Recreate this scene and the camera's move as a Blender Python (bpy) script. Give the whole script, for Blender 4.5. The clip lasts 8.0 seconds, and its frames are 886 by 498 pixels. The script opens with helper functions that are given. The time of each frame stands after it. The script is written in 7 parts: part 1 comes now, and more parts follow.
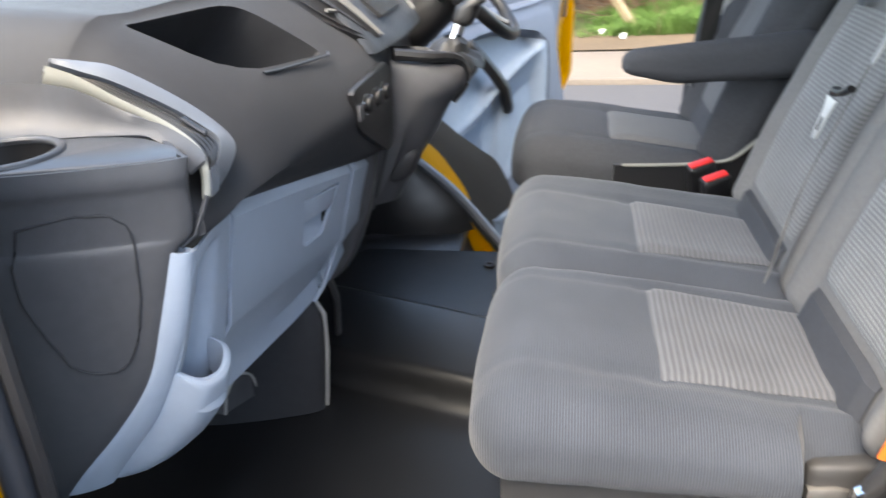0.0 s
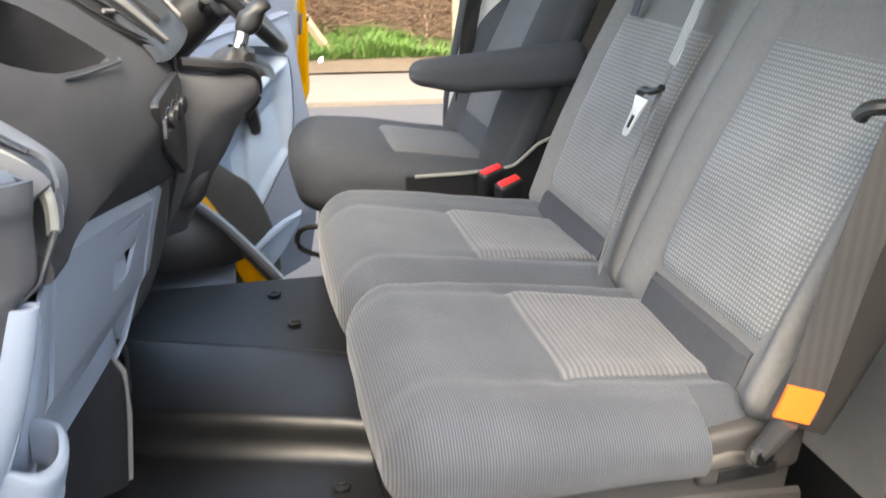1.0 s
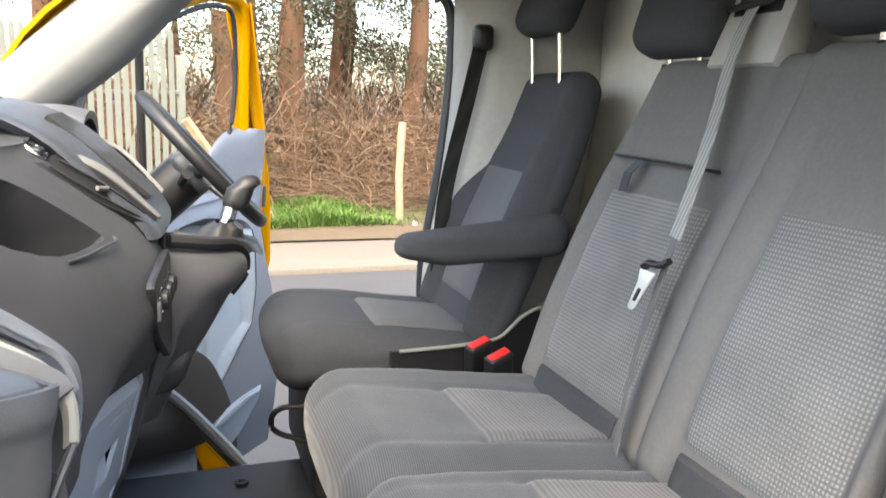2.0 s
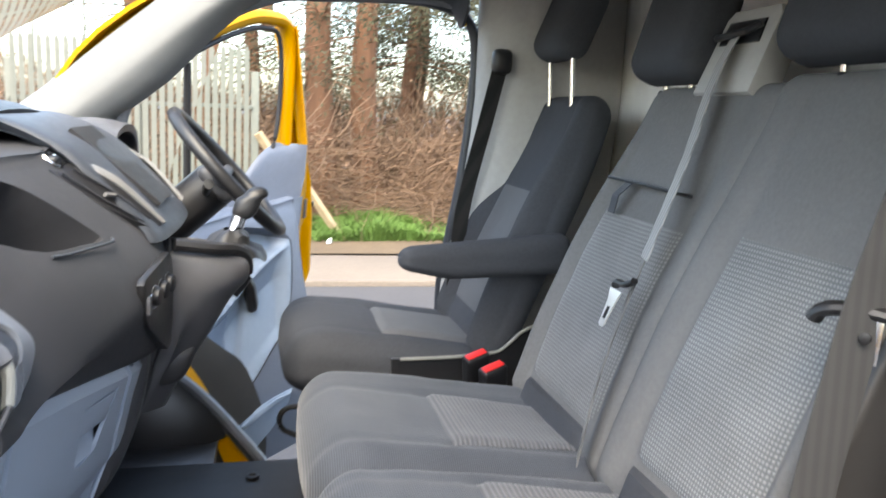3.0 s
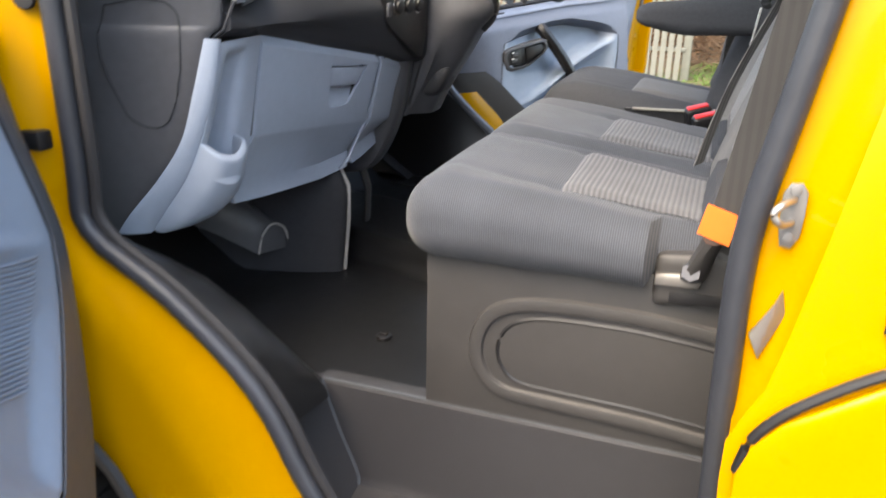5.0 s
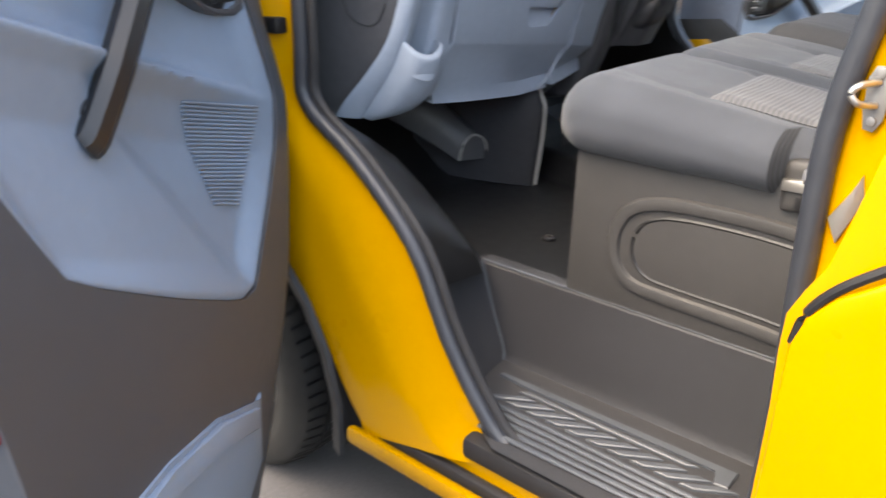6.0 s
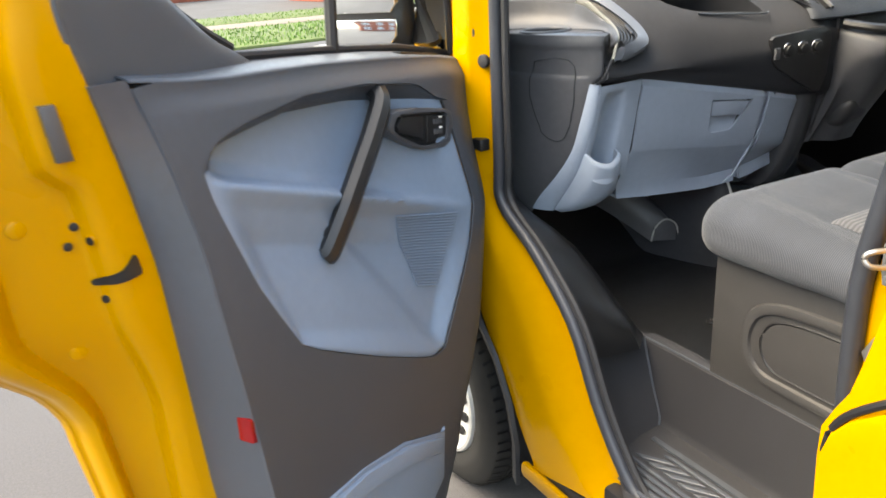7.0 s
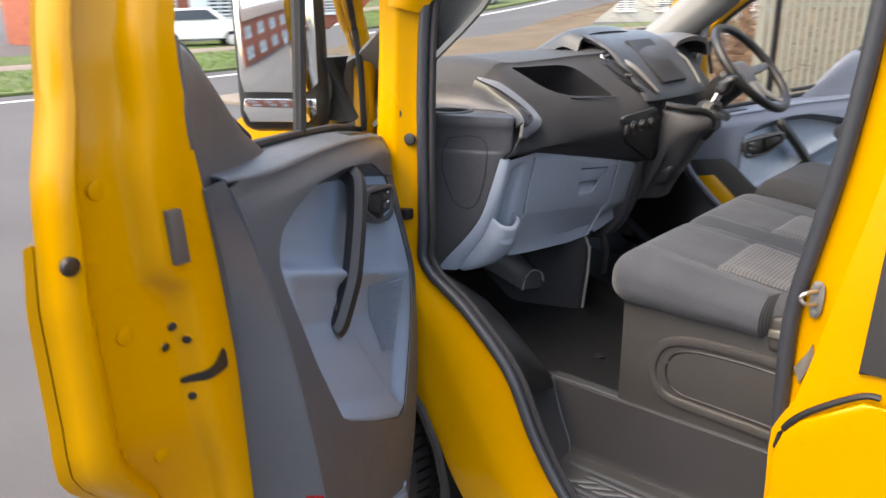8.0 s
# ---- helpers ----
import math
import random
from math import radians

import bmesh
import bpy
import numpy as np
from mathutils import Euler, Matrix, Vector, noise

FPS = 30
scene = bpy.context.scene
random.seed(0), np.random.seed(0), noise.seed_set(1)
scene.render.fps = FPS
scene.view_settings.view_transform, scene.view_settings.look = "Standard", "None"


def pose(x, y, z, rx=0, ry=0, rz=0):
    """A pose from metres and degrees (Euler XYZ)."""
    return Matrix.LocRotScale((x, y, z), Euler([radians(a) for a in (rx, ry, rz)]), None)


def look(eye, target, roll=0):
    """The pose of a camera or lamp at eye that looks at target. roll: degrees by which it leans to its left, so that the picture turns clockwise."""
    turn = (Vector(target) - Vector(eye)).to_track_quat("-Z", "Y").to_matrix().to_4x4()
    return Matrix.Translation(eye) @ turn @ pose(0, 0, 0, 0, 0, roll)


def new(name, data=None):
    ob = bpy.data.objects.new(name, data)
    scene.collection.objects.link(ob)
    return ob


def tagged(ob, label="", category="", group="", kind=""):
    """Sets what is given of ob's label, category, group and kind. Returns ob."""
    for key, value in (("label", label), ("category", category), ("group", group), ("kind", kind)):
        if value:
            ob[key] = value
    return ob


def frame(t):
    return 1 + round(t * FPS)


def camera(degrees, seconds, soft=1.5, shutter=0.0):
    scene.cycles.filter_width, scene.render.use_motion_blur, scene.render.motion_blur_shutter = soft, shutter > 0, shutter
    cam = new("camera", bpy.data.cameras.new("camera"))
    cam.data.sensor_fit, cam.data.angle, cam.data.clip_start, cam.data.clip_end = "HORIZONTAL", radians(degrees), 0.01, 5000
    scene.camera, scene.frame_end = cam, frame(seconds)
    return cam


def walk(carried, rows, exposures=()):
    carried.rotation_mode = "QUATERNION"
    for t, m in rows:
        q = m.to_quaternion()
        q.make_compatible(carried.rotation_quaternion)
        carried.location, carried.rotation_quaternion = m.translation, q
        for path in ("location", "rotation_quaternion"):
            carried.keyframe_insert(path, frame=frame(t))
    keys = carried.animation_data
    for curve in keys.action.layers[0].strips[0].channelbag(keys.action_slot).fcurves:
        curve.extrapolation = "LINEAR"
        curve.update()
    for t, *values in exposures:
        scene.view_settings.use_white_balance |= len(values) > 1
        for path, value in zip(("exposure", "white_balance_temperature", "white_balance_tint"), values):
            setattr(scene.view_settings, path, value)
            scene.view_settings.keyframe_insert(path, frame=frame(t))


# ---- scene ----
cam = camera(60.0, 8.0, shutter=0.4)
PATH = [
    (0, (0.212, -0.051, 1.675), (-0.072, 1.612, 0.892), -2.6),
    (0.5, (0.073, -0.064, 1.647), (0.222, 1.605, 0.842), -0.7),
    (1, (-0.021, 0.037, 1.628), (0.412, 1.691, 0.895), 1.4),
    (1.5, (-0.102, 0.117, 1.619), (0.475, 1.8, 1.075), 2.2),
    (1.7, (-0.123, 0.132, 1.621), (0.487, 1.833, 1.179), 2.1),
    (2.8, (-0.014, 0.066, 1.647), (0.49, 1.833, 1.358), 3.1),
    (3, (0.02, 0.011, 1.641), (0.455, 1.792, 1.325), 2.9),
    (3.5, (0.113, -0.116, 1.64), (0.256, 1.679, 1.176), 1.8),
    (4, (0.328, -0.145, 1.612), (0.088, 1.609, 1.04), 1.8),
    (4.5, (0.468, -0.235, 1.525), (0.032, 1.462, 0.9), 1.5),
    (4.7, (0.517, -0.3, 1.493), (0.017, 1.373, 0.852), 0.9),
    (5.8, (0.741, -0.491, 1.358), (-0.191, 0.946, 0.632), 2.0),
    (6, (0.838, -0.479, 1.365), (-0.26, 0.83, 0.631), 0.8),
    (6.5, (1.043, -0.397, 1.488), (-0.386, 0.518, 0.724), -2.4),
    (7, (1.221, -0.507, 1.613), (-0.316, 0.309, 0.956), -3.7),
    (7.5, (1.255, -0.737, 1.658), (-0.188, 0.28, 1.071), -2.0),
    (8, (1.006, -0.975, 1.723), (-0.156, 0.36, 1.151), -0.5),
]
EXPOSURES = [(0.0, 2.95, 7300, 6), (0.5, 3.0, 7500, 5), (1.0, 3.1, 7900, 6), (1.5, 3.05, 8000, 7), (3.0, 2.85, 7300, 6), (3.5, 2.85, 7200, 7), (4.5, 2.95, 7900, 8), (6.5, 2.95, 7900, 8), (7.0, 2.9, 8300, 4), (7.5, 2.6, 8200, 10), (8.0, 2.35, 8000, 10)]
walk(cam, [(t, look(eye, target, roll)) for t, eye, target, roll in PATH], EXPOSURES)

# ---- light ----
world = bpy.data.worlds.new("sky")
scene.world = world
world.use_nodes = True
wn = world.node_tree.nodes
sky = wn.new("ShaderNodeTexSky")
sky.sky_type, sky.sun_disc = "NISHITA", False
SUN_EL, SUN_AZ = 58.0, 202.0
sky.sun_elevation, sky.sun_rotation = radians(SUN_EL), radians(SUN_AZ)
sky.air_density, sky.dust_density, sky.ozone_density = 1.0, 3.0, 1.5
wn["Background"].inputs["Strength"].default_value = 0.17
world.node_tree.links.new(sky.outputs["Color"], wn["Background"].inputs["Color"])
sun = new("sun", bpy.data.lights.new("sun", "SUN"))
sun.data.energy, sun.data.angle, sun.data.color = 0.35, radians(60), (1.0, 0.965, 0.925)
az, el = radians(SUN_AZ), radians(SUN_EL)
sun.matrix_basis = look((math.sin(az) * 30, math.cos(az) * 30, math.tan(el) * 30), (0, 0, 0))


# ---- materials ----
def rgb(c):
    return (*c, 1.0)


def surface(name, color, rough=0.6, metal=0.0, scale=40.0, var=0.12, bump=0.1, grain=600.0, coat=0.0, stretch=(1, 1, 1), blotch=3.0, spec=0.5):
    """Base colour that varies at a coarse and a fine scale, with fine relief."""
    m = bpy.data.materials.new(name)
    m.use_nodes = True
    n, l = m.node_tree.nodes, m.node_tree.links
    b = n["Principled BSDF"]
    tc = n.new("ShaderNodeTexCoord")
    mp = n.new("ShaderNodeMapping")
    mp.inputs["Scale"].default_value = stretch
    l.new(tc.outputs["Object"], mp.inputs["Vector"])
    big = n.new("ShaderNodeTexNoise")
    big.inputs["Scale"].default_value, big.inputs["Detail"].default_value = blotch, 4
    mid = n.new("ShaderNodeTexNoise")
    mid.inputs["Scale"].default_value, mid.inputs["Detail"].default_value = scale, 3
    fine = n.new("ShaderNodeTexNoise")
    fine.inputs["Scale"].default_value, fine.inputs["Detail"].default_value = grain, 2
    for t in (big, mid, fine):
        l.new(mp.outputs["Vector"], t.inputs["Vector"])
    add = n.new("ShaderNodeMath")
    add.operation = "ADD"
    l.new(big.outputs["Fac"], add.inputs[0])
    l.new(mid.outputs["Fac"], add.inputs[1])
    rng = n.new("ShaderNodeMapRange")
    rng.inputs["From Min"].default_value, rng.inputs["From Max"].default_value = 0.6, 1.4
    rng.inputs["To Min"].default_value, rng.inputs["To Max"].default_value = 1 - var, 1 + var
    l.new(add.outputs[0], rng.inputs["Value"])
    mul = n.new("ShaderNodeVectorMath")
    mul.operation = "MULTIPLY"
    mul.inputs[0].default_value = color
    l.new(rng.outputs["Result"], mul.inputs[1])
    l.new(mul.outputs[0], b.inputs["Base Color"])
    rr = n.new("ShaderNodeMapRange")
    rr.inputs["To Min"].default_value, rr.inputs["To Max"].default_value = max(0.02, rough - 0.08), min(1, rough + 0.08)
    l.new(mid.outputs["Fac"], rr.inputs["Value"])
    l.new(rr.outputs["Result"], b.inputs["Roughness"])
    b.inputs["Metallic"].default_value = metal
    b.inputs["Specular IOR Level"].default_value = spec
    b.inputs["Coat Weight"].default_value = coat
    b.inputs["Coat Roughness"].default_value = 0.06
    if bump:
        bp = n.new("ShaderNodeBump")
        bp.inputs["Strength"].default_value, bp.inputs["Distance"].default_value = bump, 0.002
        l.new(fine.outputs["Fac"], bp.inputs["Height"])
        l.new(bp.outputs["Normal"], b.inputs["Normal"])
    return m


def weave(name, dark, light, pitch, axes, duty=0.5, rough=0.9, bump=0.5):
    """Woven cloth: ribs along one axis, or crossed threads where two axes are given (pitch in metres)."""
    m = bpy.data.materials.new(name)
    m.use_nodes = True
    n, l = m.node_tree.nodes, m.node_tree.links
    b = n["Principled BSDF"]
    tc = n.new("ShaderNodeTexCoord")
    sep = n.new("ShaderNodeSeparateXYZ")
    l.new(tc.outputs["Object"], sep.inputs[0])
    height = None
    for axis, p in zip(axes, pitch):
        k = n.new("ShaderNodeMath")
        k.operation = "MULTIPLY"
        k.inputs[1].default_value = 2 * math.pi / p
        l.new(sep.outputs[axis], k.inputs[0])
        s = n.new("ShaderNodeMath")
        s.operation = "SINE"
        l.new(k.outputs[0], s.inputs[0])
        h = n.new("ShaderNodeMapRange")
        h.inputs["From Min"].default_value = -1
        l.new(s.outputs[0], h.inputs["Value"])
        if height is None:
            height = h
        else:
            x = n.new("ShaderNodeMath")
            x.operation = "MULTIPLY"
            l.new(height.outputs[0], x.inputs[0])
            l.new(h.outputs[0], x.inputs[1])
            height = x
    noise_t = n.new("ShaderNodeTexNoise")
    noise_t.inputs["Scale"].default_value, noise_t.inputs["Detail"].default_value = 7, 5
    l.new(tc.outputs["Object"], noise_t.inputs["Vector"])
    ramp = n.new("ShaderNodeMapRange")
    ramp.inputs["From Min"].default_value, ramp.inputs["From Max"].default_value = duty - 0.3, duty + 0.3
    l.new(height.outputs[0], ramp.inputs["Value"])
    mix = n.new("ShaderNodeMix")
    mix.data_type = "RGBA"
    mix.inputs["A"].default_value, mix.inputs["B"].default_value = rgb(dark), rgb(light)
    l.new(ramp.outputs[0], mix.inputs["Factor"])
    v = n.new("ShaderNodeMapRange")
    v.inputs["From Min"].default_value, v.inputs["From Max"].default_value = 0.3, 0.7
    v.inputs["To Min"].default_value, v.inputs["To Max"].default_value = 0.86, 1.12
    l.new(noise_t.outputs["Fac"], v.inputs["Value"])
    mul = n.new("ShaderNodeVectorMath")
    mul.operation = "MULTIPLY"
    l.new(mix.outputs["Result"], mul.inputs[0])
    l.new(v.outputs[0], mul.inputs[1])
    l.new(mul.outputs[0], b.inputs["Base Color"])
    b.inputs["Roughness"].default_value = rough
    b.inputs["Specular IOR Level"].default_value = 0.25
    b.inputs["Sheen Weight"].default_value = 0.15
    b.inputs["Sheen Roughness"].default_value = 0.5
    bp = n.new("ShaderNodeBump")
    bp.inputs["Strength"].default_value, bp.inputs["Distance"].default_value = bump, 0.0012
    l.new(height.outputs[0], bp.inputs["Height"])
    l.new(bp.outputs["Normal"], b.inputs["Normal"])
    return m


def glass(name, tint=(0.93, 0.97, 0.95)):
    m = bpy.data.materials.new(name)
    m.use_nodes = True
    b = m.node_tree.nodes["Principled BSDF"]
    b.inputs["Base Color"].default_value = rgb(tint)
    b.inputs["Transmission Weight"].default_value = 1.0
    b.inputs["Roughness"].default_value = 0.0
    b.inputs["IOR"].default_value = 1.02
    b.inputs["Specular IOR Level"].default_value = 0.5
    return m


YELLOW = surface("yellow_paint", (0.47, 0.226, 0.0), 0.30, 0, 6, 0.04, 0.02, 900, coat=0.2, blotch=1.5, spec=0.2)
DASH_DARK = surface("charcoal_plastic", (0.062, 0.063, 0.069), 0.40, 0, 60, 0.12, 0.25, 900)
DASH_TOP = surface("slate_plastic", (0.029, 0.034, 0.043), 0.43, 0, 60, 0.10, 0.25, 900)
FASCIA = surface("dark_grained_fascia_plastic", (0.036, 0.037, 0.041), 0.56, 0, 60, 0.12, 0.25, 900, spec=0.16)
GLOVE = surface("blue_grey_plastic", (0.31, 0.36, 0.435), 0.46, 0, 50, 0.06, 0.2, 900)
DOOR_BLUE = surface("door_blue_plastic", (0.185, 0.240, 0.320), 0.44, 0, 50, 0.06, 0.2, 900)
DOOR_DARK = surface("door_charcoal_plastic", (0.053, 0.060, 0.073), 0.46, 0, 60, 0.1, 0.25, 900)
BLACK = surface("black_plastic", (0.010, 0.010, 0.011), 0.42, 0, 60, 0.15, 0.1, 700)
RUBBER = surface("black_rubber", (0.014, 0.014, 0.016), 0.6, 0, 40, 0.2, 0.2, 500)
SEAL = surface("grey_rubber_seal", (0.026, 0.029, 0.036), 0.42, 0, 40, 0.15, 0.1, 500)
FLOOR_MAT = surface("black_vinyl_floor", (0.009, 0.0093, 0.010), 0.34, 0, 30, 0.15, 0.015, 350, spec=0.5)
STEP = surface("grey_step_plastic", (0.029, 0.029, 0.032), 0.48, 0, 40, 0.12, 0.3, 700)
STEP_PAD = surface("dark_blue_step_tread", (0.060, 0.067, 0.078), 0.42, 0, 40, 0.15, 0.2, 500)
BASE = surface("brown_grey_plastic", (0.040, 0.0385, 0.038), 0.48, 0, 50, 0.1, 0.3, 900)
CHROME = surface("chrome", (0.75, 0.75, 0.75), 0.18, 1, 60, 0.05, 0.02)
SILVER = surface("satin_silver_trim", (0.17, 0.17, 0.168), 0.40, 0.3, 60, 0.05, 0.05)
PALE = surface("pale_grey_trim", (0.215, 0.212, 0.185), 0.5, 0, 60, 0.05, 0.1)
PILLAR = surface("light_grey_trim", (0.17, 0.175, 0.175), 0.7, 0, 60, 0.05, 0.15)
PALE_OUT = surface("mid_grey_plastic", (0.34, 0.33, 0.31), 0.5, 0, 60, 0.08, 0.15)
BULK = surface("bulkhead_grey", (0.80, 0.78, 0.74), 0.6, 0, 30, 0.06, 0.1)
GLOSS = surface("glossy_slate_plastic", (0.064, 0.067, 0.074), 0.36, 0, 60, 0.06, 0.03, 900)
VENT_TRIM = surface("satin_grey_vent_trim", (0.125, 0.137, 0.158), 0.42, 0, 60, 0.05, 0.08)
METAL = surface("zinc_plated_steel", (0.42, 0.40, 0.37), 0.36, 0.9, 60, 0.1, 0.1)
HEADLINER = surface("headliner_cloth", (0.72, 0.71, 0.68), 0.95, 0, 80, 0.06, 0.3)
CLOTH = weave("charcoal_ribbed_cloth", (0.037, 0.042, 0.051), (0.066, 0.073, 0.087), (0.0036,), ("X",), 0.5)
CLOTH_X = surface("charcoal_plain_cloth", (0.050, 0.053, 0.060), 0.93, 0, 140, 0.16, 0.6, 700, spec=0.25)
# plain backrest cloth, base raised to paint in light that the backs lack
CLOTH_B_LIT = surface("charcoal_backrest_cloth_brightened", (0.140, 0.138, 0.136), 0.93, 0, 140, 0.14, 0.6, 700, spec=0.25)
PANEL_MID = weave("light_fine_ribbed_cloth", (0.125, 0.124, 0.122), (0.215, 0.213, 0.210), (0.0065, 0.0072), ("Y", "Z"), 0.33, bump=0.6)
PANEL = weave("light_ribbed_cloth", (0.076, 0.078, 0.084), (0.118, 0.120, 0.127), (0.0088,), ("X",), 0.5, bump=0.9)
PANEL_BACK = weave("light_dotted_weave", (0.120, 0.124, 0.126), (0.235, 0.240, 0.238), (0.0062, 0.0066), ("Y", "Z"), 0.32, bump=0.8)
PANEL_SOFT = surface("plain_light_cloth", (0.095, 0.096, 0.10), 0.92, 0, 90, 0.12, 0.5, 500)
BELT_LIGHT = weave("pale_seat_belt_webbing", (0.20, 0.20, 0.195), (0.33, 0.328, 0.32), (0.013,), ("Y",), 0.5, bump=0.3)
BELT_DARK = weave("dark_seat_belt_webbing", (0.012, 0.012, 0.012), (0.022, 0.021, 0.020), (0.012,), ("Y",), 0.5, bump=0.3)
BELT_MID = weave("grey_seat_belt_webbing", (0.034, 0.034, 0.035), (0.041, 0.041, 0.041), (0.013,), ("X",), 0.5, bump=0.08)
# same pale webbing, darkened: shade on the lower run is put in the colour
BELT_LOW_SHADED = weave("shaded_pale_seat_belt_webbing", (0.075, 0.075, 0.074), (0.12, 0.12, 0.118), (0.013,), ("Y",), 0.5, bump=0.2)
# charcoal door trim with blue skylight painted into its colour, driver's door only
TRIM_SKYLIT = surface("skylit_charcoal_door_plastic", (0.115, 0.14, 0.19), 0.46, 0, 60, 0.08, 0.25, 900)
STEEL = surface("bright_steel", (0.62, 0.62, 0.60), 0.32, 0.25, 60, 0.05, 0.05)
# near-black brown that holds the shade on the far door's lower trim
LOWER_TRIM_SHADED = surface("shaded_brown_grey_plastic", (0.020, 0.017, 0.015), 0.6, 0, 60, 0.1, 0.2)
RED = surface("red_plastic", (0.65, 0.03, 0.03), 0.35, 0, 60, 0.08, 0.05)
RED_LENS = surface("red_reflector_lens", (0.20, 0.002, 0.004), 0.10, 0, 60, 0.1, 0.3, 250)
ORANGE = surface("orange_label", (0.85, 0.17, 0.02), 0.6, 0, 40, 0.06, 0.1)
GLASS = glass("clear_glass")
MIRROR = surface("mirror_glass", (0.85, 0.88, 0.9), 0.02, 1, 10, 0.01, 0)
TYRE = surface("tyre_rubber", (0.024, 0.0235, 0.023), 0.78, 0, 40, 0.2, 0.3, 300, spec=0.12)
HUBCAP = surface("silver_hubcap", (0.50, 0.50, 0.49), 0.4, 0.2, 60, 0.08, 0.05)
ASPHALT = surface("asphalt", (0.062, 0.060, 0.062), 0.85, 0, 90, 0.3, 0.8, 160, blotch=0.5)
PAVING = surface("pale_pavement", (0.155, 0.128, 0.102), 0.85, 0, 30, 0.2, 0.6, 120, blotch=0.6)
GRASS_SOIL = surface("grass_ground", (0.075, 0.10, 0.03), 0.95, 0, 12, 0.4, 0.8, 60, blotch=0.8)
GRASS = surface("grass_blades", (0.085, 0.16, 0.025), 0.8, 0, 5, 0.35, 0)
SOIL = surface("leaf_litter", (0.10, 0.07, 0.04), 0.95, 0, 20, 0.4, 0.8, 80, blotch=1)
TWIG = surface("dry_twigs", (0.15, 0.092, 0.055), 0.9, 0, 5, 0.4, 0, blotch=1.2)
BARK = surface("tree_bark", (0.15, 0.075, 0.04), 0.95, 0, 9, 0.35, 1.0, 40, stretch=(1, 1, 0.2))
LEAF = surface("evergreen_leaves", (0.05, 0.05, 0.024), 0.8, 0, 3, 0.4, 0)
FENCE = surface("galvanised_palisade", (0.15, 0.155, 0.13), 0.55, 0.1, 12, 0.12, 0.1)
TIMBER = surface("weathered_timber", (0.36, 0.27, 0.16), 0.85, 0, 12, 0.25, 0.5, 60)
PALE_RENDER = surface("pale_house_render", (0.46, 0.45, 0.40), 0.9, 0, 6, 0.15, 0.4, 60)
BRICK = surface("red_brick", (0.33, 0.10, 0.06), 0.9, 0, 6, 0.3, 0.6, 60)
WHITE = surface("white_paint", (0.78, 0.78, 0.76), 0.5, 0, 20, 0.04, 0.05)
CAR_WHITE = surface("white_car_paint", (0.75, 0.75, 0.74), 0.25, 0, 10, 0.03, 0, coat=0.5)
CAR_DARK = surface("dark_car_paint", (0.03, 0.035, 0.045), 0.25, 0, 10, 0.03, 0, coat=0.5)
DARK_GLASS = surface("dark_window_glass", (0.03, 0.035, 0.04), 0.08, 0, 10, 0.05, 0)
ROOF = surface("roof_tiles", (0.12, 0.09, 0.08), 0.85, 0, 10, 0.2, 0.5, 40)

# ---- mesh helpers ----
ROOT = {}


def thing(name, loc, label, category, rot=0.0, group="", kind=""):
    e = new(name)
    e.matrix_basis = pose(*loc, 0, 0, rot)
    ROOT[e] = e.matrix_basis.copy()
    return tagged(e, label, category, group, kind)


def part(name, bm, material, parent=None, label="", local=False, smooth=True):
    """Links a bmesh as one mesh object, under its thing or part; the bmesh is in world metres unless local."""
    if parent is not None:
        ROOT_m = ROOT[parent]
        if not local:
            bm.transform(ROOT_m.inverted())
    bmesh.ops.recalc_face_normals(bm, faces=bm.faces)
    me = bpy.data.meshes.new(name)
    bm.to_mesh(me)
    bm.free()
    me.materials.append(material)
    if smooth:
        me.shade_smooth()
        me.set_sharp_from_angle(angle=radians(38))
    ob = new(name, me)
    if parent is not None:
        ob.parent = parent
        ROOT[ob] = ROOT_m
    return tagged(ob, label)


def setting(name, bm, material, label, category):
    return tagged(part(name, bm, material), label, category, kind="structure")


def carve(ob, cutter_bm):
    """Cuts the closed shape out of the mesh for good."""
    me = bpy.data.meshes.new("cutter")
    bmesh.ops.recalc_face_normals(cutter_bm, faces=cutter_bm.faces)
    cutter_bm.to_mesh(me)
    cutter_bm.free()
    cut = new("cutter", me)
    cut.matrix_basis = ROOT.get(ob, Matrix())
    mod = ob.modifiers.new("cut", "BOOLEAN")
    mod.operation, mod.object, mod.solver = "DIFFERENCE", cut, "EXACT"
    bpy.context.view_layer.update()
    done = bpy.data.meshes.new_from_object(ob.evaluated_get(bpy.context.evaluated_depsgraph_get()))
    ob.modifiers.remove(mod)
    ob.data = done
    bpy.data.objects.remove(cut)
    done.shade_smooth()
    done.set_sharp_from_angle(angle=radians(38))
    return ob


def box(x0, x1, y0, y1, z0, z1, r=0.004, seg=2, bm=None):
    bm = bm or bmesh.new()
    g = bmesh.ops.create_cube(bm, size=1, matrix=Matrix.Translation(((x0 + x1) / 2, (y0 + y1) / 2, (z0 + z1) / 2)) @ Matrix.Diagonal((abs(x1 - x0), abs(y1 - y0), abs(z1 - z0), 1)))
    if r > 0:
        es = list({e for v in g["verts"] for e in v.link_edges})
        bmesh.ops.bevel(bm, geom=es, offset=min(r, 0.49 * min(abs(x1 - x0), abs(y1 - y0), abs(z1 - z0))), segments=seg, profile=0.5, affect="EDGES")
    return bm


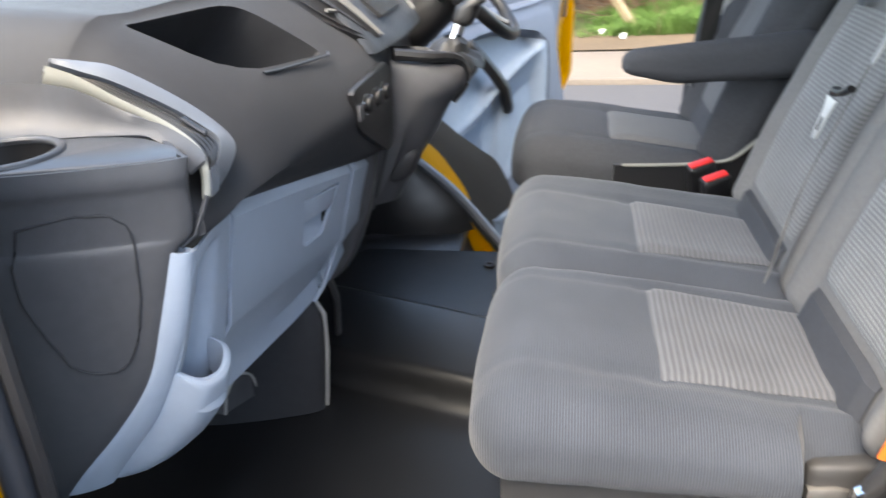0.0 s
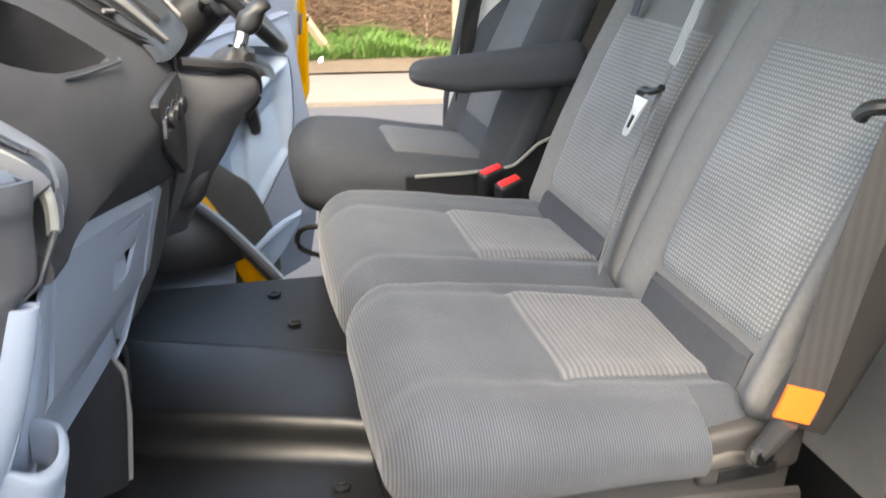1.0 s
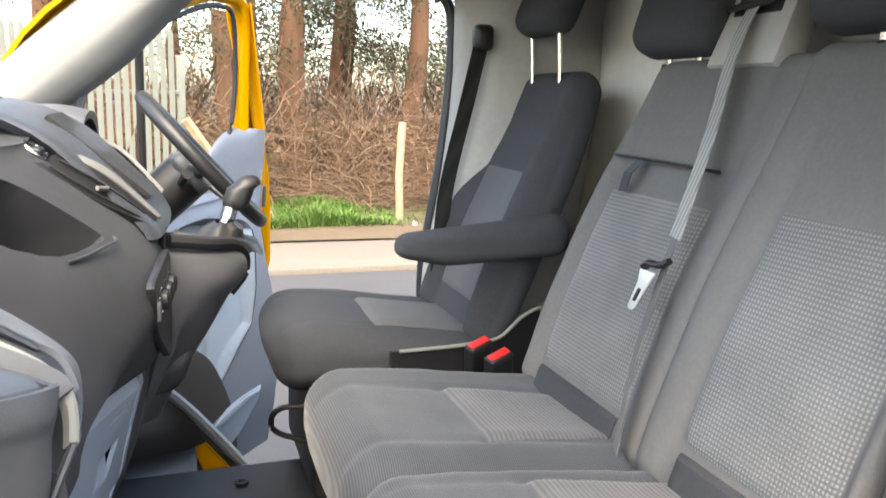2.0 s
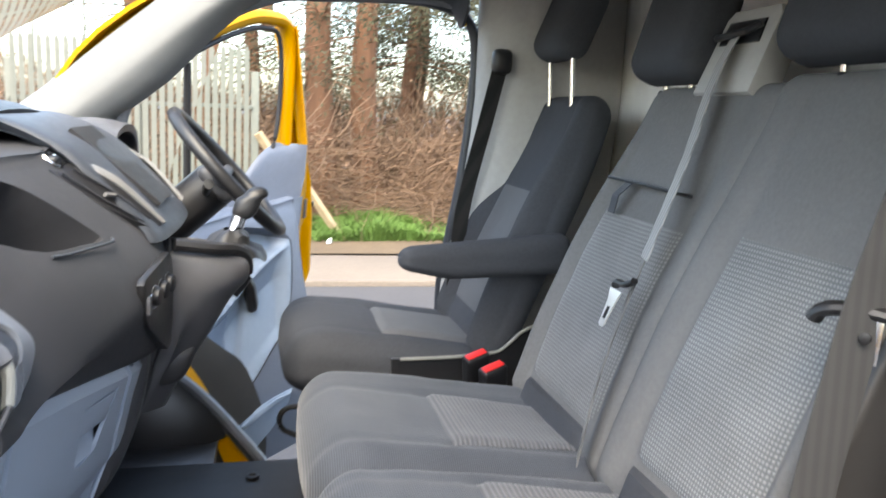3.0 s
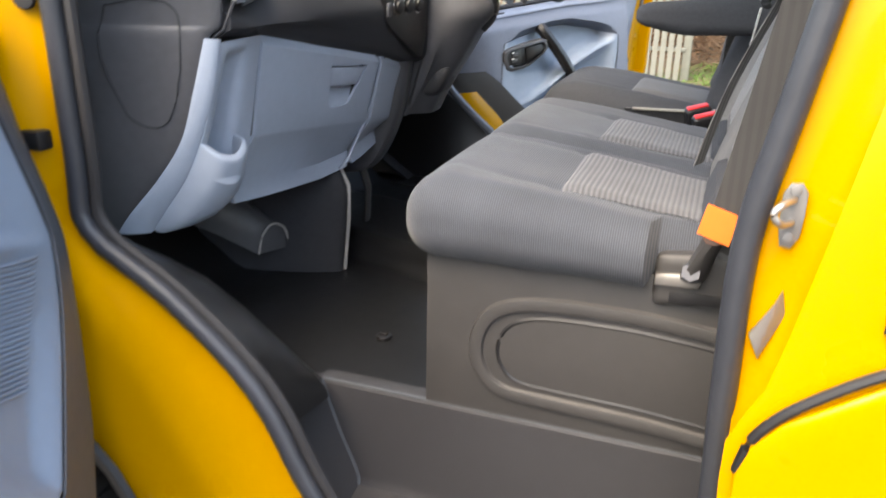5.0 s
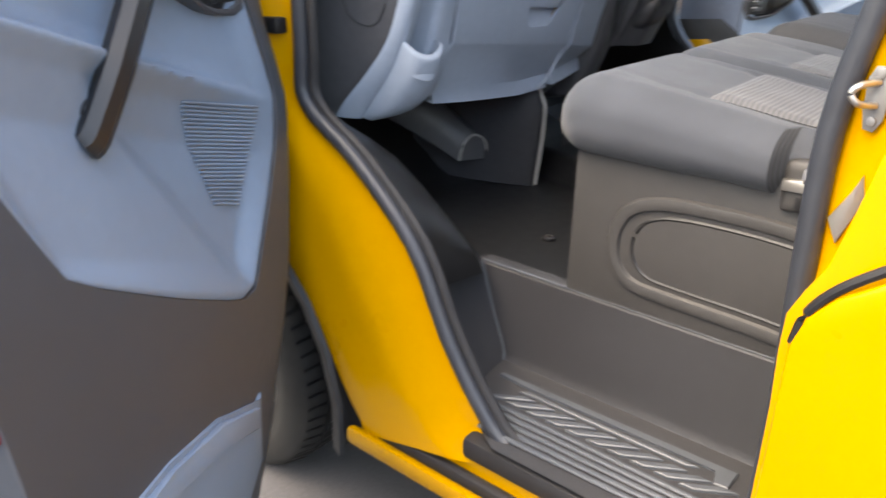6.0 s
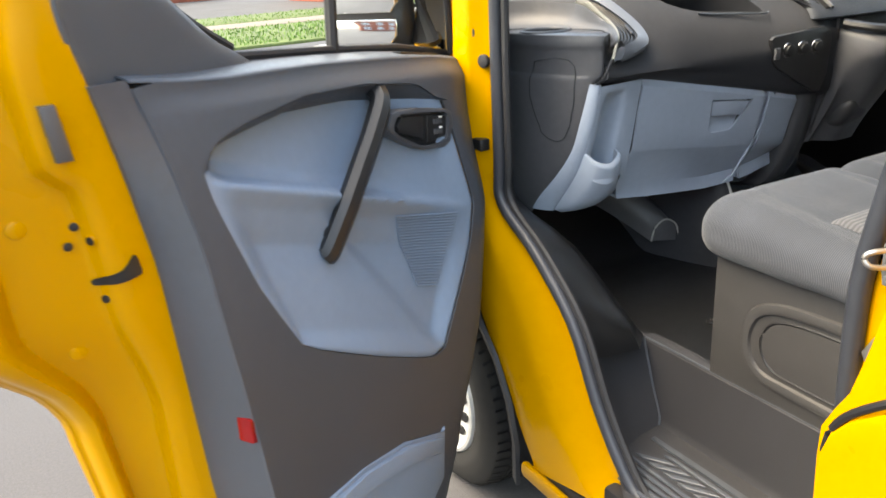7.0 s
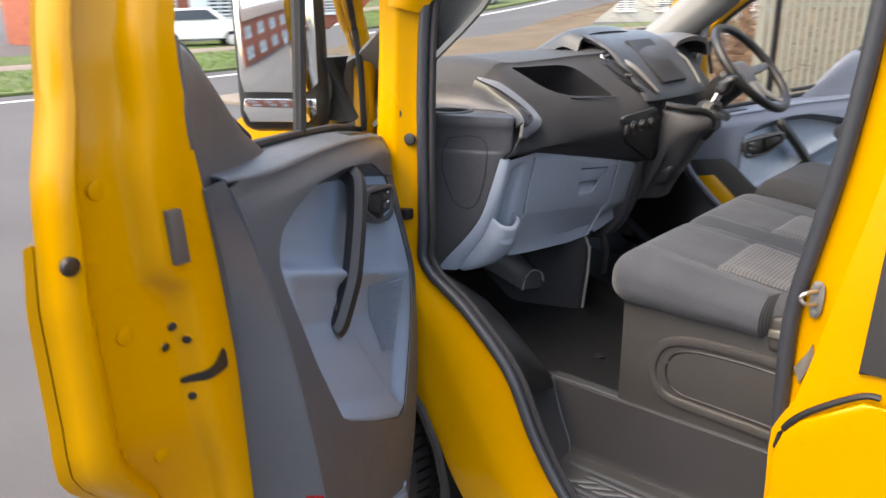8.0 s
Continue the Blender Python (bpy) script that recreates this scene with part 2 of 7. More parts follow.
def soft(x0, x1, y0, y1, z0, z1, r, n=10, shape=None, bm=None):
    """A padded block: a finely divided box with rounded edges of radius r, then bent by shape(x, y, z)."""
    bm = bm or bmesh.new()
    lo, hi = Vector((x0, y0, z0)), Vector((x1, y1, z1))
    mid, half = (lo + hi) / 2, (hi - lo) / 2
    rr = Vector([min(r, h * 0.98) for h in half])
    side = {}
    ticks = [-1 + 2 * i / n for i in range(n + 1)]

    def ease(t):
        return math.copysign(1 - (1 - abs(t)) ** 1.35, t)

    def vert(a, b, c):
        key = (round(a, 5), round(b, 5), round(c, 5))
        if key not in side:
            q = Vector((ease(a) * half.x, ease(b) * half.y, ease(c) * half.z))
            core = Vector([max(-(half[k] - rr[k]), min(half[k] - rr[k], q[k])) for k in range(3)])
            d = Vector([(q[k] - core[k]) / rr[k] for k in range(3)])
            if d.length > 1e-6:
                m = max(abs(d.x), abs(d.y), abs(d.z))
                d = d.normalized() * m
            p = mid + core + Vector([d[k] * rr[k] for k in range(3)])
            side[key] = bm.verts.new(shape(p) if shape else p)
        return side[key]

    for i in range(n):
        for j in range(n):
            a, b, c, d = ticks[i], ticks[i + 1], ticks[j], ticks[j + 1]
            for s in (-1, 1):
                for f in (lambda u, v: (s, u, v), lambda u, v: (u, s, v), lambda u, v: (u, v, s)):
                    q = [vert(*f(a, c)), vert(*f(b, c)), vert(*f(b, d)), vert(*f(a, d))]
                    bm.faces.new(q)
    return bm


def sheet(rows, bm=None, thick=0.0, close=False):
    """A surface through rows of points; with thickness, a slab."""
    bm = bm or bmesh.new()
    vs = [[bm.verts.new(p) for p in row] for row in rows]
    fs = []
    for a, b in zip(vs, vs[1:]):
        m = len(a)
        for j in range(m if close else m - 1):
            fs.append(bm.faces.new((a[j], a[(j + 1) % m], b[(j + 1) % m], b[j])))
    if thick:
        bmesh.ops.recalc_face_normals(bm, faces=fs)
        bmesh.ops.solidify(bm, geom=fs, thickness=thick)
    return bm


def smoothed(rows, n=4):
    """Adds points between the rows and along them by a smooth curve."""
    def spline(ps):
        ps = [Vector(p) for p in ps]
        out = []
        for i in range(len(ps) - 1):
            p0, p1, p2, p3 = ps[max(i - 1, 0)], ps[i], ps[i + 1], ps[min(i + 2, len(ps) - 1)]
            for k in range(n):
                t = k / n
                out.append(0.5 * ((2 * p1) + (p2 - p0) * t + (2 * p0 - 5 * p1 + 4 * p2 - p3) * t * t + (3 * p1 - p0 - 3 * p2 + p3) * t ** 3))
        return out + [ps[-1]]
    rows = [spline(r) for r in rows]
    cols = [spline(c) for c in zip(*rows)]
    return [list(r) for r in zip(*cols)]


def curve_pts(ps, n=6):
    return smoothed([ps, ps], n)[0]


def slab(outline, to3d, t0, t1, r=0.003, bm=None, seg=2):
    """A flat plate with the given outline, from depth t0 to t1; to3d(a, b, t) places it."""
    bm = bm or bmesh.new()
    lo = [bm.verts.new(to3d(a, b, t0)) for a, b in outline]
    hi = [bm.verts.new(to3d(a, b, t1)) for a, b in outline]
    k = len(outline)
    f1, f2 = bm.faces.new(lo), bm.faces.new(hi)
    for i in range(k):
        bm.faces.new((lo[i], lo[(i + 1) % k], hi[(i + 1) % k], hi[i]))
    if r:
        bmesh.ops.bevel(bm, geom=list(f1.edges) + list(f2.edges), offset=r, segments=seg, profile=0.5, affect="EDGES", clamp_overlap=True)
    return bm


def tube(ps, r, sides=10, bm=None, flat=1.0, taper=1.0, cap=True, ref=(0, 0, 1)):
    """A round or flattened bar along a path."""
    bm = bm or bmesh.new()
    ps = [Vector(p) for p in ps]
    rings, last = [], None
    for i, p in enumerate(ps):
        d = (ps[min(i + 1, len(ps) - 1)] - ps[max(i - 1, 0)]).normalized()
        a = d.cross(Vector(ref))
        if a.length < 0.3:
            a = last - d * last.dot(d) if last else d.cross(Vector((1, 0.2, 0)))
        a.normalize()
        last = a
        b = d.cross(a)
        rad = r * (1 + (taper - 1) * i / max(1, len(ps) - 1))
        rings.append([bm.verts.new(p + a * math.cos(2 * math.pi * k / sides) * rad + b * math.sin(2 * math.pi * k / sides) * rad * flat) for k in range(sides)])
    for u, v in zip(rings, rings[1:]):
        for k in range(sides):
            bm.faces.new((u[k], u[(k + 1) % sides], v[(k + 1) % sides], v[k]))
    if cap:
        bm.faces.new(rings[0])
        bm.faces.new(rings[-1])
    return bm


def strap(ps, width, across, thick=0.0025, bm=None):
    """Webbing along a path; across is the direction of its width."""
    a = Vector(across).normalized() * width / 2
    return sheet([[Vector(p) - a, Vector(p) - a * 0.33, Vector(p) + a * 0.33, Vector(p) + a] for p in ps], bm, thick)


def disc(c, axis, r, h, sides=24, bm=None, bev=0.0):
    bm = bm or bmesh.new()
    q = Vector(axis).to_track_quat("Z", "Y").to_matrix().to_4x4()
    g = bmesh.ops.create_cone(bm, cap_ends=True, segments=sides, radius1=r, radius2=r, depth=h, matrix=Matrix.Translation(c) @ q)
    if bev:
        es = list({e for f in {f for v in g["verts"] for f in v.link_faces} if len(f.verts) > 4 for e in f.edges})
        bmesh.ops.bevel(bm, geom=es, offset=bev, segments=2, profile=0.5, affect="EDGES")
    return bm


def ring(c, axis, R, r, n=40, m=10, bm=None):
    bm = bm or bmesh.new()
    q = Vector(axis).to_track_quat("Z", "Y").to_matrix()
    vs = []
    for i in range(n):
        a = 2 * math.pi * i / n
        row = []
        for j in range(m):
            b = 2 * math.pi * j / m
            p = Vector(((R + r * math.cos(b)) * math.cos(a), (R + r * math.cos(b)) * math.sin(a), r * math.sin(b)))
            row.append(bm.verts.new(Vector(c) + q @ p))
        vs.append(row)
    for i in range(n):
        for j in range(m):
            bm.faces.new((vs[i][j], vs[(i + 1) % n][j], vs[(i + 1) % n][(j + 1) % m], vs[i][(j + 1) % m]))
    return bm


def lerp(table, z):
    """Straight-line reading of a table of (z, value) with z falling or rising."""
    t = sorted(table)
    if z <= t[0][0]:
        return t[0][1]
    for (a, u), (b, v) in zip(t, t[1:]):
        if z <= b:
            return u + (v - u) * (z - a) / (b - a)
    return t[-1][1]


FLOOR, TREAD = 0.688, 0.479
MID_Y = 1.375   # the van's middle line


def mirror(p):
    return Vector((p[0] - 0.05, 2 * MID_Y - p[1], p[2]))


# ---- the van: floor, steps, body ----
van = thing("van", (0.4, MID_Y, 0), "yellow panel van with both front doors standing open", "van")

rows = []
for x in (-0.95, -0.62, -0.50, -0.35, -0.2, -0.05, 0.1, 0.25, 0.62, 1.0):
    rise = lerp([(-0.95, 0.36), (-0.62, 0.10), (-0.50, 0.0), (1.0, 0.0)], x)
    xa = max(-0.45, min(0.30, x))
    foot, far = 1.235 + (0.07 - xa) * 0.28, 1.50 + (0.08 - xa) * 0.33
    profile = [(0.744, FLOOR), (0.90, FLOOR), (1.05, FLOOR), (foot - 0.05, FLOOR), (foot - 0.015, FLOOR + 0.006), (foot + 0.004, FLOOR + 0.024), (foot + 0.016, FLOOR + 0.052), (foot + 0.030, FLOOR + 0.066), (foot + 0.06, FLOOR + 0.070), ((foot + far) / 2, FLOOR + 0.076), (far - 0.03, FLOOR + 0.082), (far - 0.006, FLOOR + 0.080), (far + 0.006, FLOOR + 0.070), (far + 0.022, FLOOR + 0.024), (far + 0.05, FLOOR + 0.014), (1.85, FLOOR + 0.014), (2.006, FLOOR + 0.014)]
    rows.append([(x, y, z + rise) for y, z in profile])
part("cab_floor", sheet(smoothed(rows, 3), thick=0.03), FLOOR_MAT, van, "black moulded vinyl cab floor")
for side in (0, 1):
    M = (lambda p: mirror(p)) if side else (lambda p: Vector(p))
    # step well: riser and front wall meet in a crisp corner, the tread lies between them
    well = bmesh.new()
    xs = [-0.075 + 0.775 * k / 8 for k in range(9)]
    lip = [[(x, y, z) for x in xs] for y, z in ((0.775, 0.6905), (0.752, 0.6925), (0.742, 0.6905), (0.738, 0.683))]
    sheet([[M(p) for p in r] for r in lip], well)
    riser = []
    for z in (0.683, 0.64, 0.58, 0.53, 0.50, 0.487, TREAD):
        x0, y = lerp([(TREAD, 0.008), (0.50, 0.004), (0.58, -0.030), (0.683, -0.070)], z), lerp([(TREAD, 0.722), (0.487, 0.726), (0.50, 0.728), (0.683, 0.738)], z)
        riser.append([(x0 + (0.70 - x0) * k / 8, y, z) for k in range(9)])
    sheet([[M(p) for p in r] for r in riser], well)
    tread = [[(x0 + (0.70 - x0) * k / 8, y, z) for k in range(9)] for x0, y, z in ((0.008, 0.722, TREAD), (0.014, 0.66, TREAD - 0.001), (0.03, 0.60, TREAD - 0.002), (0.09, 0.515, TREAD - 0.003), (0.17, 0.462, TREAD - 0.005))]
    sheet([[M(p) for p in r] for r in tread], well)
    front_wall = [[(-0.070, 0.738, 0.690), (-0.080, 0.66, 0.692), (-0.080, 0.58, 0.692), (-0.06, 0.525, 0.692)], [(-0.036, 0.733, 0.59), (-0.046, 0.66, 0.59), (-0.044, 0.58, 0.59), (-0.02, 0.525, 0.59)], [(0.001, 0.7275, 0.508), (-0.006, 0.66, 0.508), (0.0, 0.58, 0.508), (0.04, 0.525, 0.508)], [(0.008, 0.722, TREAD), (0.014, 0.66, TREAD - 0.001), (0.032, 0.59, TREAD - 0.002), (0.085, 0.52, TREAD - 0.003)]]
    sheet([[M(p) for p in r] for r in front_wall], well)
    bead = [(-0.070, 0.7365, 0.689), (-0.034, 0.732, 0.588), (0.003, 0.7265, 0.508), (0.010, 0.720, 0.4805)]
    part("door_step", well, STEP, van, "dark grey moulded entry step")
    # thin paler beads down the well's corner and along the top edge
    part("step_bead", tube([M(p) for p in curve_pts([Vector(p) for p in bead], 4)], 0.003, 6), STEP_PAD, van, "pale edge in the corner of the step")
    part("step_bead", tube([M((x, 0.7405, 0.691)) for x in (-0.07, 0.15, 0.4, 0.66)], 0.0026, 6), STEP_PAD, van)
    shelf = sheet([[M(p) for p in r] for r in [[(-0.34, 0.75, 0.690), (-0.07, 0.752, 0.692)], [(-0.34, 0.6, 0.71), (-0.085, 0.6, 0.692)], [(-0.34, 0.53, 0.73), (-0.055, 0.525, 0.692)]]], thick=0.01)
    part("step_end", shelf, STEP, van)
    pad = bmesh.new()
    flat = lambda a, b, t: M((a, b, t))
    for outline in ([(0.042, 0.676), (0.545, 0.682), (0.545, 0.632), (0.520, 0.628), (0.512, 0.664), (0.10, 0.660), (0.042, 0.664)], [(0.11, 0.640), (0.13, 0.650), (0.485, 0.654), (0.465, 0.643)]):
        slab(outline, flat, TREAD - 0.003, TREAD + 0.005, 0.002, pad, 1)
    for k in range(10):
        x = 0.065 + 0.0455 * k
        slab([(x, 0.592), (x + 0.026, 0.592), (x + 0.090, 0.631), (x + 0.064, 0.631)], flat, TREAD - 0.004, TREAD + 0.005, 0.002, pad, 1)
    for k in range(5):
        tube([M((0.05 + 0.016 * k, 0.574 - 0.019 * k, TREAD + 0.0005)), M((0.115 + 0.016 * k, 0.574 - 0.019 * k, TREAD + 0.0005)), M((0.62, 0.574 - 0.017 * k, TREAD + 0.0005))], 0.0055, 6, pad, 0.8)
    part("tread_pattern", pad, STEP_PAD, van, "raised ribs and slanted bars on the step")

    # front door jamb: yellow between the seal and the wheel arch
    jamb = [  # z, seal x, outer edge x and z
        (1.93, 0.06, -0.10, 1.99), (1.79, -0.19, -0.34, 1.82), (1.595, -0.322, -0.47, 1.60), (1.153, -0.358, -0.48, 1.15), (1.03, -0.352, -0.47, 1.0),
        (0.937, -0.214, -0.42, 0.86), (0.804, -0.069, -0.385, 0.72), (0.645, 0.016, -0.289, 0.59), (0.53, 0.095, -0.215, 0.455), (0.462, 0.17, -0.165, 0.385), (0.445, 0.30, -0.155, 0.36)]
    if side == 0:
        jamb[:3] = [(1.93, -0.14, -0.26, 1.99), (1.79, -0.305, -0.42, 1.82), (1.595, -0.350, -0.445, 1.60)]
    else:
        jamb[5:8] = [(0.937, -0.275, -0.42, 0.86), (0.804, -0.122, -0.385, 0.72), (0.645, 0.010, -0.289, 0.59)]
    rows = []
    for z, xi, xo, zo in jamb:
        a, b = Vector((xi, 0.505, z)), Vector((xo, 0.45, zo))
        rows.append([M(a + Vector((-0.005, 0.008, 0))), M(a), M(a.lerp(b, 0.18) - Vector((0, 0.004, 0))), M(a.lerp(b, 0.36) - Vector((0, 0.014, 0))), M(a.lerp(b, 0.48) - Vector((0, 0.019, 0))), M(a.lerp(b, 0.66) - Vector((0, 0.014, 0))), M(b), M(b + Vector((-0.01, 0.06, 0)))])
    part("front_jamb", sheet(smoothed(rows, 3), thick=0.012), YELLOW, van, "glossy yellow door jamb below the windscreen pillar")
    rim = [Vector((0.62, 0.50, 1.94)), Vector((0.50, 0.50, 1.965)), Vector((0.25, 0.50, 1.955))] + [Vector((xi, 0.50, z)) for z, xi, _, _ in jamb] + [Vector((0.40, 0.475, 0.455)), Vector((0.58, 0.475, 0.458))]
    rear = [(0.50, 0.615), (0.60, 0.615), (0.775, 0.615), (0.95, 0.608), (1.146, 0.605), (1.30, 0.628), (1.478, 0.655), (1.71, 0.675), (1.87, 0.672), (1.94, 0.63)]
    seal_path = curve_pts(rim + [Vector((x, 0.49, z)) for z, x in rear], 4)
    part("door_seal", tube([M(p + Vector((0.012, 0.0, 0))) for p in seal_path], 0.016, 10, None, 1.0, ref=(0, 1, 0)), SEAL, van, "grey rubber door seal")
    # far lip takes a paler material: the light falling on it is painted in
    part("seal_lip", tube([M(p + Vector((0.034, 0.012, 0.004))) for p in seal_path[:-28]], 0.016 if side else 0.010, 8, None, 1.0, ref=(0, 1, 0)), VENT_TRIM if side else RUBBER, van, "" if not side else "inner lip of the door seal, painted pale as lit")
    # sill
    part("sill", box(-0.19, 2.6, *sorted((M((0, 0.428, 0)).y, M((0, 0.452, 0)).y)), 0.325, 0.368, 0.012), YELLOW, van, "yellow outer sill lip")
    part("sill_strip", box(-0.16, 0.62, *sorted((M((0, 0.452, 0)).y, M((0, 0.478, 0)).y)), 0.33, 0.385, 0.008), RUBBER, van, "black rubber strip along the sill")
    part("sill_face", box(-0.12, 0.64, *sorted((M((0, 0.474, 0)).y, M((0, 0.50, 0)).y)), 0.32, 0.43, 0.01), YELLOW, van)
    part("sill_cover", box(0.10, 0.62, *sorted((M((0, 0.462, 0)).y, M((0, 0.52, 0)).y)), 0.418, 0.464, 0.01), RUBBER, van, "black sill cover beside the step")
    # body side behind the door
    rows = []
    for z, x in [(0.36, 0.628), (0.50, 0.628), (0.80, 0.626), (0.93, 0.622), (1.0, 0.624), (1.146, 0.630), (1.30, 0.655), (1.478, 0.682), (1.71, 0.702), (1.95, 0.69), (2.1, 0.69)]:
        skin = lerp([(0.36, 0.42), (0.9, 0.42), (1.02, 0.43), (1.3, 0.445), (1.9, 0.50), (2.1, 0.60)], z)
        edge = lerp([(0.36, 0.012), (0.93, 0.012), (1.05, 0.06), (1.5, 0.065), (2.1, 0.06)], z)
        rows.append([M((x + 0.004, 0.512, z)), M((x, 0.50, z)), M((x + edge * 0.8, 0.485, z)), M((x + edge + 0.01, skin + 0.012, z)), M((x + edge + 0.03, skin, z)), M((x + 0.5, skin - 0.01, z)), M((x + 1.2, skin - 0.012, z)), M((3.6, skin - 0.01, z))])
    part("side_panel", sheet(smoothed(rows, 2), thick=0.01), YELLOW, van, "glossy yellow body side behind the door opening")
    # wing and arch over the front wheel
    rows = []
    for k in range(13):
        a = radians(-8 + 14.5 * k)
        c = Vector((-0.70, 0.0, 0.34))
        e, o = c + Vector((math.cos(a), 0, math.sin(a))) * 0.468, c + Vector((math.cos(a), 0, math.sin(a))) * 0.492
        rows.append([M((e.x, 0.70, e.z)), M((e.x, 0.475, e.z)), M((e.x, 0.452, e.z)), M((o.x, 0.444, o.z))])
    part("wheel_arch", sheet(rows, thick=0.012), RUBBER, van, "black wheel arch lip and liner")
    rows = []
    for z in (0.78, 0.92, 1.06, 1.18):
        rows.append([M((x, 0.47 + 0.10 * ((-x - 0.46) / 0.8) ** 2 + (0.03 if z > 1.1 else 0), z + 0.0)) for x in (-0.47, -0.7, -0.95, -1.15)])
    part("front_wing", sheet(smoothed(rows, 2), thick=0.01), YELLOW, van)

# plugs and check strap on the near front jamb
for x, y, z, r in ((-0.376, 0.484, 1.378, 0.016), (-0.412, 0.470, 1.445, 0.020)):
    part("jamb_plug", disc((x, y, z), (0.25, -1, 0), r, 0.012, 20, None, 0.003), RUBBER, van, "black rubber plug in the door jamb")
part("check_strap", box(-0.415, -0.372, 0.462, 0.490, 1.160, 1.190, 0.004), BLACK, van, "black door check strap")

# floor fixings
for x, y, z in [(-0.03, 0.935, FLOOR), (0.05, 1.74, FLOOR + 0.014), (0.01, 1.91, FLOOR + 0.014), (0.09, 1.14, FLOOR)]:
    bolts = disc((x, y, z + 0.004), (0, 0, 1), 0.017, 0.008, 14, None, 0.002)
    box(x - 0.008, x + 0.008, y - 0.004, y + 0.004, z + 0.006, z + 0.013, 0.001, 1, bolts)
    part("floor_fixing", bolts, BLACK, van, "black floor fixing")

part("footwell_corner", box(-0.95, -0.09, 1.99, 2.238, 0.665, 0.700, 0.004), FLOOR_MAT, van, "black floor in the far footwell corner")

# bonnet and front end
nose = []
for x, z in ((-0.995, 1.43), (-1.25, 1.33), (-1.45, 1.18), (-1.56, 0.98), (-1.60, 0.70), (-1.58, 0.36)):
    w = lerp([(-1.60, 0.70), (-1.45, 0.76), (-0.995, 0.80)], x)
    nose.append([(x + 0.10 * abs(k) ** 3, MID_Y + w * k, z - 0.03 * k * k) for k in (-1, -0.7, -0.35, 0, 0.35, 0.7, 1)])
part("bonnet", sheet(smoothed(nose, 3), thick=0.012), YELLOW, van)
for s in (-1, 1):
    wing = [[(x, MID_Y + s * w, z0), (x, MID_Y + s * (w + 0.01), (z0 + z1) / 2), (x, MID_Y + s * w, z1)] for x, w, z0, z1 in ((-0.72, 0.81, 0.72, 1.38), (-0.995, 0.80, 0.74, 1.40), (-1.25, 0.78, 0.72, 1.30), (-1.36, 0.76, 0.40, 1.20), (-1.47, 0.71, 0.38, 0.98))]
    part("front_wing", sheet(smoothed(wing, 3), thick=0.012), YELLOW, van)

# roof, headliner, bulkhead, windscreen
roof = bmesh.new()
sheet(smoothed([[(x, y, z - 0.05 * abs(y - MID_Y) ** 2 / 0.6) for y in (0.50, 0.8, MID_Y, 1.95, 2.25)] for x, z in ((0.0, 2.12), (0.3, 2.17), (1.2, 2.19), (3.6, 2.19))], 3), roof, thick=0.02)
part("roof", roof, YELLOW, van)
part("headliner", sheet(smoothed([[(x, y, z - 0.05 * abs(y - MID_Y) ** 2 / 0.6) for y in (0.53, 0.8, MID_Y, 1.95, 2.22)] for x, z in ((0.03, 2.05), (0.3, 2.09), (1.05, 2.11))], 3), thick=0.012), HEADLINER, van, "pale cloth headliner")
rows = []
for z in (0.6, 1.0, 1.4, 1.7, 1.9, 2.12):
    rows.append([(1.06 - 0.02 * math.cos((y - MID_Y) * 11), y, z) for y in [0.5 + 1.75 * k / 16 for k in range(17)]])
part("bulkhead", sheet(smoothed(rows, 2), thick=0.01), BULK, van, "pale painted steel bulkhead behind the seats")
part("rear_shell", box(3.58, 3.62, 0.45, 2.30, 0.35, 2.15), YELLOW, van)
scr = [[(-0.98, y, 1.50), (-0.55, y * 0.98 + 0.027, 1.80), (-0.02, y * 0.95 + 0.069, 2.09)] for y in (0.62, 1.0, MID_Y, 1.75, 2.13)]
ws = part("windscreen", sheet(smoothed(scr, 2)), GLASS, van, "clear windscreen")
ws.visible_shadow = False
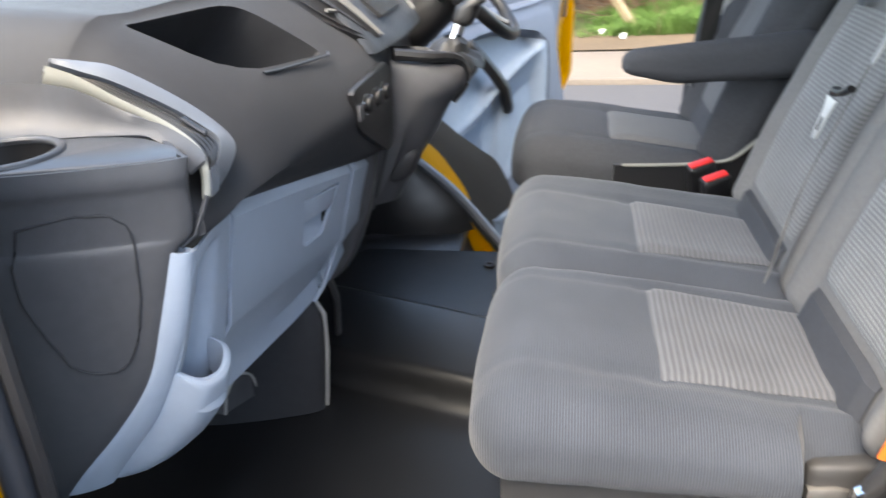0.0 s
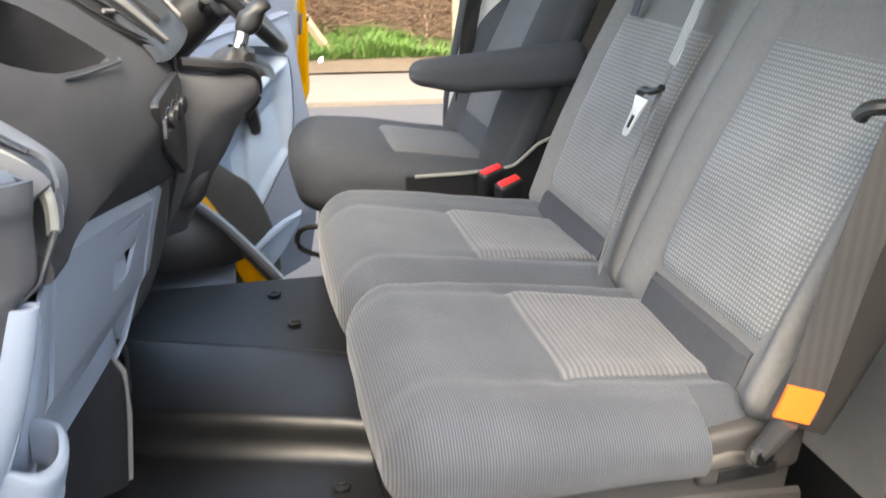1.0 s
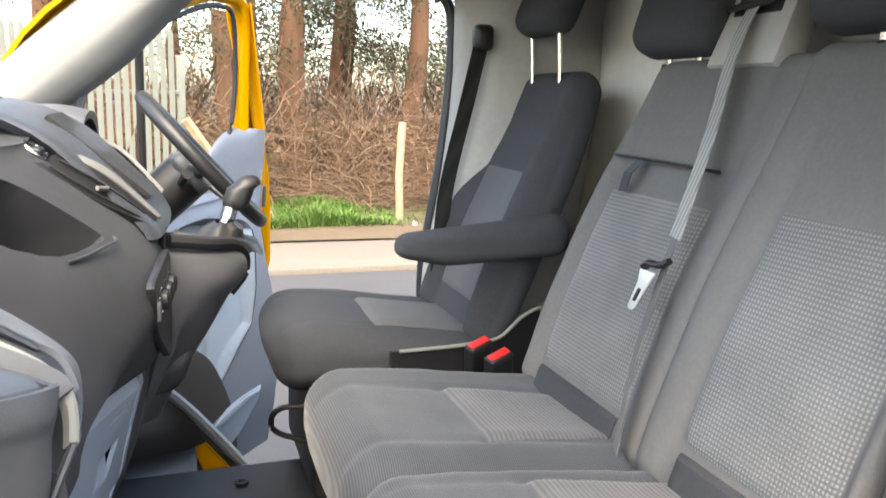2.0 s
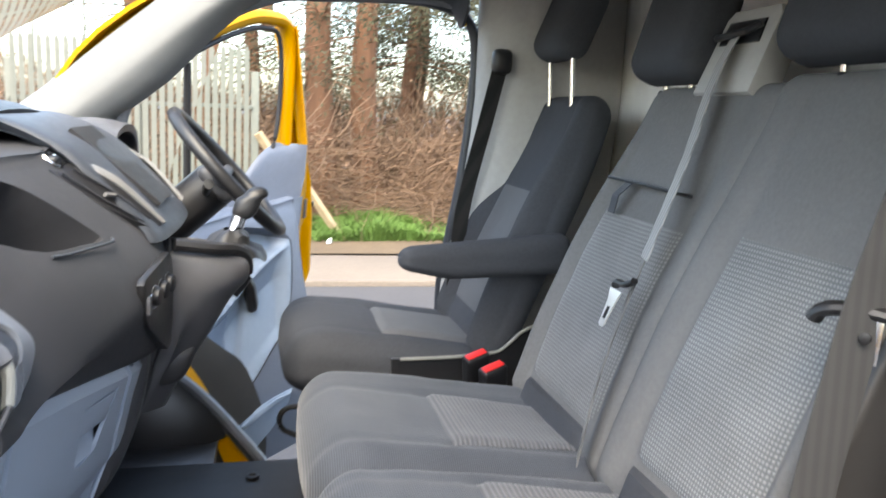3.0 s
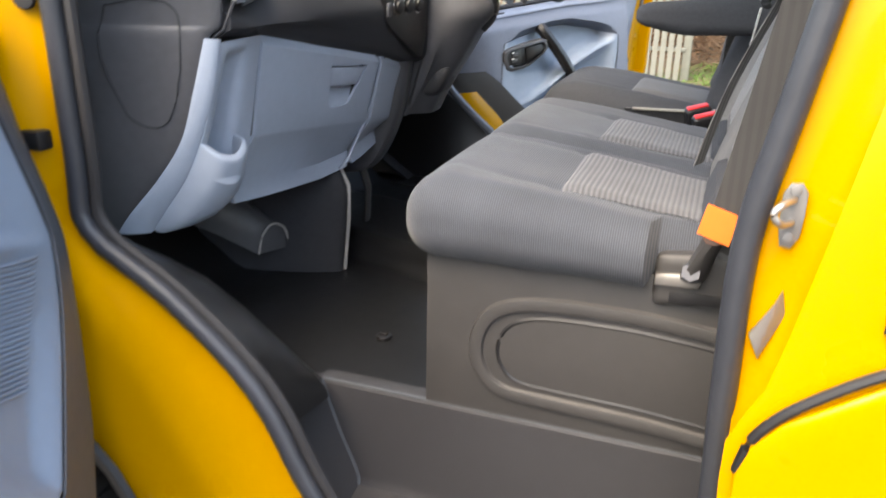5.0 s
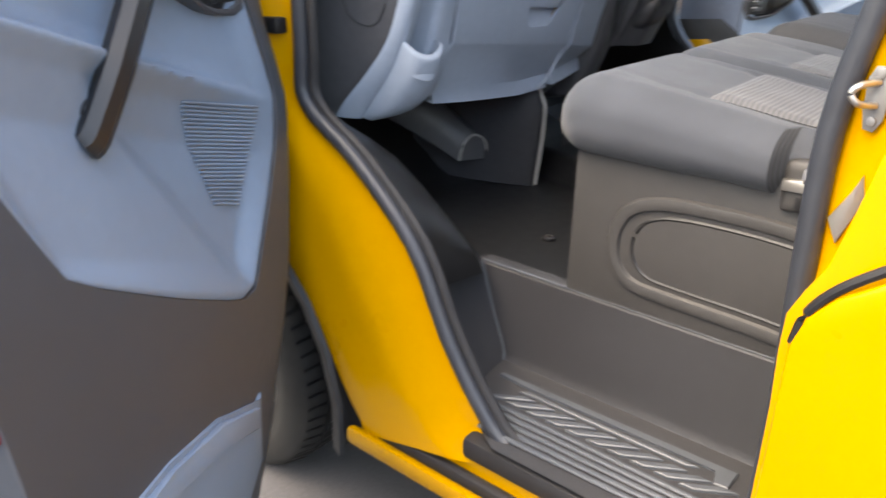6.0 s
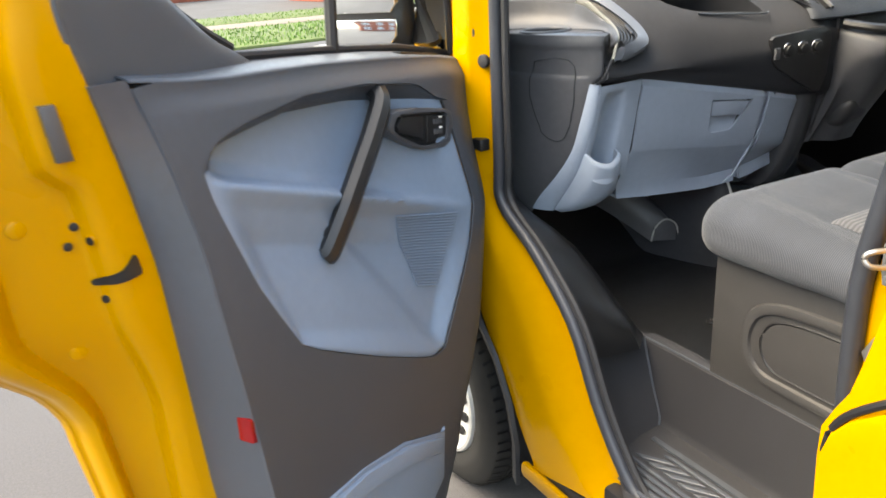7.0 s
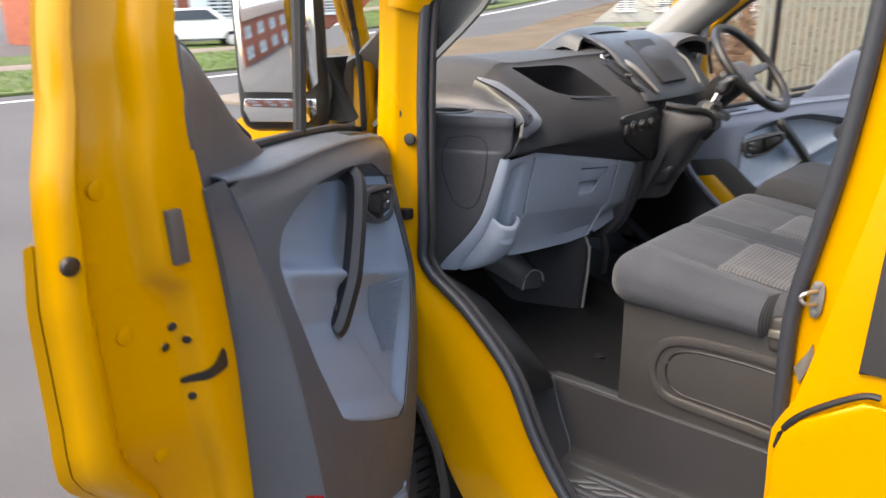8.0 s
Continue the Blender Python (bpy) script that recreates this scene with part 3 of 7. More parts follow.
for side in (0, 1):
    M = (lambda p: mirror(p)) if side else (lambda p: Vector(p))
    rows = []
    for x0, x1, z in ((-0.76, -0.54, 1.40), (-0.505, -0.335, 1.575), (-0.345, -0.165, 1.71), (-0.085, 0.03, 1.905), (0.12, 0.25, 2.01), (0.31, 0.45, 2.06)):
        z0 = z + (0.0 if z < 1.9 else 0.02)
        rows.append([M((x0 - 0.03, 0.50, z0 + 0.05)), M((x0, 0.585, z0 + 0.01)), M((x0 + 0.03, 0.60, z0)), M(((x0 + x1) / 2, 0.60, z)), M((x1 - 0.03, 0.565, z - 0.01)), M((x1, 0.515, z - 0.01))])
    part("windscreen_pillar", sheet(smoothed(rows, 3), thick=0.012), PILLAR, van, "pale grey windscreen pillar trim")
    rows = []
    for x0, x1, z in ((-0.76, -0.54, 1.40), (-0.505, -0.335, 1.575), (-0.345, -0.165, 1.71), (-0.085, 0.03, 1.905), (0.12, 0.25, 2.01), (0.31, 0.45, 2.06)):
        if side == 0 and z < 1.7:
            continue
        if side == 0:
            x0, x1 = x0 - 0.05, x1 - lerp([(1.40, -0.06), (1.575, 0.02), (1.71, 0.15), (1.905, 0.14), (2.06, 0.0)], z)
        rows.append([M((x1 - 0.02, 0.50, z - 0.01)), M((x1 - 0.06, 0.465, z)), M((x1 - 0.12, 0.47, z)), M((x0 + 0.06, 0.50, z - 0.01)), M((x0 + 0.03, 0.545, z - 0.01))])
    part("outer_pillar", sheet(smoothed(rows, 3), thick=0.012), YELLOW, van)
    top = [(0.0, 1.925), (0.12, 1.945), (0.30, 1.958), (0.50, 1.965), (0.60, 1.955), (0.645, 1.90)]
    part("roof_rail", sheet(smoothed([[M((x, 0.50, z)), M((x, 0.52, z + 0.01)), M((x, 0.56, z + 0.06)), M((x, 0.60, 2.09))] for x, z in top], 3), thick=0.012), DOOR_DARK, van, "dark trim over the door opening")
    part("roof_side", sheet(smoothed([[M((x, 0.505, z)), M((x, 0.47, z + 0.03)), M((x, 0.49, 2.10))] for x, z in top], 3), thick=0.01), YELLOW, van)
    # inner lining of the lower windscreen pillar and the footwell side
    rows = [[M(p) for p in r] for r in [
        [(-0.32, 0.525, 1.62), (-0.42, 0.56, 1.62), (-0.60, 0.60, 1.60)],
        [(-0.345, 0.525, 1.15), (-0.43, 0.57, 1.15), (-0.75, 0.62, 1.15)],
        [(-0.33, 0.525, 1.02), (-0.42, 0.60, 1.0), (-0.75, 0.66, 1.0)],
        [(-0.20, 0.525, 0.93), (-0.25, 0.66, 0.90), (-0.70, 0.70, 0.88)],
        [(-0.07, 0.525, 0.80), (-0.10, 0.72, 0.73), (-0.70, 0.74, 0.73)],
        [(-0.05, 0.525, 0.70), (-0.08, 0.745, 0.69), (-0.70, 0.745, 0.69)]]]
    if side:
        for k, dx in ((3, -0.068), (4, -0.055), (5, -0.02)):
            rows[k][0] = rows[k][0] + Vector((dx, 0, 0))
        rows = [[r[0], r[1].lerp(r[0], 0.62), r[2] + Vector((0, 0.10, 0))] for r in rows]
    part("footwell_side", sheet(smoothed(rows, 3), thick=0.01), FLOOR_MAT, van, "black carpeted footwell side")
    # rear door pillar lining
    rows = [[M((x + 0.012, 0.505, z)), M((x + 0.03, 0.57, z)), M((x + 0.20, 0.64, z)), M((x + 0.42, 0.60, z))] for z, x in [(0.47, 0.61), (0.69, 0.612), (0.80, 0.615), (1.0, 0.605), (1.146, 0.61), (1.30, 0.64), (1.478, 0.665), (1.71, 0.685), (2.08, 0.68)]]
    # near lining is blackened to put its shade in the colour; far one stays pale
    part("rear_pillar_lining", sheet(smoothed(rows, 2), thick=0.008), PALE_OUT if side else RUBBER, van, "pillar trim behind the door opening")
# pale edge of the far door pillar lining
rows = [[mirror((x + 0.010, 0.508, z)), mirror((x + 0.026, 0.535, z)), mirror((x + 0.050, 0.565, z)), mirror((x + 0.052, 0.575, z))] for z, x in [(1.0, 0.605), (1.146, 0.61), (1.30, 0.64), (1.478, 0.665), (1.71, 0.685), (1.90, 0.682)]]
part("pillar_edge", sheet(smoothed(rows, 2), thick=-0.004), PILLAR, van, "pale edge of the far pillar trim")
# engine-side wall in front of the footwells
part("firewall", sheet(smoothed([[(-0.98, y, z) for y in (0.6, MID_Y, 2.15)] for z in (0.7, 1.1, 1.49)], 2), thick=0.02), BLACK, van)

# wheels
for sx, sy in ((-0.69, 0.458), (2.30, 0.455), (-0.76, 2 * MID_Y - 0.455), (2.30, 2 * MID_Y - 0.455)):
    s = 1 if sy < MID_Y else -1
    c = Vector((sx, sy + s * 0.1075, 0.34))
    prof = [(-0.098, 0.212), (-0.1065, 0.225), (-0.1075, 0.25), (-0.1085, 0.258), (-0.107, 0.266), (-0.103, 0.292), (-0.099, 0.298), (-0.092, 0.318), (-0.074, 0.335), (-0.045, 0.342), (-0.043, 0.334), (-0.036, 0.334), (-0.034, 0.342), (-0.004, 0.343), (-0.003, 0.334), (0.003, 0.334), (0.004, 0.343), (0.034, 0.342), (0.036, 0.334), (0.043, 0.334), (0.045, 0.342), (0.080, 0.339), (0.098, 0.328), (0.107, 0.30), (0.1, 0.215)]
    rows = []
    for k in range(72):
        a = 2 * math.pi * k / 72
        rows.append([c + Vector((math.cos(a) * r, s * w, math.sin(a) * r)) for w, r in prof])
    rows.append(rows[0])
    wheel = part("wheel", sheet(rows), TYRE, van, "black tyre with a silver steel wheel")
    bmr = bmesh.new()
    for k in range(60):
        a = 2 * math.pi * k / 60
        d, e = Vector((math.cos(a), 0, math.sin(a))), Vector((-math.sin(a), 0, math.cos(a)))
        for w0, w1, r0 in ((-0.096, -0.047, 0.330), (-0.032, -0.006, 0.3425), (0.006, 0.032, 0.3425), (0.047, 0.090, 0.3415)):
            q = [c + d * r0 + Vector((0, s * w0, 0)) - e * 0.004, c + d * 0.3432 + Vector((0, s * w1, 0)) - e * 0.004 + e * 0.006, c + d * 0.3432 + Vector((0, s * w1, 0)) + e * 0.004 + e * 0.006, c + d * r0 + Vector((0, s * w0, 0)) + e * 0.004]
            bmr.faces.new([bmr.verts.new(p) for p in q])
    bmesh.ops.solidify(bmr, geom=bmr.faces[:], thickness=0.002)
    tagged(part("tread_sipe", bmr, BLACK, wheel), kind="stuff")
    rimm = []
    for k in range(48):
        a = 2 * math.pi * k / 48
        d = Vector((math.cos(a), 0, math.sin(a)))
        rimm.append([c + d * r + Vector((0, -s * w, 0)) for r, w in ((0.218, 0.100), (0.213, 0.112), (0.204, 0.116), (0.196, 0.106), (0.182, 0.100), (0.12, 0.112), (0.07, 0.122), (0.0001, 0.124))])
    rimm.append(rimm[0])
    hub = part("wheel_trim", sheet(rimm, thick=0.004), HUBCAP, wheel, "silver wheel trim with round holes")
    for k in range(16):
        a = 2 * math.pi * (k + 0.5) / 16
        holes = disc(c + Vector((math.cos(a) * 0.162, -s * 0.1035, math.sin(a) * 0.162)), (math.cos(a) * 0.25, -s, math.sin(a) * 0.25), 0.017, 0.012, 12)
        part("wheel_hole", holes, BLACK, wheel)

# ---- dashboard ----
dash = thing("dashboard", (-0.4, MID_Y, 1.0), "charcoal and blue-grey plastic van dashboard with glovebox and centre console", "dashboard")


def dash_edge(y):
    """Lower edge of the dark fascia above the glovebox."""
    return lerp([(0.66, -0.225), (0.86, -0.236), (1.09, -0.206), (1.286, -0.172), (1.372, -0.168), (1.46, -0.16), (2.2, -0.20)], y), lerp([(0.66, 1.312), (0.88, 1.298), (1.286, 1.222), (1.372, 1.203), (1.6, 1.18), (2.2, 1.22)], y)


rows = []
for y in (0.718, 0.76, 0.80, 0.86, 0.95, 1.05, 1.15, 1.25, 1.36, 1.46, 1.60, 1.75, 1.85, 2.0, 2.10):
    bx, bz = dash_edge(y)
    fx = lerp([(0.718, -0.200), (0.76, -0.196), (0.80, -0.198), (0.86, -0.196), (1.0, -0.178), (1.21, -0.150), (1.36, -0.138), (1.46, -0.14), (1.6, -0.18), (2.1, -0.20)], y)
    tx = lerp([(0.718, -0.24), (0.76, -0.25), (0.80, -0.265), (0.86, -0.268), (0.95, -0.242), (1.10, -0.220), (1.26, -0.196), (1.36, -0.17), (1.46, -0.165), (1.6, -0.19), (2.1, -0.24)], y)
    tz = lerp([(0.718, 1.365), (0.76, 1.37), (0.80, 1.392), (0.86, 1.430), (0.95, 1.444), (1.10, 1.440), (1.26, 1.418), (1.4, 1.415), (2.1, 1.40)], y)
    ux = lerp([(0.718, -0.40), (0.80, -0.40), (0.86, -0.38), (1.0, -0.36), (1.25, -0.33), (1.36, -0.31), (1.6, -0.33), (2.1, -0.36)], y)
    uz = lerp([(0.718, 1.37), (0.76, 1.385), (0.80, 1.46), (0.86, 1.535), (1.1, 1.54), (1.36, 1.545), (1.5, 1.57), (1.75, 1.57), (2.1, 1.54)], y)
    low = max(0.0, min(1.0, (0.86 - y) / 0.1)) * 0.10
    top_p, mid_p, face_p = Vector((ux, 0, uz)), Vector((tx, 0, tz)), Vector((fx, 0, min(1.325, tz - 0.04)))
    ctl = mid_p * 2 - (top_p + face_p) * 0.5
    roll = [face_p * (1 - t) ** 2 + ctl * 2 * t * (1 - t) + top_p * t * t for t in (0, 0.17, 0.34, 0.5, 0.66, 0.83, 1)]
    rows.append([(bx - 0.08, y, bz - 0.01), (bx - 0.004, y, bz), (bx + 0.018, y, bz + 0.012 + 0.018 * (y > 0.8))] + [(q.x, y, q.z) for q in roll] + [(ux - 0.03, y, uz + 0.012), (-0.62, y, 1.555 - low), (-0.97, y, 1.49 - low), (-0.97, y, 1.25), (-0.5, y, 1.2)])
bmd = sheet(smoothed(rows, 3), close=True)
bmesh.ops.holes_fill(bmd, edges=[e for e in bmd.edges if e.is_boundary], sides=0)
fascia = part("fascia", bmd, FASCIA, dash, "charcoal grained plastic fascia")
# open tray in the top of the dashboard
up = Vector((0.62, 0.0, 0.78)).normalized()
tray_c = [Vector(p) for p in ((-0.372, 0.905, 1.522), (-0.322, 1.165, 1.523), (-0.192, 1.262, 1.428), (-0.236, 0.965, 1.447))]
tray = []
for k, (p, reach) in enumerate(zip(tray_c, (0.06, 0.22, 0.10, 0.42))):
    a, b = p.lerp(tray_c[k - 1], reach), p.lerp(tray_c[(k + 1) % 4], reach)
    tray += [a * (1 - t) ** 2 + p * 2 * t * (1 - t) + b * t * t for t in (0, 0.25, 0.5, 0.75, 1)]
tb = bmesh.new()
tray_mid = sum(tray_c, Vector()) / 4
lo = [tb.verts.new(p.lerp(tray_mid, 0.12) - Vector((0.09, 0.0, 0.080))) for p in tray]
hi = [tb.verts.new(p + up * 0.06) for p in tray]
tb.faces.new(lo), tb.faces.new(hi)
for i in range(len(tray)):
    tb.faces.new((lo[i], lo[(i + 1) % len(tray)], hi[(i + 1) % len(tray)], hi[i]))
tb.transform(ROOT[dash].inverted())
carve(fascia, tb)
part("tray_lip", tube(curve_pts(tray[11:17], 3), 0.0022, 8), DASH_TOP, dash, "satin edge of the dashboard tray")

# end cap by the door: cup holder on top, round-cornered cover in its side
CAP = [(1.424, -0.205, 0.700), (1.405, -0.207, 0.697), (1.385, -0.212, 0.702), (1.335, -0.218, 0.705), (1.312, -0.236, 0.694), (1.22, -0.266, 0.690), (1.14, -0.296, 0.686), (1.07, -0.345, 0.676), (1.0, -0.408, 0.664), (0.94, -0.46, 0.66)]
rows = []
for z, x0, y0 in CAP:
    rows.append([(x0 - 0.05, y0 + 0.06, z), (x0 - 0.008, y0 + 0.012, z), (x0, y0, z), (x0 - 0.035, y0 - 0.022, z), (x0 - 0.16, y0 - 0.068, z), (x0 - 0.32, y0 - 0.095, z), (-0.68, y0 - 0.09, z)])
cap_rows = smoothed(rows, 8)
part("end_cap", sheet(cap_rows, thick=0.006), DASH_DARK, dash, "dark plastic end cap facing the door")
rim = [(-0.207, 0.702), (-0.222, 0.735), (-0.28, 0.77), (-0.40, 0.788), (-0.52, 0.78), (-0.60, 0.70), (-0.60, 0.60), (-0.52, 0.604), (-0.37, 0.632), (-0.24, 0.682)]
shelf = part("cup_shelf", slab(rim, lambda a, b, t: Vector((a, b, t)), 1.395, 1.426, 0.007), GLOSS, dash, "glossy slate cup holder shelf")
carve(shelf, (lambda b: (b.transform(ROOT[dash].inverted()), b)[1])(disc((-0.415, 0.695, 1.46), (0, 0, 1), 0.058, 0.12, 32)))
part("cup_ring", ring((-0.415, 0.695, 1.426), (0, 0, 1), 0.061, 0.0055, 40, 10), GLOSS, dash, "glossy cup holder ring")
part("cup_holder", sheet([[Vector((-0.415 + math.cos(a) * r, 0.695 + math.sin(a) * r, z)) for a in [2 * math.pi * k / 28 for k in range(29)]] for r, z in ((0.058, 1.43), (0.054, 1.36), (0.001, 1.355))]), BLACK, dash)
# pale strip, air vent and its surround
upper = curve_pts([(-0.405, 0.797, 1.514), (-0.371, 0.796, 1.500), (-0.318, 0.793, 1.471), (-0.254, 0.784, 1.443), (-0.208, 0.761, 1.421), (-0.189, 0.739, 1.402), (-0.187, 0.728, 1.369)], 6)
strip = curve_pts([(-0.414, 0.792, 1.488), (-0.367, 0.791, 1.479), (-0.315, 0.788, 1.456), (-0.262, 0.779, 1.433), (-0.218, 0.756, 1.415), (-0.198, 0.734, 1.398), (-0.196, 0.723, 1.370)], 6)
upper = [a.lerp(b, 0.30) for a, b in zip(upper, strip)]
out_n = Vector((0.62, -0.40, 0.67))
part("vent_strip", sheet([[a - out_n * 0.006, a, a.lerp(b, 0.5) + out_n * 0.0015, b, b - out_n * 0.008] for a, b in zip(upper, strip)], thick=0.003), PALE, dash, "pale curved trim strip beside the vent")
part("strip_tail", tube([(-0.193, 0.7245, 1.370), (-0.212, 0.716, 1.325), (-0.228, 0.708, 1.312)], 0.005, 8, None, 0.6), DASH_DARK, dash)
# opening for the vent in the fascia
cut_in = curve_pts([(-0.372, 0.797, 1.499), (-0.333, 0.812, 1.483), (-0.277, 0.831, 1.447), (-0.239, 0.836, 1.420), (-0.213, 0.821, 1.407), (-0.200, 0.791, 1.397), (-0.194, 0.762, 1.391)], 6)
cut_out = curve_pts([(-0.395, 0.799, 1.508), (-0.341, 0.824, 1.492), (-0.283, 0.847, 1.454), (-0.240, 0.856, 1.421), (-0.209, 0.841, 1.397), (-0.198, 0.797, 1.382), (-0.194, 0.754, 1.372)], 6)
inner_s = curve_pts([(-0.398, 0.797, 1.5095), (-0.365, 0.803, 1.497), (-0.333, 0.812, 1.483), (-0.277, 0.831, 1.447), (-0.239, 0.836, 1.420), (-0.213, 0.821, 1.407), (-0.200, 0.791, 1.397), (-0.194, 0.762, 1.391)], 6)
outer_s = curve_pts([(-0.404, 0.800, 1.5115), (-0.372, 0.818, 1.506), (-0.338, 0.833, 1.496), (-0.286, 0.856, 1.458), (-0.240, 0.866, 1.421), (-0.206, 0.851, 1.392), (-0.196, 0.800, 1.374), (-0.194, 0.750, 1.364)], 6)
outer_s = [a.lerp(b, 0.76) for a, b in zip(inner_s, outer_s)]
lag = len(inner_s) - len(upper)
upper_v = [upper[max(0, k - lag)] for k in range(len(inner_s))]
cutter = sheet([[a - out_n * 0.022 + (a - b) * 0.04, a + out_n * 0.05 + (a - b) * 0.04, a.lerp(c, 0.93) + out_n * 0.05, a.lerp(c, 0.93) - out_n * 0.022] for a, b, c in zip(upper, cut_in, cut_out)], close=True)
bmesh.ops.holes_fill(cutter, edges=[e for e in cutter.edges if e.is_boundary], sides=0)
cutter.transform(ROOT[dash].inverted())
carve(fascia, cutter)
part("vent_surround", sheet([[a - out_n * 0.014, a, a.lerp(b, 0.5) + out_n * 0.002, b, b - out_n * 0.014] for a, b in zip(inner_s, outer_s)], thick=-0.003), VENT_TRIM, dash, "satin grey surround of the side vent")
part("vent_foot", sheet([[(-0.190, 0.729, 1.366), (-0.190, 0.742, 1.366), (-0.192, 0.756, 1.366)], [(-0.189, 0.735, 1.382), (-0.190, 0.748, 1.384), (-0.192, 0.764, 1.387)], [(-0.192, 0.742, 1.394), (-0.194, 0.753, 1.395), (-0.196, 0.766, 1.394)]], thick=0.004), VENT_TRIM, dash)
part("side_vent", sheet([[a.lerp(b, f) - out_n * 0.014 for f in (0, 0.25, 0.75, 1)] for a, b in zip(upper_v, inner_s)], thick=0.003), BLACK, dash, "black side air vent")
for f in (0.14, 0.32, 0.50, 0.68, 0.86):
    part("louvre", tube([a.lerp(b, f) - out_n * 0.006 for a, b in list(zip(upper_v, inner_s))[11:39]], 0.0026, 6, None, 0.8), BLACK, dash)
part("vent_tab", tube([upper[20].lerp(inner_s[20], 0.7), upper[25].lerp(inner_s[25], 0.75)], 0.0045, 8, None, 0.7), DASH_TOP, dash)
# smooth wall of the cup alcove below the strip
bowl = []
for p in curve_pts([(-0.62, 0.58, 1.49), (-0.595, 0.69, 1.497), (-0.51, 0.772, 1.496)], 5)[:-1] + strip[:30]:
    fall = max(0.0, p.z - 1.424)
    into = (Vector((-0.47, 0.66, p.z)) - p).normalized()
    foot = p + into * (0.012 + 0.55 * fall) - Vector((0, 0, max(fall, 0.010)))
    ctl = p.lerp(foot, 0.5) - into * 0.30 * fall - Vector((0, 0, 0.30 * fall))
    bowl.append([p - out_n * 0.004 + into * 0.001] + [p * (1 - t) ** 2 + ctl * 2 * t * (1 - t) + foot * t * t for t in (0.12, 0.3, 0.5, 0.7, 0.85, 1.0)])
part("alcove_wall", sheet(bowl, thick=0.004), DASH_DARK, dash, "smooth dark wall of the cup alcove")
cover = [(-0.37, 1.362), (-0.31, 1.372), (-0.272, 1.362), (-0.262, 1.32), (-0.275, 1.24), (-0.30, 1.175), (-0.335, 1.165), (-0.365, 1.20), (-0.385, 1.30)]
cv = [Vector((a, 0, b)) for a, b in cover]


def on_cap(p):
    q = min((w for r in cap_rows for w in r), key=lambda w: (w.x - p.x) ** 2 + (w.z - p.z) ** 2 + (0 if w.y < 0.70 else 1))
    return Vector((p.x, q.y - 0.0085, p.z))


part("cover_groove", tube([on_cap(p) for p in curve_pts(cv + [cv[0]], 4)], 0.0014, 6), FASCIA, dash, "outline of the cover in the end cap")

# blue-grey lower fascia: kick strip, pocket with its hollow, glovebox lid, filler
KICK = [(1.31, -0.217, 0.703), (1.22, -0.243, 0.708), (1.14, -0.276, 0.708), (1.07, -0.312, 0.703), (1.0, -0.366, 0.699), (0.955, -0.398, 0.695)]
rows = []
for (z, x0, y0), (_, x1, y1) in zip(CAP[4:9] + [(0.958, -0.442, 0.664)], KICK):
    a, b = Vector((x0, y0, z)), Vector((x1, y1, z - 0.003))
    rows.append([a + Vector((-0.03, 0.004, 0)), a + Vector((0.002, -0.002, 0)), a.lerp(b, 0.35) + Vector((0.006, -0.004, 0)), a.lerp(b, 0.7) + Vector((0.006, -0.003, 0)), b + Vector((0.003, 0.001, 0)), b + Vector((-0.004, 0.006, 0)), b + Vector((-0.03, 0.012, 0))])
part("kick_strip", sheet(smoothed(rows, 3), thick=-0.003), GLOVE, dash, "blue-grey curved edge strip of the lower fascia")
ys = (0.708, 0.722, 0.732, 0.745, 0.775, 0.792, 0.802, 0.82, 0.852)
hollow = (0, 0.0, 0.012, 0.055, 0.06, 0.045, 0.008, 0, 0)
rows = []
for z, xa, xb, h in ((1.304, -0.218, -0.234, 0), (1.290, -0.219, -0.236, 0.0), (1.278, -0.223, -0.238, 0.35), (1.25, -0.232, -0.244, 0.75), (1.20, -0.248, -0.254, 0.95), (1.15, -0.266, -0.264, 1.0), (1.10, -0.29, -0.275, 1.0), (1.05, -0.315, -0.285, 0.8)):
    rows.append([(xa + (xb - xa) * (y - 0.708) / 0.144 - d * h, y, z) for y, d in zip(ys, hollow)])
part("pocket_back", sheet(smoothed(rows, 3), thick=0.004), GLOVE, dash, "blue-grey hollow above the side pocket")
cols = [[(-0.284, 0.704, 1.142), (-0.31, 0.702, 1.07), (-0.372, 0.698, 0.99), (-0.392, 0.70, 0.957)],
        [(-0.262, 0.712, 1.122), (-0.285, 0.714, 1.05), (-0.348, 0.712, 0.972), (-0.385, 0.712, 0.949)],
        [(-0.246, 0.727, 1.105), (-0.268, 0.730, 1.04), (-0.330, 0.730, 0.968), (-0.380, 0.728, 0.946)],
        [(-0.237, 0.76, 1.098), (-0.256, 0.766, 1.035), (-0.306, 0.77, 0.975), (-0.365, 0.77, 0.955)],
        [(-0.236, 0.785, 1.107), (-0.250, 0.792, 1.05), (-0.288, 0.80, 0.998), (-0.345, 0.80, 0.975)],
        [(-0.243, 0.800, 1.118), (-0.256, 0.806, 1.06), (-0.285, 0.815, 1.008), (-0.34, 0.82, 0.985)],
        [(-0.268, 0.810, 1.123), (-0.278, 0.816, 1.06), (-0.296, 0.825, 1.01), (-0.34, 0.83, 0.99)]]
rows = []
for c in cols:
    t = Vector(c[0])
    inn = Vector((-0.007, 0.006 if t.y < 0.74 else (-0.006 if t.y > 0.78 else 0.0), 0))
    rows.append([t + inn + Vector((-0.004, 0, -0.05)), t + inn, t + inn * 0.4 + Vector((0, 0, 0.004)), t, t + Vector((0.001, 0, -0.012))] + c[1:])
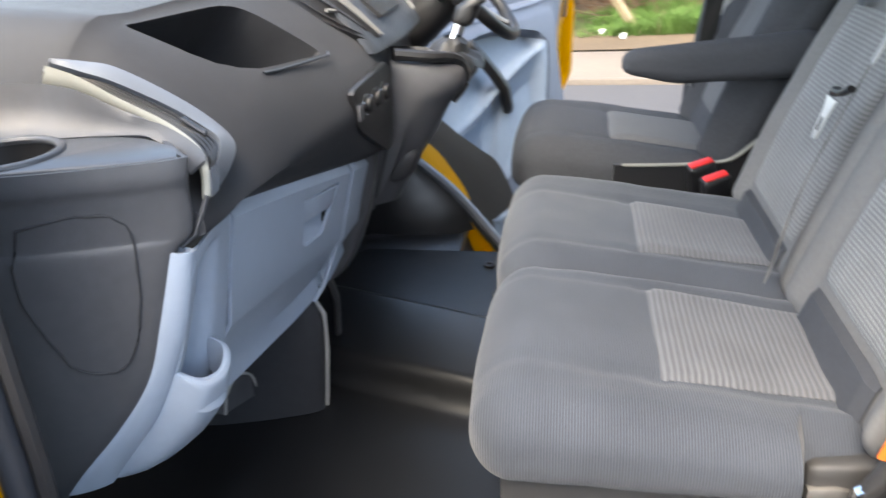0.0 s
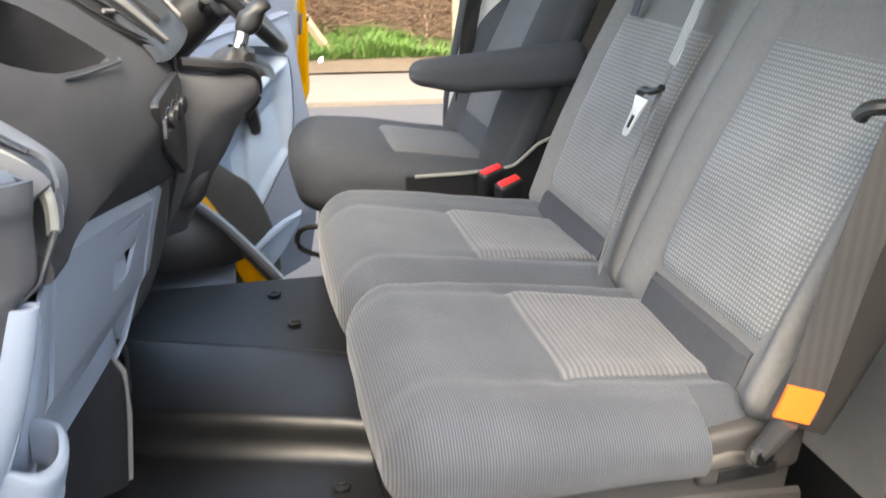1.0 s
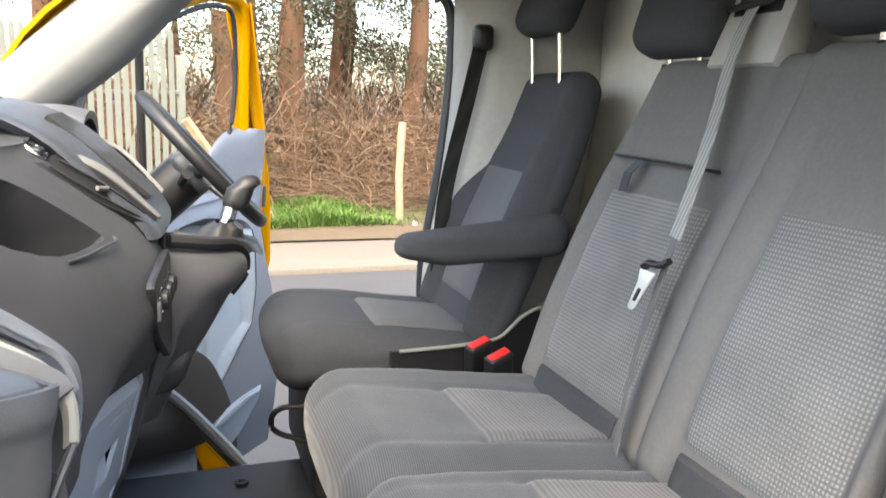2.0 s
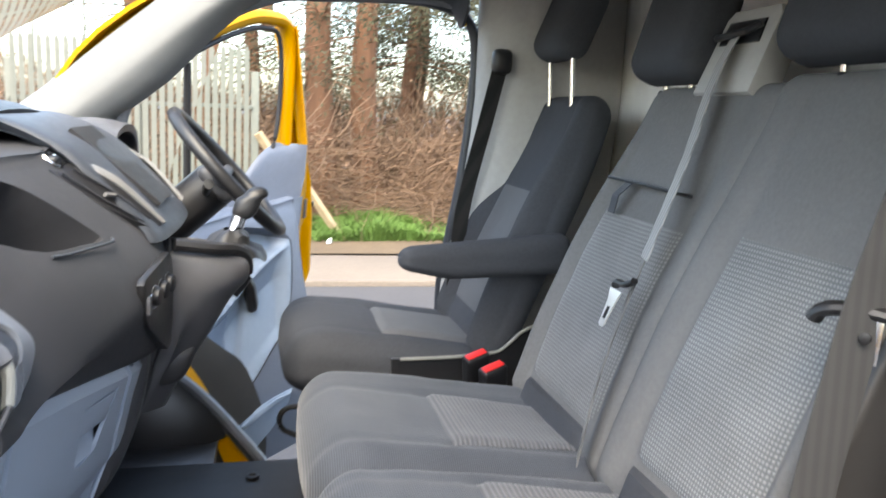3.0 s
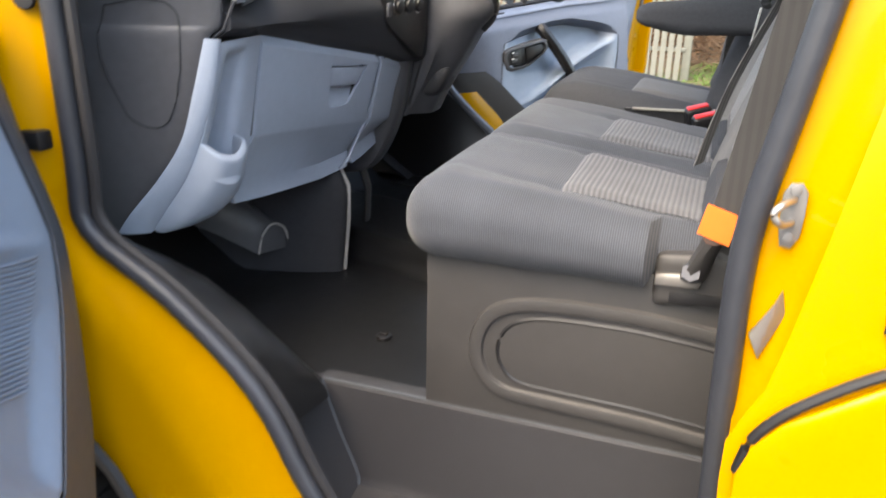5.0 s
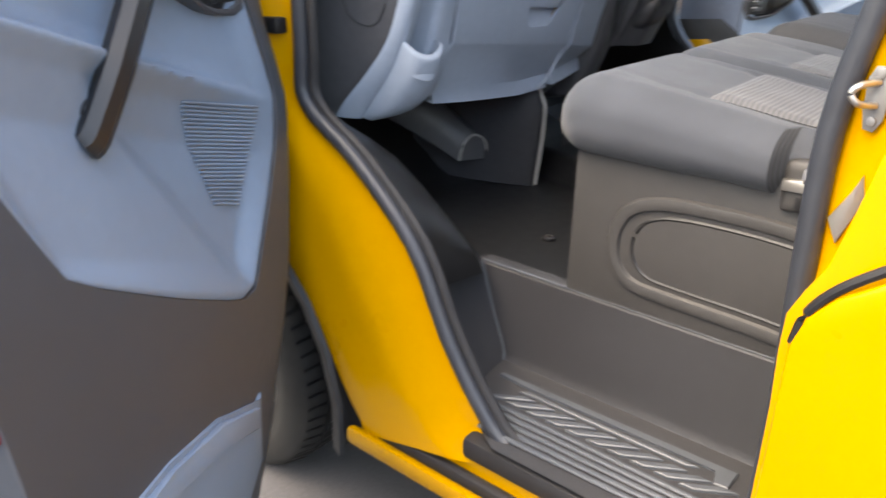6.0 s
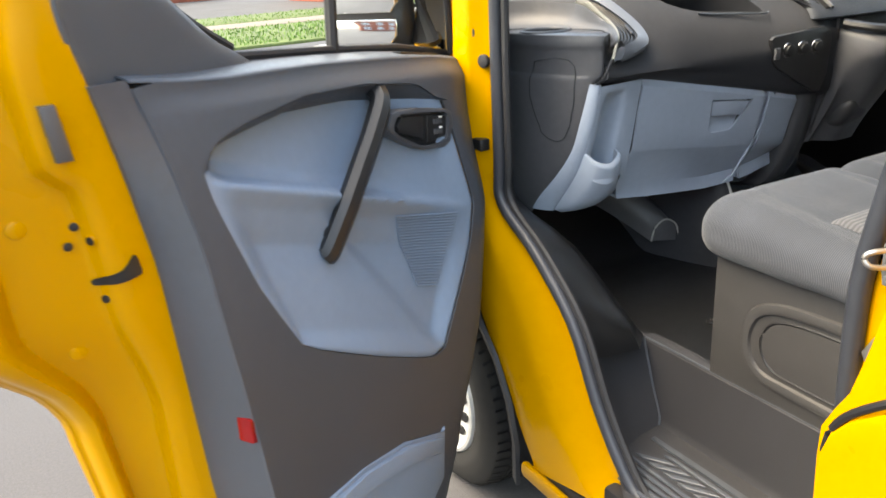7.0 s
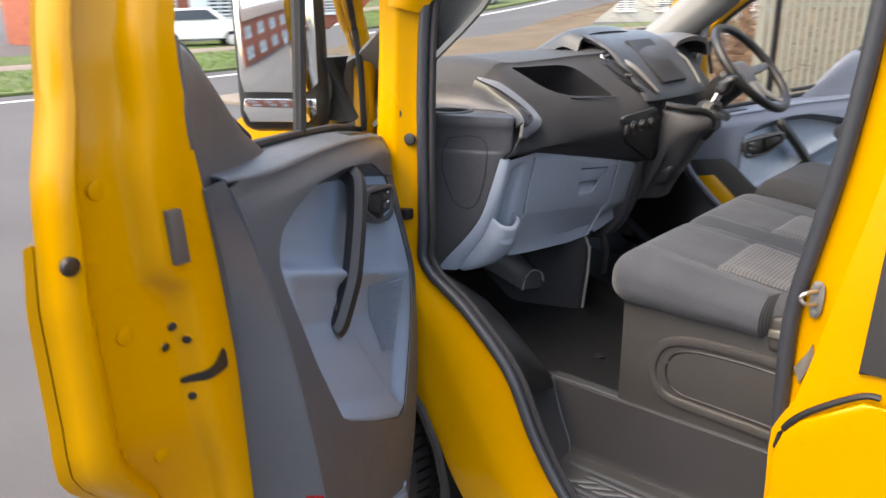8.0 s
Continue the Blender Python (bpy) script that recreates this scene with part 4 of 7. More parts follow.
part("side_pocket", sheet(smoothed(rows, 3), thick=0.003), GLOVE, dash, "blue-grey moulded side pocket")


def lid_rows(ys):
    out = []
    for y in ys:
        top = lerp([(0.84, -0.237), (1.08, -0.210), (1.205, -0.188), (1.286, -0.177), (1.372, -0.182)], y)
        zt = lerp([(0.80, 1.300), (0.86, 1.298), (1.286, 1.219), (1.372, 1.20)], y)
        zc = lerp([(0.80, 1.12), (1.2, 1.085), (1.372, 1.065)], y)
        zb = lerp([(0.80, 0.985), (1.0, 0.965), (1.2, 0.958), (1.372, 1.0)], y)
        back = lerp([(0.80, 0.09), (1.2, 0.092), (1.372, 0.07)], y)
        out.append([(top - 0.03, y, zt + 0.004), (top - 0.006, y, zt), (top, y, zt - 0.012), (top - 0.016, y, (zt + zc) / 2), (top - 0.031, y, zc + 0.004), (top - 0.036, y, zc - 0.004), (top - back - 0.004, y, zb + 0.03), (top - back, y, zb), (top - back - 0.05, y, zb + 0.006), (top - back - 0.20, y, zb + 0.03)])
    return out


lid = part("glovebox_lid", sheet(lid_rows((0.857, 0.95, 1.05, 1.15, 1.245)), thick=-0.006), GLOVE, dash, "blue-grey glovebox lid")
part("fascia_filler", sheet(lid_rows((1.262, 1.30, 1.345, 1.365, 1.374)), thick=-0.006), GLOVE, dash, "blue-grey panel beside the glovebox")
part("filler_edge", tube([(-0.178, 1.283, 1.222), (-0.192, 1.268, 1.15), (-0.212, 1.252, 1.085), (-0.245, 1.22, 0.99), (-0.260, 1.20, 0.966)], 0.005, 8, None, 0.7), GLOVE, dash, "bevelled edge of the filler panel")
part("fascia_backing", sheet([[Vector(p) + Vector((-0.004, 0, 0)) for p in r] for r in lid_rows((1.235, 1.26, 1.285))], thick=0.004), GLOVE, dash)
L0 = lambda a, b, t: Vector((-0.2125 + (a - 1.082) * 0.24 - 0.22 * (1.22 - b) + t, a, b))
recess = [(1.080, 1.224), (1.208, 1.212), (1.165, 1.138), (1.155, 1.131), (1.10, 1.131), (1.088, 1.140)]
carve(lid, (lambda b: (b.transform(ROOT[dash].inverted()), b)[1])(slab(recess, L0, -0.03, 0.03, 0)))
part("latch_cup", sheet([[L0(1.084, 1.224, -0.026), L0(1.212, 1.214, -0.026)], [L0(1.086, 1.172, -0.024), L0(1.190, 1.166, -0.024)], [L0(1.092, 1.129, -0.004), L0(1.162, 1.129, -0.004)]], thick=0.003), GLOVE, lid, "hollow below the glovebox latch")
part("glovebox_latch", slab([(1.084, 1.220), (1.200, 1.209), (1.178, 1.172), (1.088, 1.178)], L0, -0.016, 0.001, 0.003), GLOVE, lid, "blue-grey glovebox latch flap")
# heater cover, dark box and pipes under the glovebox
rows = [[(-0.62, 1.12, 1.0), (-0.48, 1.155, 1.0), (-0.33, 1.20, 1.0), (-0.298, 1.235, 0.99), (-0.33, 1.26, 0.99)],
        [(-0.62, 1.12, 0.92), (-0.47, 1.155, 0.92), (-0.29, 1.205, 0.92), (-0.262, 1.24, 0.915), (-0.30, 1.27, 0.92)],
        [(-0.62, 1.12, 0.83), (-0.47, 1.155, 0.83), (-0.295, 1.205, 0.83), (-0.264, 1.24, 0.83), (-0.30, 1.27, 0.83)],
        [(-0.62, 1.12, 0.70), (-0.47, 1.155, 0.69), (-0.312, 1.205, 0.69), (-0.279, 1.240, 0.688), (-0.33, 1.28, 0.69)]]
part("heater_cover", sheet(smoothed(rows, 3), thick=0.008), FASCIA, dash, "dark grey-brown heater side cover")
part("cover_edge", tube([(-0.294, 1.238, 0.99), (-0.258, 1.242, 0.915), (-0.260, 1.242, 0.83), (-0.276, 1.244, 0.69)], 0.0045, 8), PALE_OUT, dash)
duct = bmesh.new()
sheet(smoothed([[(-0.66, 0.955, 0.90), (-0.65, 0.97, 0.955), (-0.63, 1.02, 0.985), (-0.61, 1.07, 0.96), (-0.61, 1.08, 0.90)], [(-0.54, 1.035, 0.83), (-0.53, 1.045, 0.885), (-0.515, 1.085, 0.912), (-0.495, 1.125, 0.89), (-0.49, 1.14, 0.83)], [(-0.44, 1.105, 0.755), (-0.432, 1.112, 0.80), (-0.42, 1.14, 0.822), (-0.405, 1.168, 0.805), (-0.40, 1.18, 0.755)]], 4), duct, close=True)
bmesh.ops.holes_fill(duct, edges=[e for e in duct.edges if e.is_boundary], sides=0)
part("blower_box", duct, DASH_DARK, dash, "black moulded blower duct")
part("duct_rim", tube(curve_pts([(-0.436, 1.104, 0.757), (-0.428, 1.111, 0.802), (-0.416, 1.14, 0.826), (-0.401, 1.169, 0.808), (-0.396, 1.181, 0.757)], 4), 0.003, 6), PALE_OUT, dash)

# centre stack
rows = []
for y, bulge in ((1.375, -0.02), (1.40, 0.0), (1.55, 0.012), (1.72, 0.012), (1.82, 0.0), (1.85, -0.02)):
    rows.append([(-0.14 + bulge, y, 1.405), (-0.155 + bulge, y, 1.43), (-0.225 + bulge, y, 1.505), (-0.29 + bulge, y, 1.565), (-0.38 + bulge, y, 1.605), (-0.46, y, 1.612)])
part("centre_panel", sheet(smoothed(rows, 3), thick=0.02), DASH_TOP, dash, "slate centre stack with radio controls")
rows = [[(-0.60, y, 1.55), (-0.52, y, 1.60 + h), (-0.46, y, 1.622 + h), (-0.40, y, 1.605 + h)] for y, h in ((1.34, -0.05), (1.38, 0.0), (1.55, 0.012), (1.72, 0.0), (1.76, -0.05))]
part("display_hood", sheet(smoothed(rows, 3), thick=0.02), DASH_TOP, dash, "slate hood over the small display")
part("display", box(-0.462, -0.452, 1.44, 1.68, 1.592, 1.618, 0.003), BLACK, dash, "dark display screen")
lift = Vector((0.62, -0.12, 0.77)) * 0.004
for far in (0, 1):
    Y = (lambda p: Vector((p[0], 3.21 - p[1], p[2] + 0.004)) + lift) if far else (lambda p: Vector(p) + lift)
    low = curve_pts([Y(p) for p in ((-0.300, 1.312, 1.526), (-0.235, 1.334, 1.474), (-0.163, 1.384, 1.428))], 8)
    high = curve_pts([Y(p) for p in ((-0.282, 1.388, 1.535), (-0.219, 1.398, 1.498), (-0.148, 1.430, 1.427))], 8)
    vent = part("centre_vent", sheet([[a - lift * 3, a, a.lerp(b, 0.5) - lift * 1.5, b, b - lift * 3] for a, b in zip(low, high)], thick=0.002), BLACK, dash, "black centre air vent")
    for k in (0.22, 0.68):
        part("vent_slat", tube([a.lerp(b, k) + lift * 0.1 for a, b in zip(low[2:15], high[2:15])], 0.0028, 6, None, 0.6), RUBBER, vent)
    part("vent_tab", tube([low[8].lerp(high[8], 0.4) + lift * 0.3, low[9].lerp(high[9], 0.6) + lift * 0.3], 0.004, 6), SILVER, vent)
    part("centre_vent_frame", sheet([[b + lift * 0.5, b.lerp(a, -0.11) + lift * 1.3, b.lerp(a, -0.23) + lift * 0.9, b.lerp(a, -0.25) - lift] for a, b in zip(low, high)], thick=0.002), SILVER, dash, "satin silver vent edge")
part("hazard_button", soft(-0.314, -0.292, 1.343, 1.377, 1.532, 1.548, 0.007, 6), BLACK, dash, "small black dashboard button")
part("button_ring", ring((-0.303, 1.36, 1.543), (0.62, -0.12, 0.77), 0.019, 0.0025, 28, 6), CHROME, dash)
part("radio_panel", sheet([[(-0.31, 1.50, 1.583), (-0.31, 1.68, 1.583)], [(-0.16, 1.50, 1.452), (-0.16, 1.68, 1.452)]], thick=-0.008), BLACK, dash, "black radio panel")
for r in range(4):
    for c in range(3):
        o = Vector((-0.29, 1.525 + c * 0.045, 1.570)).lerp((-0.175, 1.525 + c * 0.045, 1.470), r / 3)
        keys = bmesh.new()
        soft(-0.010, 0.010, 0.0, 0.035, -0.004, 0.003, 0.003, 3, lambda p: o + Vector((0.753 * p.x + 0.657 * p.z, p.y, -0.657 * p.x + 0.753 * p.z)), keys)
        part("radio_key", keys, DASH_TOP, dash)
# heater controls
def hvac(a, b, t):
    return Vector((-0.150 + (a - 1.21) * 0.085 + t, a, b))


part("heater_panel", slab([(1.215, 1.366), (1.225, 1.374), (1.40, 1.385), (1.425, 1.372), (1.43, 1.35), (1.425, 1.26), (1.405, 1.215), (1.38, 1.215), (1.245, 1.29), (1.225, 1.31)], hvac, -0.01, 0.003, 0.003), BLACK, dash, "glossy black heater control panel")
for k, y in enumerate((1.275, 1.325, 1.375)):
    part("heater_knob", disc(hvac(y, 1.335, 0.008), (1, -0.18, 0.0), 0.015, 0.014, 20, None, 0.003), BLACK, dash)
    part("knob_ring", ring(hvac(y, 1.335, 0.004), (1, -0.18, 0), 0.018, 0.0013, 28, 6), CHROME, dash)
part("switch", box(-0.152, -0.140, 1.225, 1.245, 1.315, 1.345, 0.003), DASH_DARK, dash)
# centre console under the stack, with gear lever
rows = []
for z, x, w in ((1.372, -0.08, 0.13), (1.362, -0.03, 0.135), (1.340, 0.0, 0.137), (1.305, 0.0, 0.138), (1.27, -0.03, 0.139), (1.20, -0.07, 0.14), (1.12, -0.12, 0.14), (1.05, -0.155, 0.14)):
    rows.append([(-0.32, 1.605 - w, z), (min(-0.145, x - 0.05), 1.605 - w, z), (x - 0.05, 1.605 - w * 0.82, z), (x - 0.008, 1.605 - w * 0.55, z), (x, 1.605 - w * 0.35, z), (x, 1.605 - w * 0.02, z), (x - 0.010, 1.605 + w * 0.10, z), (x - 0.06, 1.605 + w * 0.25, z), (-0.32, 1.605 + w * 0.32, z)])
part("gear_console", sheet(smoothed(rows, 3), thick=0.008), DASH_DARK, dash, "charcoal console below the gear lever")
part("console_rim", tube(curve_pts([(-0.13, 1.475, 1.385), (-0.06, 1.50, 1.374), (-0.025, 1.535, 1.366), (-0.004, 1.56, 1.345), (-0.004, 1.57, 1.305), (-0.03, 1.565, 1.27)], 5), 0.012, 8), BLACK, dash, "black rolled edge of the console")
part("fascia_edge", tube([(-0.138, 1.462, 1.40), (-0.142, 1.464, 1.30), (-0.155, 1.466, 1.20), (-0.19, 1.466, 1.08)], 0.004, 6), STEP, dash)
rows = [[(x - 0.07, y, z) if k == 0 else (x - 0.01 * (k != 2), y, z) for k, y in enumerate((1.376, 1.384, 1.42, 1.455, 1.465))] for x, z in ((-0.165, 1.215), (-0.172, 1.15), (-0.19, 1.07), (-0.225, 0.98), (-0.27, 0.92), (-0.34, 0.90))]
part("fascia_leg", sheet(smoothed(rows, 3), thick=-0.008), DASH_DARK, dash, "charcoal lower leg of the centre fascia")
part("centre_bin", soft(-0.24, -0.11, 1.50, 1.61, 1.095, 1.18, 0.03, 8, lambda p: p + Vector((0.35 * (p.z - 1.12), 0, 0.25 * (p.x + 0.14)))), STEP, dash, "grey storage bin under the console")
part("lower_console", sheet(smoothed([[(-0.62, y, 1.06), (-0.58, y, 0.92), (-0.60, y, 0.74)] for y in (1.30, 1.50, 1.85, 1.95)], 3), thick=0.01), BLACK, dash)
part("pedal_bracket", tube([(-0.30, 1.40, 0.93), (-0.285, 1.41, 0.86), (-0.29, 1.41, 0.77)], 0.02, 8, None, 0.4), BASE, dash)
# instrument binnacle
rows = [[(-0.55, y, 1.53), (-0.45, y, 1.565 + h), (-0.36, y, 1.578 + h), (-0.29, y, 1.565 + h)] for y, h in ((1.84, -0.06), (1.87, 0.0), (2.02, 0.02), (2.16, 0.0), (2.19, -0.06))]
part("instrument_hood", sheet(smoothed(rows, 3), thick=0.018), DASH_DARK, dash, "charcoal hood over the instruments")
part("instrument_panel", sheet([[(-0.40, 1.87, 1.56), (-0.40, 2.16, 1.56)], [(-0.33, 1.87, 1.46), (-0.33, 2.16, 1.46)]], thick=0.01), BLACK, dash, "dark instrument panel")
for y in (1.94, 2.09):
    part("dial", ring((-0.358, y, 1.505), (0.9, 0, 0.45), 0.05, 0.005, 32, 8), CHROME, dash)

# gear lever
gear = thing("gear_lever", (-0.04, 1.625, 1.385), "gear lever with black knob, chrome shaft and leather boot", "gear lever")
part("boot", sheet([[Vector((-0.045 + dx + c * math.cos(a) * r, 1.615 + dx * 0.3 + math.sin(a) * r, 1.352 + z + 0.006 * math.sin(6 * a) * (1 - z / 0.06))) for a in [2 * math.pi * k / 32 for k in range(33)]] for r, z, c, dx in ((0.075, -0.015, 1.1, 0.0), (0.066, 0.002, 1.1, 0.0), (0.045, 0.012, 1, 0.003), (0.038, 0.03, 1, 0.008), (0.018, 0.042, 1, 0.012))]), BLACK, gear, "creased black leather boot")
part("shaft", tube([(-0.050, 1.612, 1.345), (-0.026, 1.632, 1.400)], 0.011, 14), CHROME, gear, "chrome shaft collar")
part("collar", tube([(-0.026, 1.632, 1.396), (-0.023, 1.634, 1.403), (-0.018, 1.638, 1.420)], 0.0145, 14), CHROME, gear, "chrome collar under the knob")
part("knob", soft(-0.040, 0.012, 1.616, 1.664, 1.410, 1.478, 0.022, 10, lambda p: p + Vector((0.35 * (p.z - 1.41) + (0.010 if p.z > 1.455 else 0), 0.15 * (p.z - 1.41), 0))), BLACK, gear, "black gear knob")

# steering wheel
wheel_c, wheel_n = Vector((-0.055, 2.02, 1.475)), Vector((0.74, 0.0, 0.67))
steer = thing("steering_wheel", wheel_c, "black leather steering wheel on its column", "steering wheel")
part("rim", ring(wheel_c, wheel_n, 0.19, 0.0165, 56, 12), BLACK, steer, "black leather rim")
wq = wheel_n.to_track_quat("Z", "Y").to_matrix()
part("hub", soft(-0.062, 0.062, -0.055, 0.055, -0.03, 0.012, 0.025, 8, lambda p: wheel_c + wq @ (p - Vector((0, 0, 0.03)))), DASH_DARK, steer, "charcoal hub cover")
for a in (0, 180, 250, 290):
    d = Vector((math.cos(radians(a)), math.sin(radians(a)), 0))
    part("spoke", tube([wheel_c + wq @ (d * 0.05 + Vector((0, 0, -0.03))), wheel_c + wq @ (d * 0.12 + Vector((0, 0, -0.02))), wheel_c + wq @ (d * 0.185)], 0.022, 10, None, 0.4, 0.6, ref=wheel_n), SILVER if a > 200 else DASH_DARK, steer)
part("column", tube([wheel_c - wheel_n * 0.04, wheel_c - wheel_n * 0.16, wheel_c - wheel_n * 0.36], 0.058, 16), BLACK, steer, "black column shroud")
for s in (-1, 1):
    part("stalk", tube([wheel_c - wheel_n * 0.07 + Vector((0, s * 0.05, 0)), wheel_c - wheel_n * 0.06 + Vector((0, s * 0.13, 0.01)), wheel_c - wheel_n * 0.05 + Vector((0, s * 0.17, 0.02))], 0.009, 8, None, 1.0, 1.4), BLACK, steer)

# ---- seats ----
LEAN_BACK = radians(22.0)


def reclined(hx, hz):
    """Places a point given by depth d in front of the back's plane, y, and height s up the back."""
    return lambda d, y, s: Vector((hx + s * math.sin(LEAN_BACK) - d * math.cos(LEAN_BACK), y, hz + s * math.cos(LEAN_BACK) + d * math.sin(LEAN_BACK)))


def cushion_top(x):
    return lerp([(0.05, 1.078), (0.11, 1.108), (0.17, 1.119), (0.24, 1.114), (0.345, 1.102), (0.45, 1.086), (0.62, 1.062)], x)


def ease_up(t):
    t = max(0.0, min(1.0, t))
    return t * t * (3 - 2 * t)


def dent(d, width):
    return math.exp(-(d / width) ** 2)


def cushion(y0, y1, x0, x1, zb, panel, notch=False):
    """The shape of a seat cushion: returns the bending of its padded block, with sewn seams round the panel (y0, y1, x0)."""
    yc, hw = (y0 + y1) / 2, (y1 - y0) / 2
    py0, py1, px = panel

    def bend(p):
        f = max(0.0, min(1.0, (p.z - zb) / (1.10 - zb)))
        v = (p.y - yc) / hw
        lift = (cushion_top(p.x) - 1.10) * f
        upper = ease_up((f - 0.55) / 0.4)
        dish = -0.010 * max(0, 1 - (v * 1.3) ** 2) * upper * ease_up((p.x - 0.16) / 0.12)
        seam = 0.0
        for edge in (py0 - 0.004, py1 + 0.004):
            seam += dent(p.y - edge, 0.010) * (0.5 + 0.5 * ease_up((p.x - 0.2) / 0.15))
        seam += dent(p.x - px + 0.004, 0.010) * (1 if py0 - 0.02 < p.y < py1 + 0.02 else 0)
        puff = 0.004 * max(0.0, math.sin(max(0, min(1, (p.y - py0) / (py1 - py0))) * math.pi)) * upper * ease_up((p.x - 0.16) / 0.1)
        bulge = 0.012 * max(0, 1 - v * v) * (1 - ease_up((p.x - x0) / 0.12)) * math.sin(f * math.pi)
        side = 0.010 * math.sin(f * math.pi) * (1 if v > 0 else -1) * ease_up((abs(v) - 0.8) / 0.2)
        w = 0.0025 * noise.noise((p.x * 9, p.y * 9, p.z * 6)) + 0.0012 * noise.noise((p.x * 22, p.y * 16, 2.0))
        y = p.y + side + (0.050 * ease_up((p.x - 0.497) / 0.014) * ease_up((-v - 0.45) / 0.5) if notch else 0)
        return Vector((p.x - bulge + w, y, p.z + w + lift + dish + puff - 0.0055 * seam * upper))
    return bend


def sewn(bend, uv, lift=0.0022, n=(22, 26), tuck=0.0045):
    """A cloth panel that follows a padded surface and dips into its seam at the border; uv(a, b) gives the place on the block."""
    rows = []
    for i in range(n[0] + 1):
        row = []
        for j in range(n[1] + 1):
            a, b = i / n[0], j / n[1]
            e = min(a, 1 - a, b, 1 - b)
            p = uv(a, b)
            q, up_q = bend(p), bend(p + OUT * 0.002)
            row.append(q + (up_q - q).normalized() * (lift - tuck * (1 - min(1, e * 14)) ** 2))
        rows.append(row)
    return sheet(rows, thick=-0.004)


bench = thing("bench_seat", (0.40, 1.15, FLOOR), "two-person passenger bench in charcoal ribbed cloth with lighter woven panels", "seat")
B_Y0, B_SEAM, B_Y1 = 0.700, 1.118, 1.565
# plinth with its moulded side cover
part("plinth", box(0.155, 0.64, 0.765, 1.56, 0.69, 1.0, 0.012), BLACK, bench, "black seat plinth")
side = part("side_cover", slab([(0.139, 0.69), (0.66, 0.69), (0.66, 0.985), (0.54, 0.995), (0.139, 1.02)], lambda a, b, t: Vector((a, 0.745 + t, b)), -0.008, 0.022, 0.006), BASE, bench, "grey-brown plastic side cover with a moulded recess")
loop = [(0.68, 0.715), (0.53, 0.731), (0.36, 0.737), (0.275, 0.745), (0.238, 0.785), (0.234, 0.84), (0.262, 0.89), (0.33, 0.914), (0.46, 0.920), (0.56, 0.915), (0.68, 0.902)]
lp = curve_pts([Vector((a, 0.738, b)) for a, b in loop], 4)
part("cover_rib", tube(lp, 0.014, 8, None, 0.7, ref=(0, 1, 0)), BASE, side)
lp = curve_pts([Vector((0.47 + (a - 0.47) * 0.84, 0.739, 0.825 + (b - 0.825) * 0.74)) for a, b in loop], 4)
part("cover_groove", tube(lp, 0.004, 6, None, 1.0), BLACK, side)
back_side = part("hinge_cover", soft(0.510, 0.66, 0.722, 0.775, 0.950, 1.035, 0.012, 8, lambda p: p + Vector((0, 0, 0.10 * (p.x - 0.51)))), BASE, bench, "dark hinge cover with a bright clip")
part("clip", slab([(0.512, 0.988), (0.575, 0.990), (0.580, 1.004), (0.545, 1.010), (0.512, 1.006)], lambda a, b, t: Vector((a, 0.722 - t, b)), -0.01, 0.006, 0.003), METAL, back_side, "bright metal clip")
part("hinge_slot", slab([(0.535, 0.962), (0.62, 0.965), (0.62, 0.982), (0.535, 0.980)], lambda a, b, t: Vector((a, 0.722 - t, b)), -0.01, 0.003, 0.001), BLACK, back_side)
for y0, y1, pan in ((B_Y0, B_SEAM, (0.812, 1.052, 0.345)), (B_SEAM + 0.004, B_Y1, (1.195, 1.432, 0.345))):
    zb = 0.972 if y0 < 1 else 0.955
    bend = cushion(y0, y1, 0.104, 0.625, zb, pan, y0 < 1)
    part("cushion", soft(0.104, 0.625, y0, y1, zb, 1.10, 0.056, 44, bend), CLOTH, bench, "charcoal ribbed cloth cushion")
    OUT = Vector((0, 0, 1))
    part("cushion_panel", sewn(bend, lambda a, b: Vector((pan[2] + (0.612 - pan[2]) * a, pan[0] + 0.012 * a + (pan[1] - pan[0] - 0.024 * a) * b, 1.10))), PANEL, bench, "lighter grey ribbed cloth panel")
rec = reclined(0.60, 1.055)


def back_shape(place, y0, y1, s1, thick, panel, taper, inner=0):
    """The bending of a padded backrest: side bolsters, lumbar swell, seams round the panel (y0, y1, s0, s1) and above it."""
    yc, hw = (y0 + y1) / 2, (y1 - y0) / 2
    py0, py1, ps0, ps1 = panel

    def bend(p):
        s_up = p.z
        f = max(0.0, min(1.0, p.x / thick))
        v = (p.y - yc) / hw
        low = 1 - ease_up((s_up - 0.42) / 0.25)
        bolster = (0.030 * low + 0.006) * ease_up((abs(p.y - (py0 + py1) / 2) - (py1 - py0) / 2 + 0.01) / 0.06)
        if inner * (p.y - yc) > 0:
            bolster *= 0.35
        lumbar = 0.014 * math.sin(max(0, min(1, s_up / 0.5)) * math.pi)
        inx, ins = max(py0 - p.y, p.y - py1), max(ps0 - s_up, s_up - ps1)
        seam = dent(max(inx, ins), 0.009) if max(inx, ins) > -0.03 else 0
        if s_up > ps1:
            seam = max(seam, 0.6 * dent(inx, 0.008))
        k = max(0.0, (s_up - 0.40) / (s1 - 0.40)) ** 2
        lo, hi = taper
        y = p.y + k * ((1 - v) / 2 * lo * hw - (1 + v) / 2 * hi * hw)
        ripple = 0.003 * noise.noise((p.y * 8, s_up * 7, 1.0)) + 0.0012 * noise.noise((p.y * 21, s_up * 17, 4.0))
        return place(p.x + (bolster + lumbar + ripple - 0.0055 * seam) * f, y, s_up)
    return bend


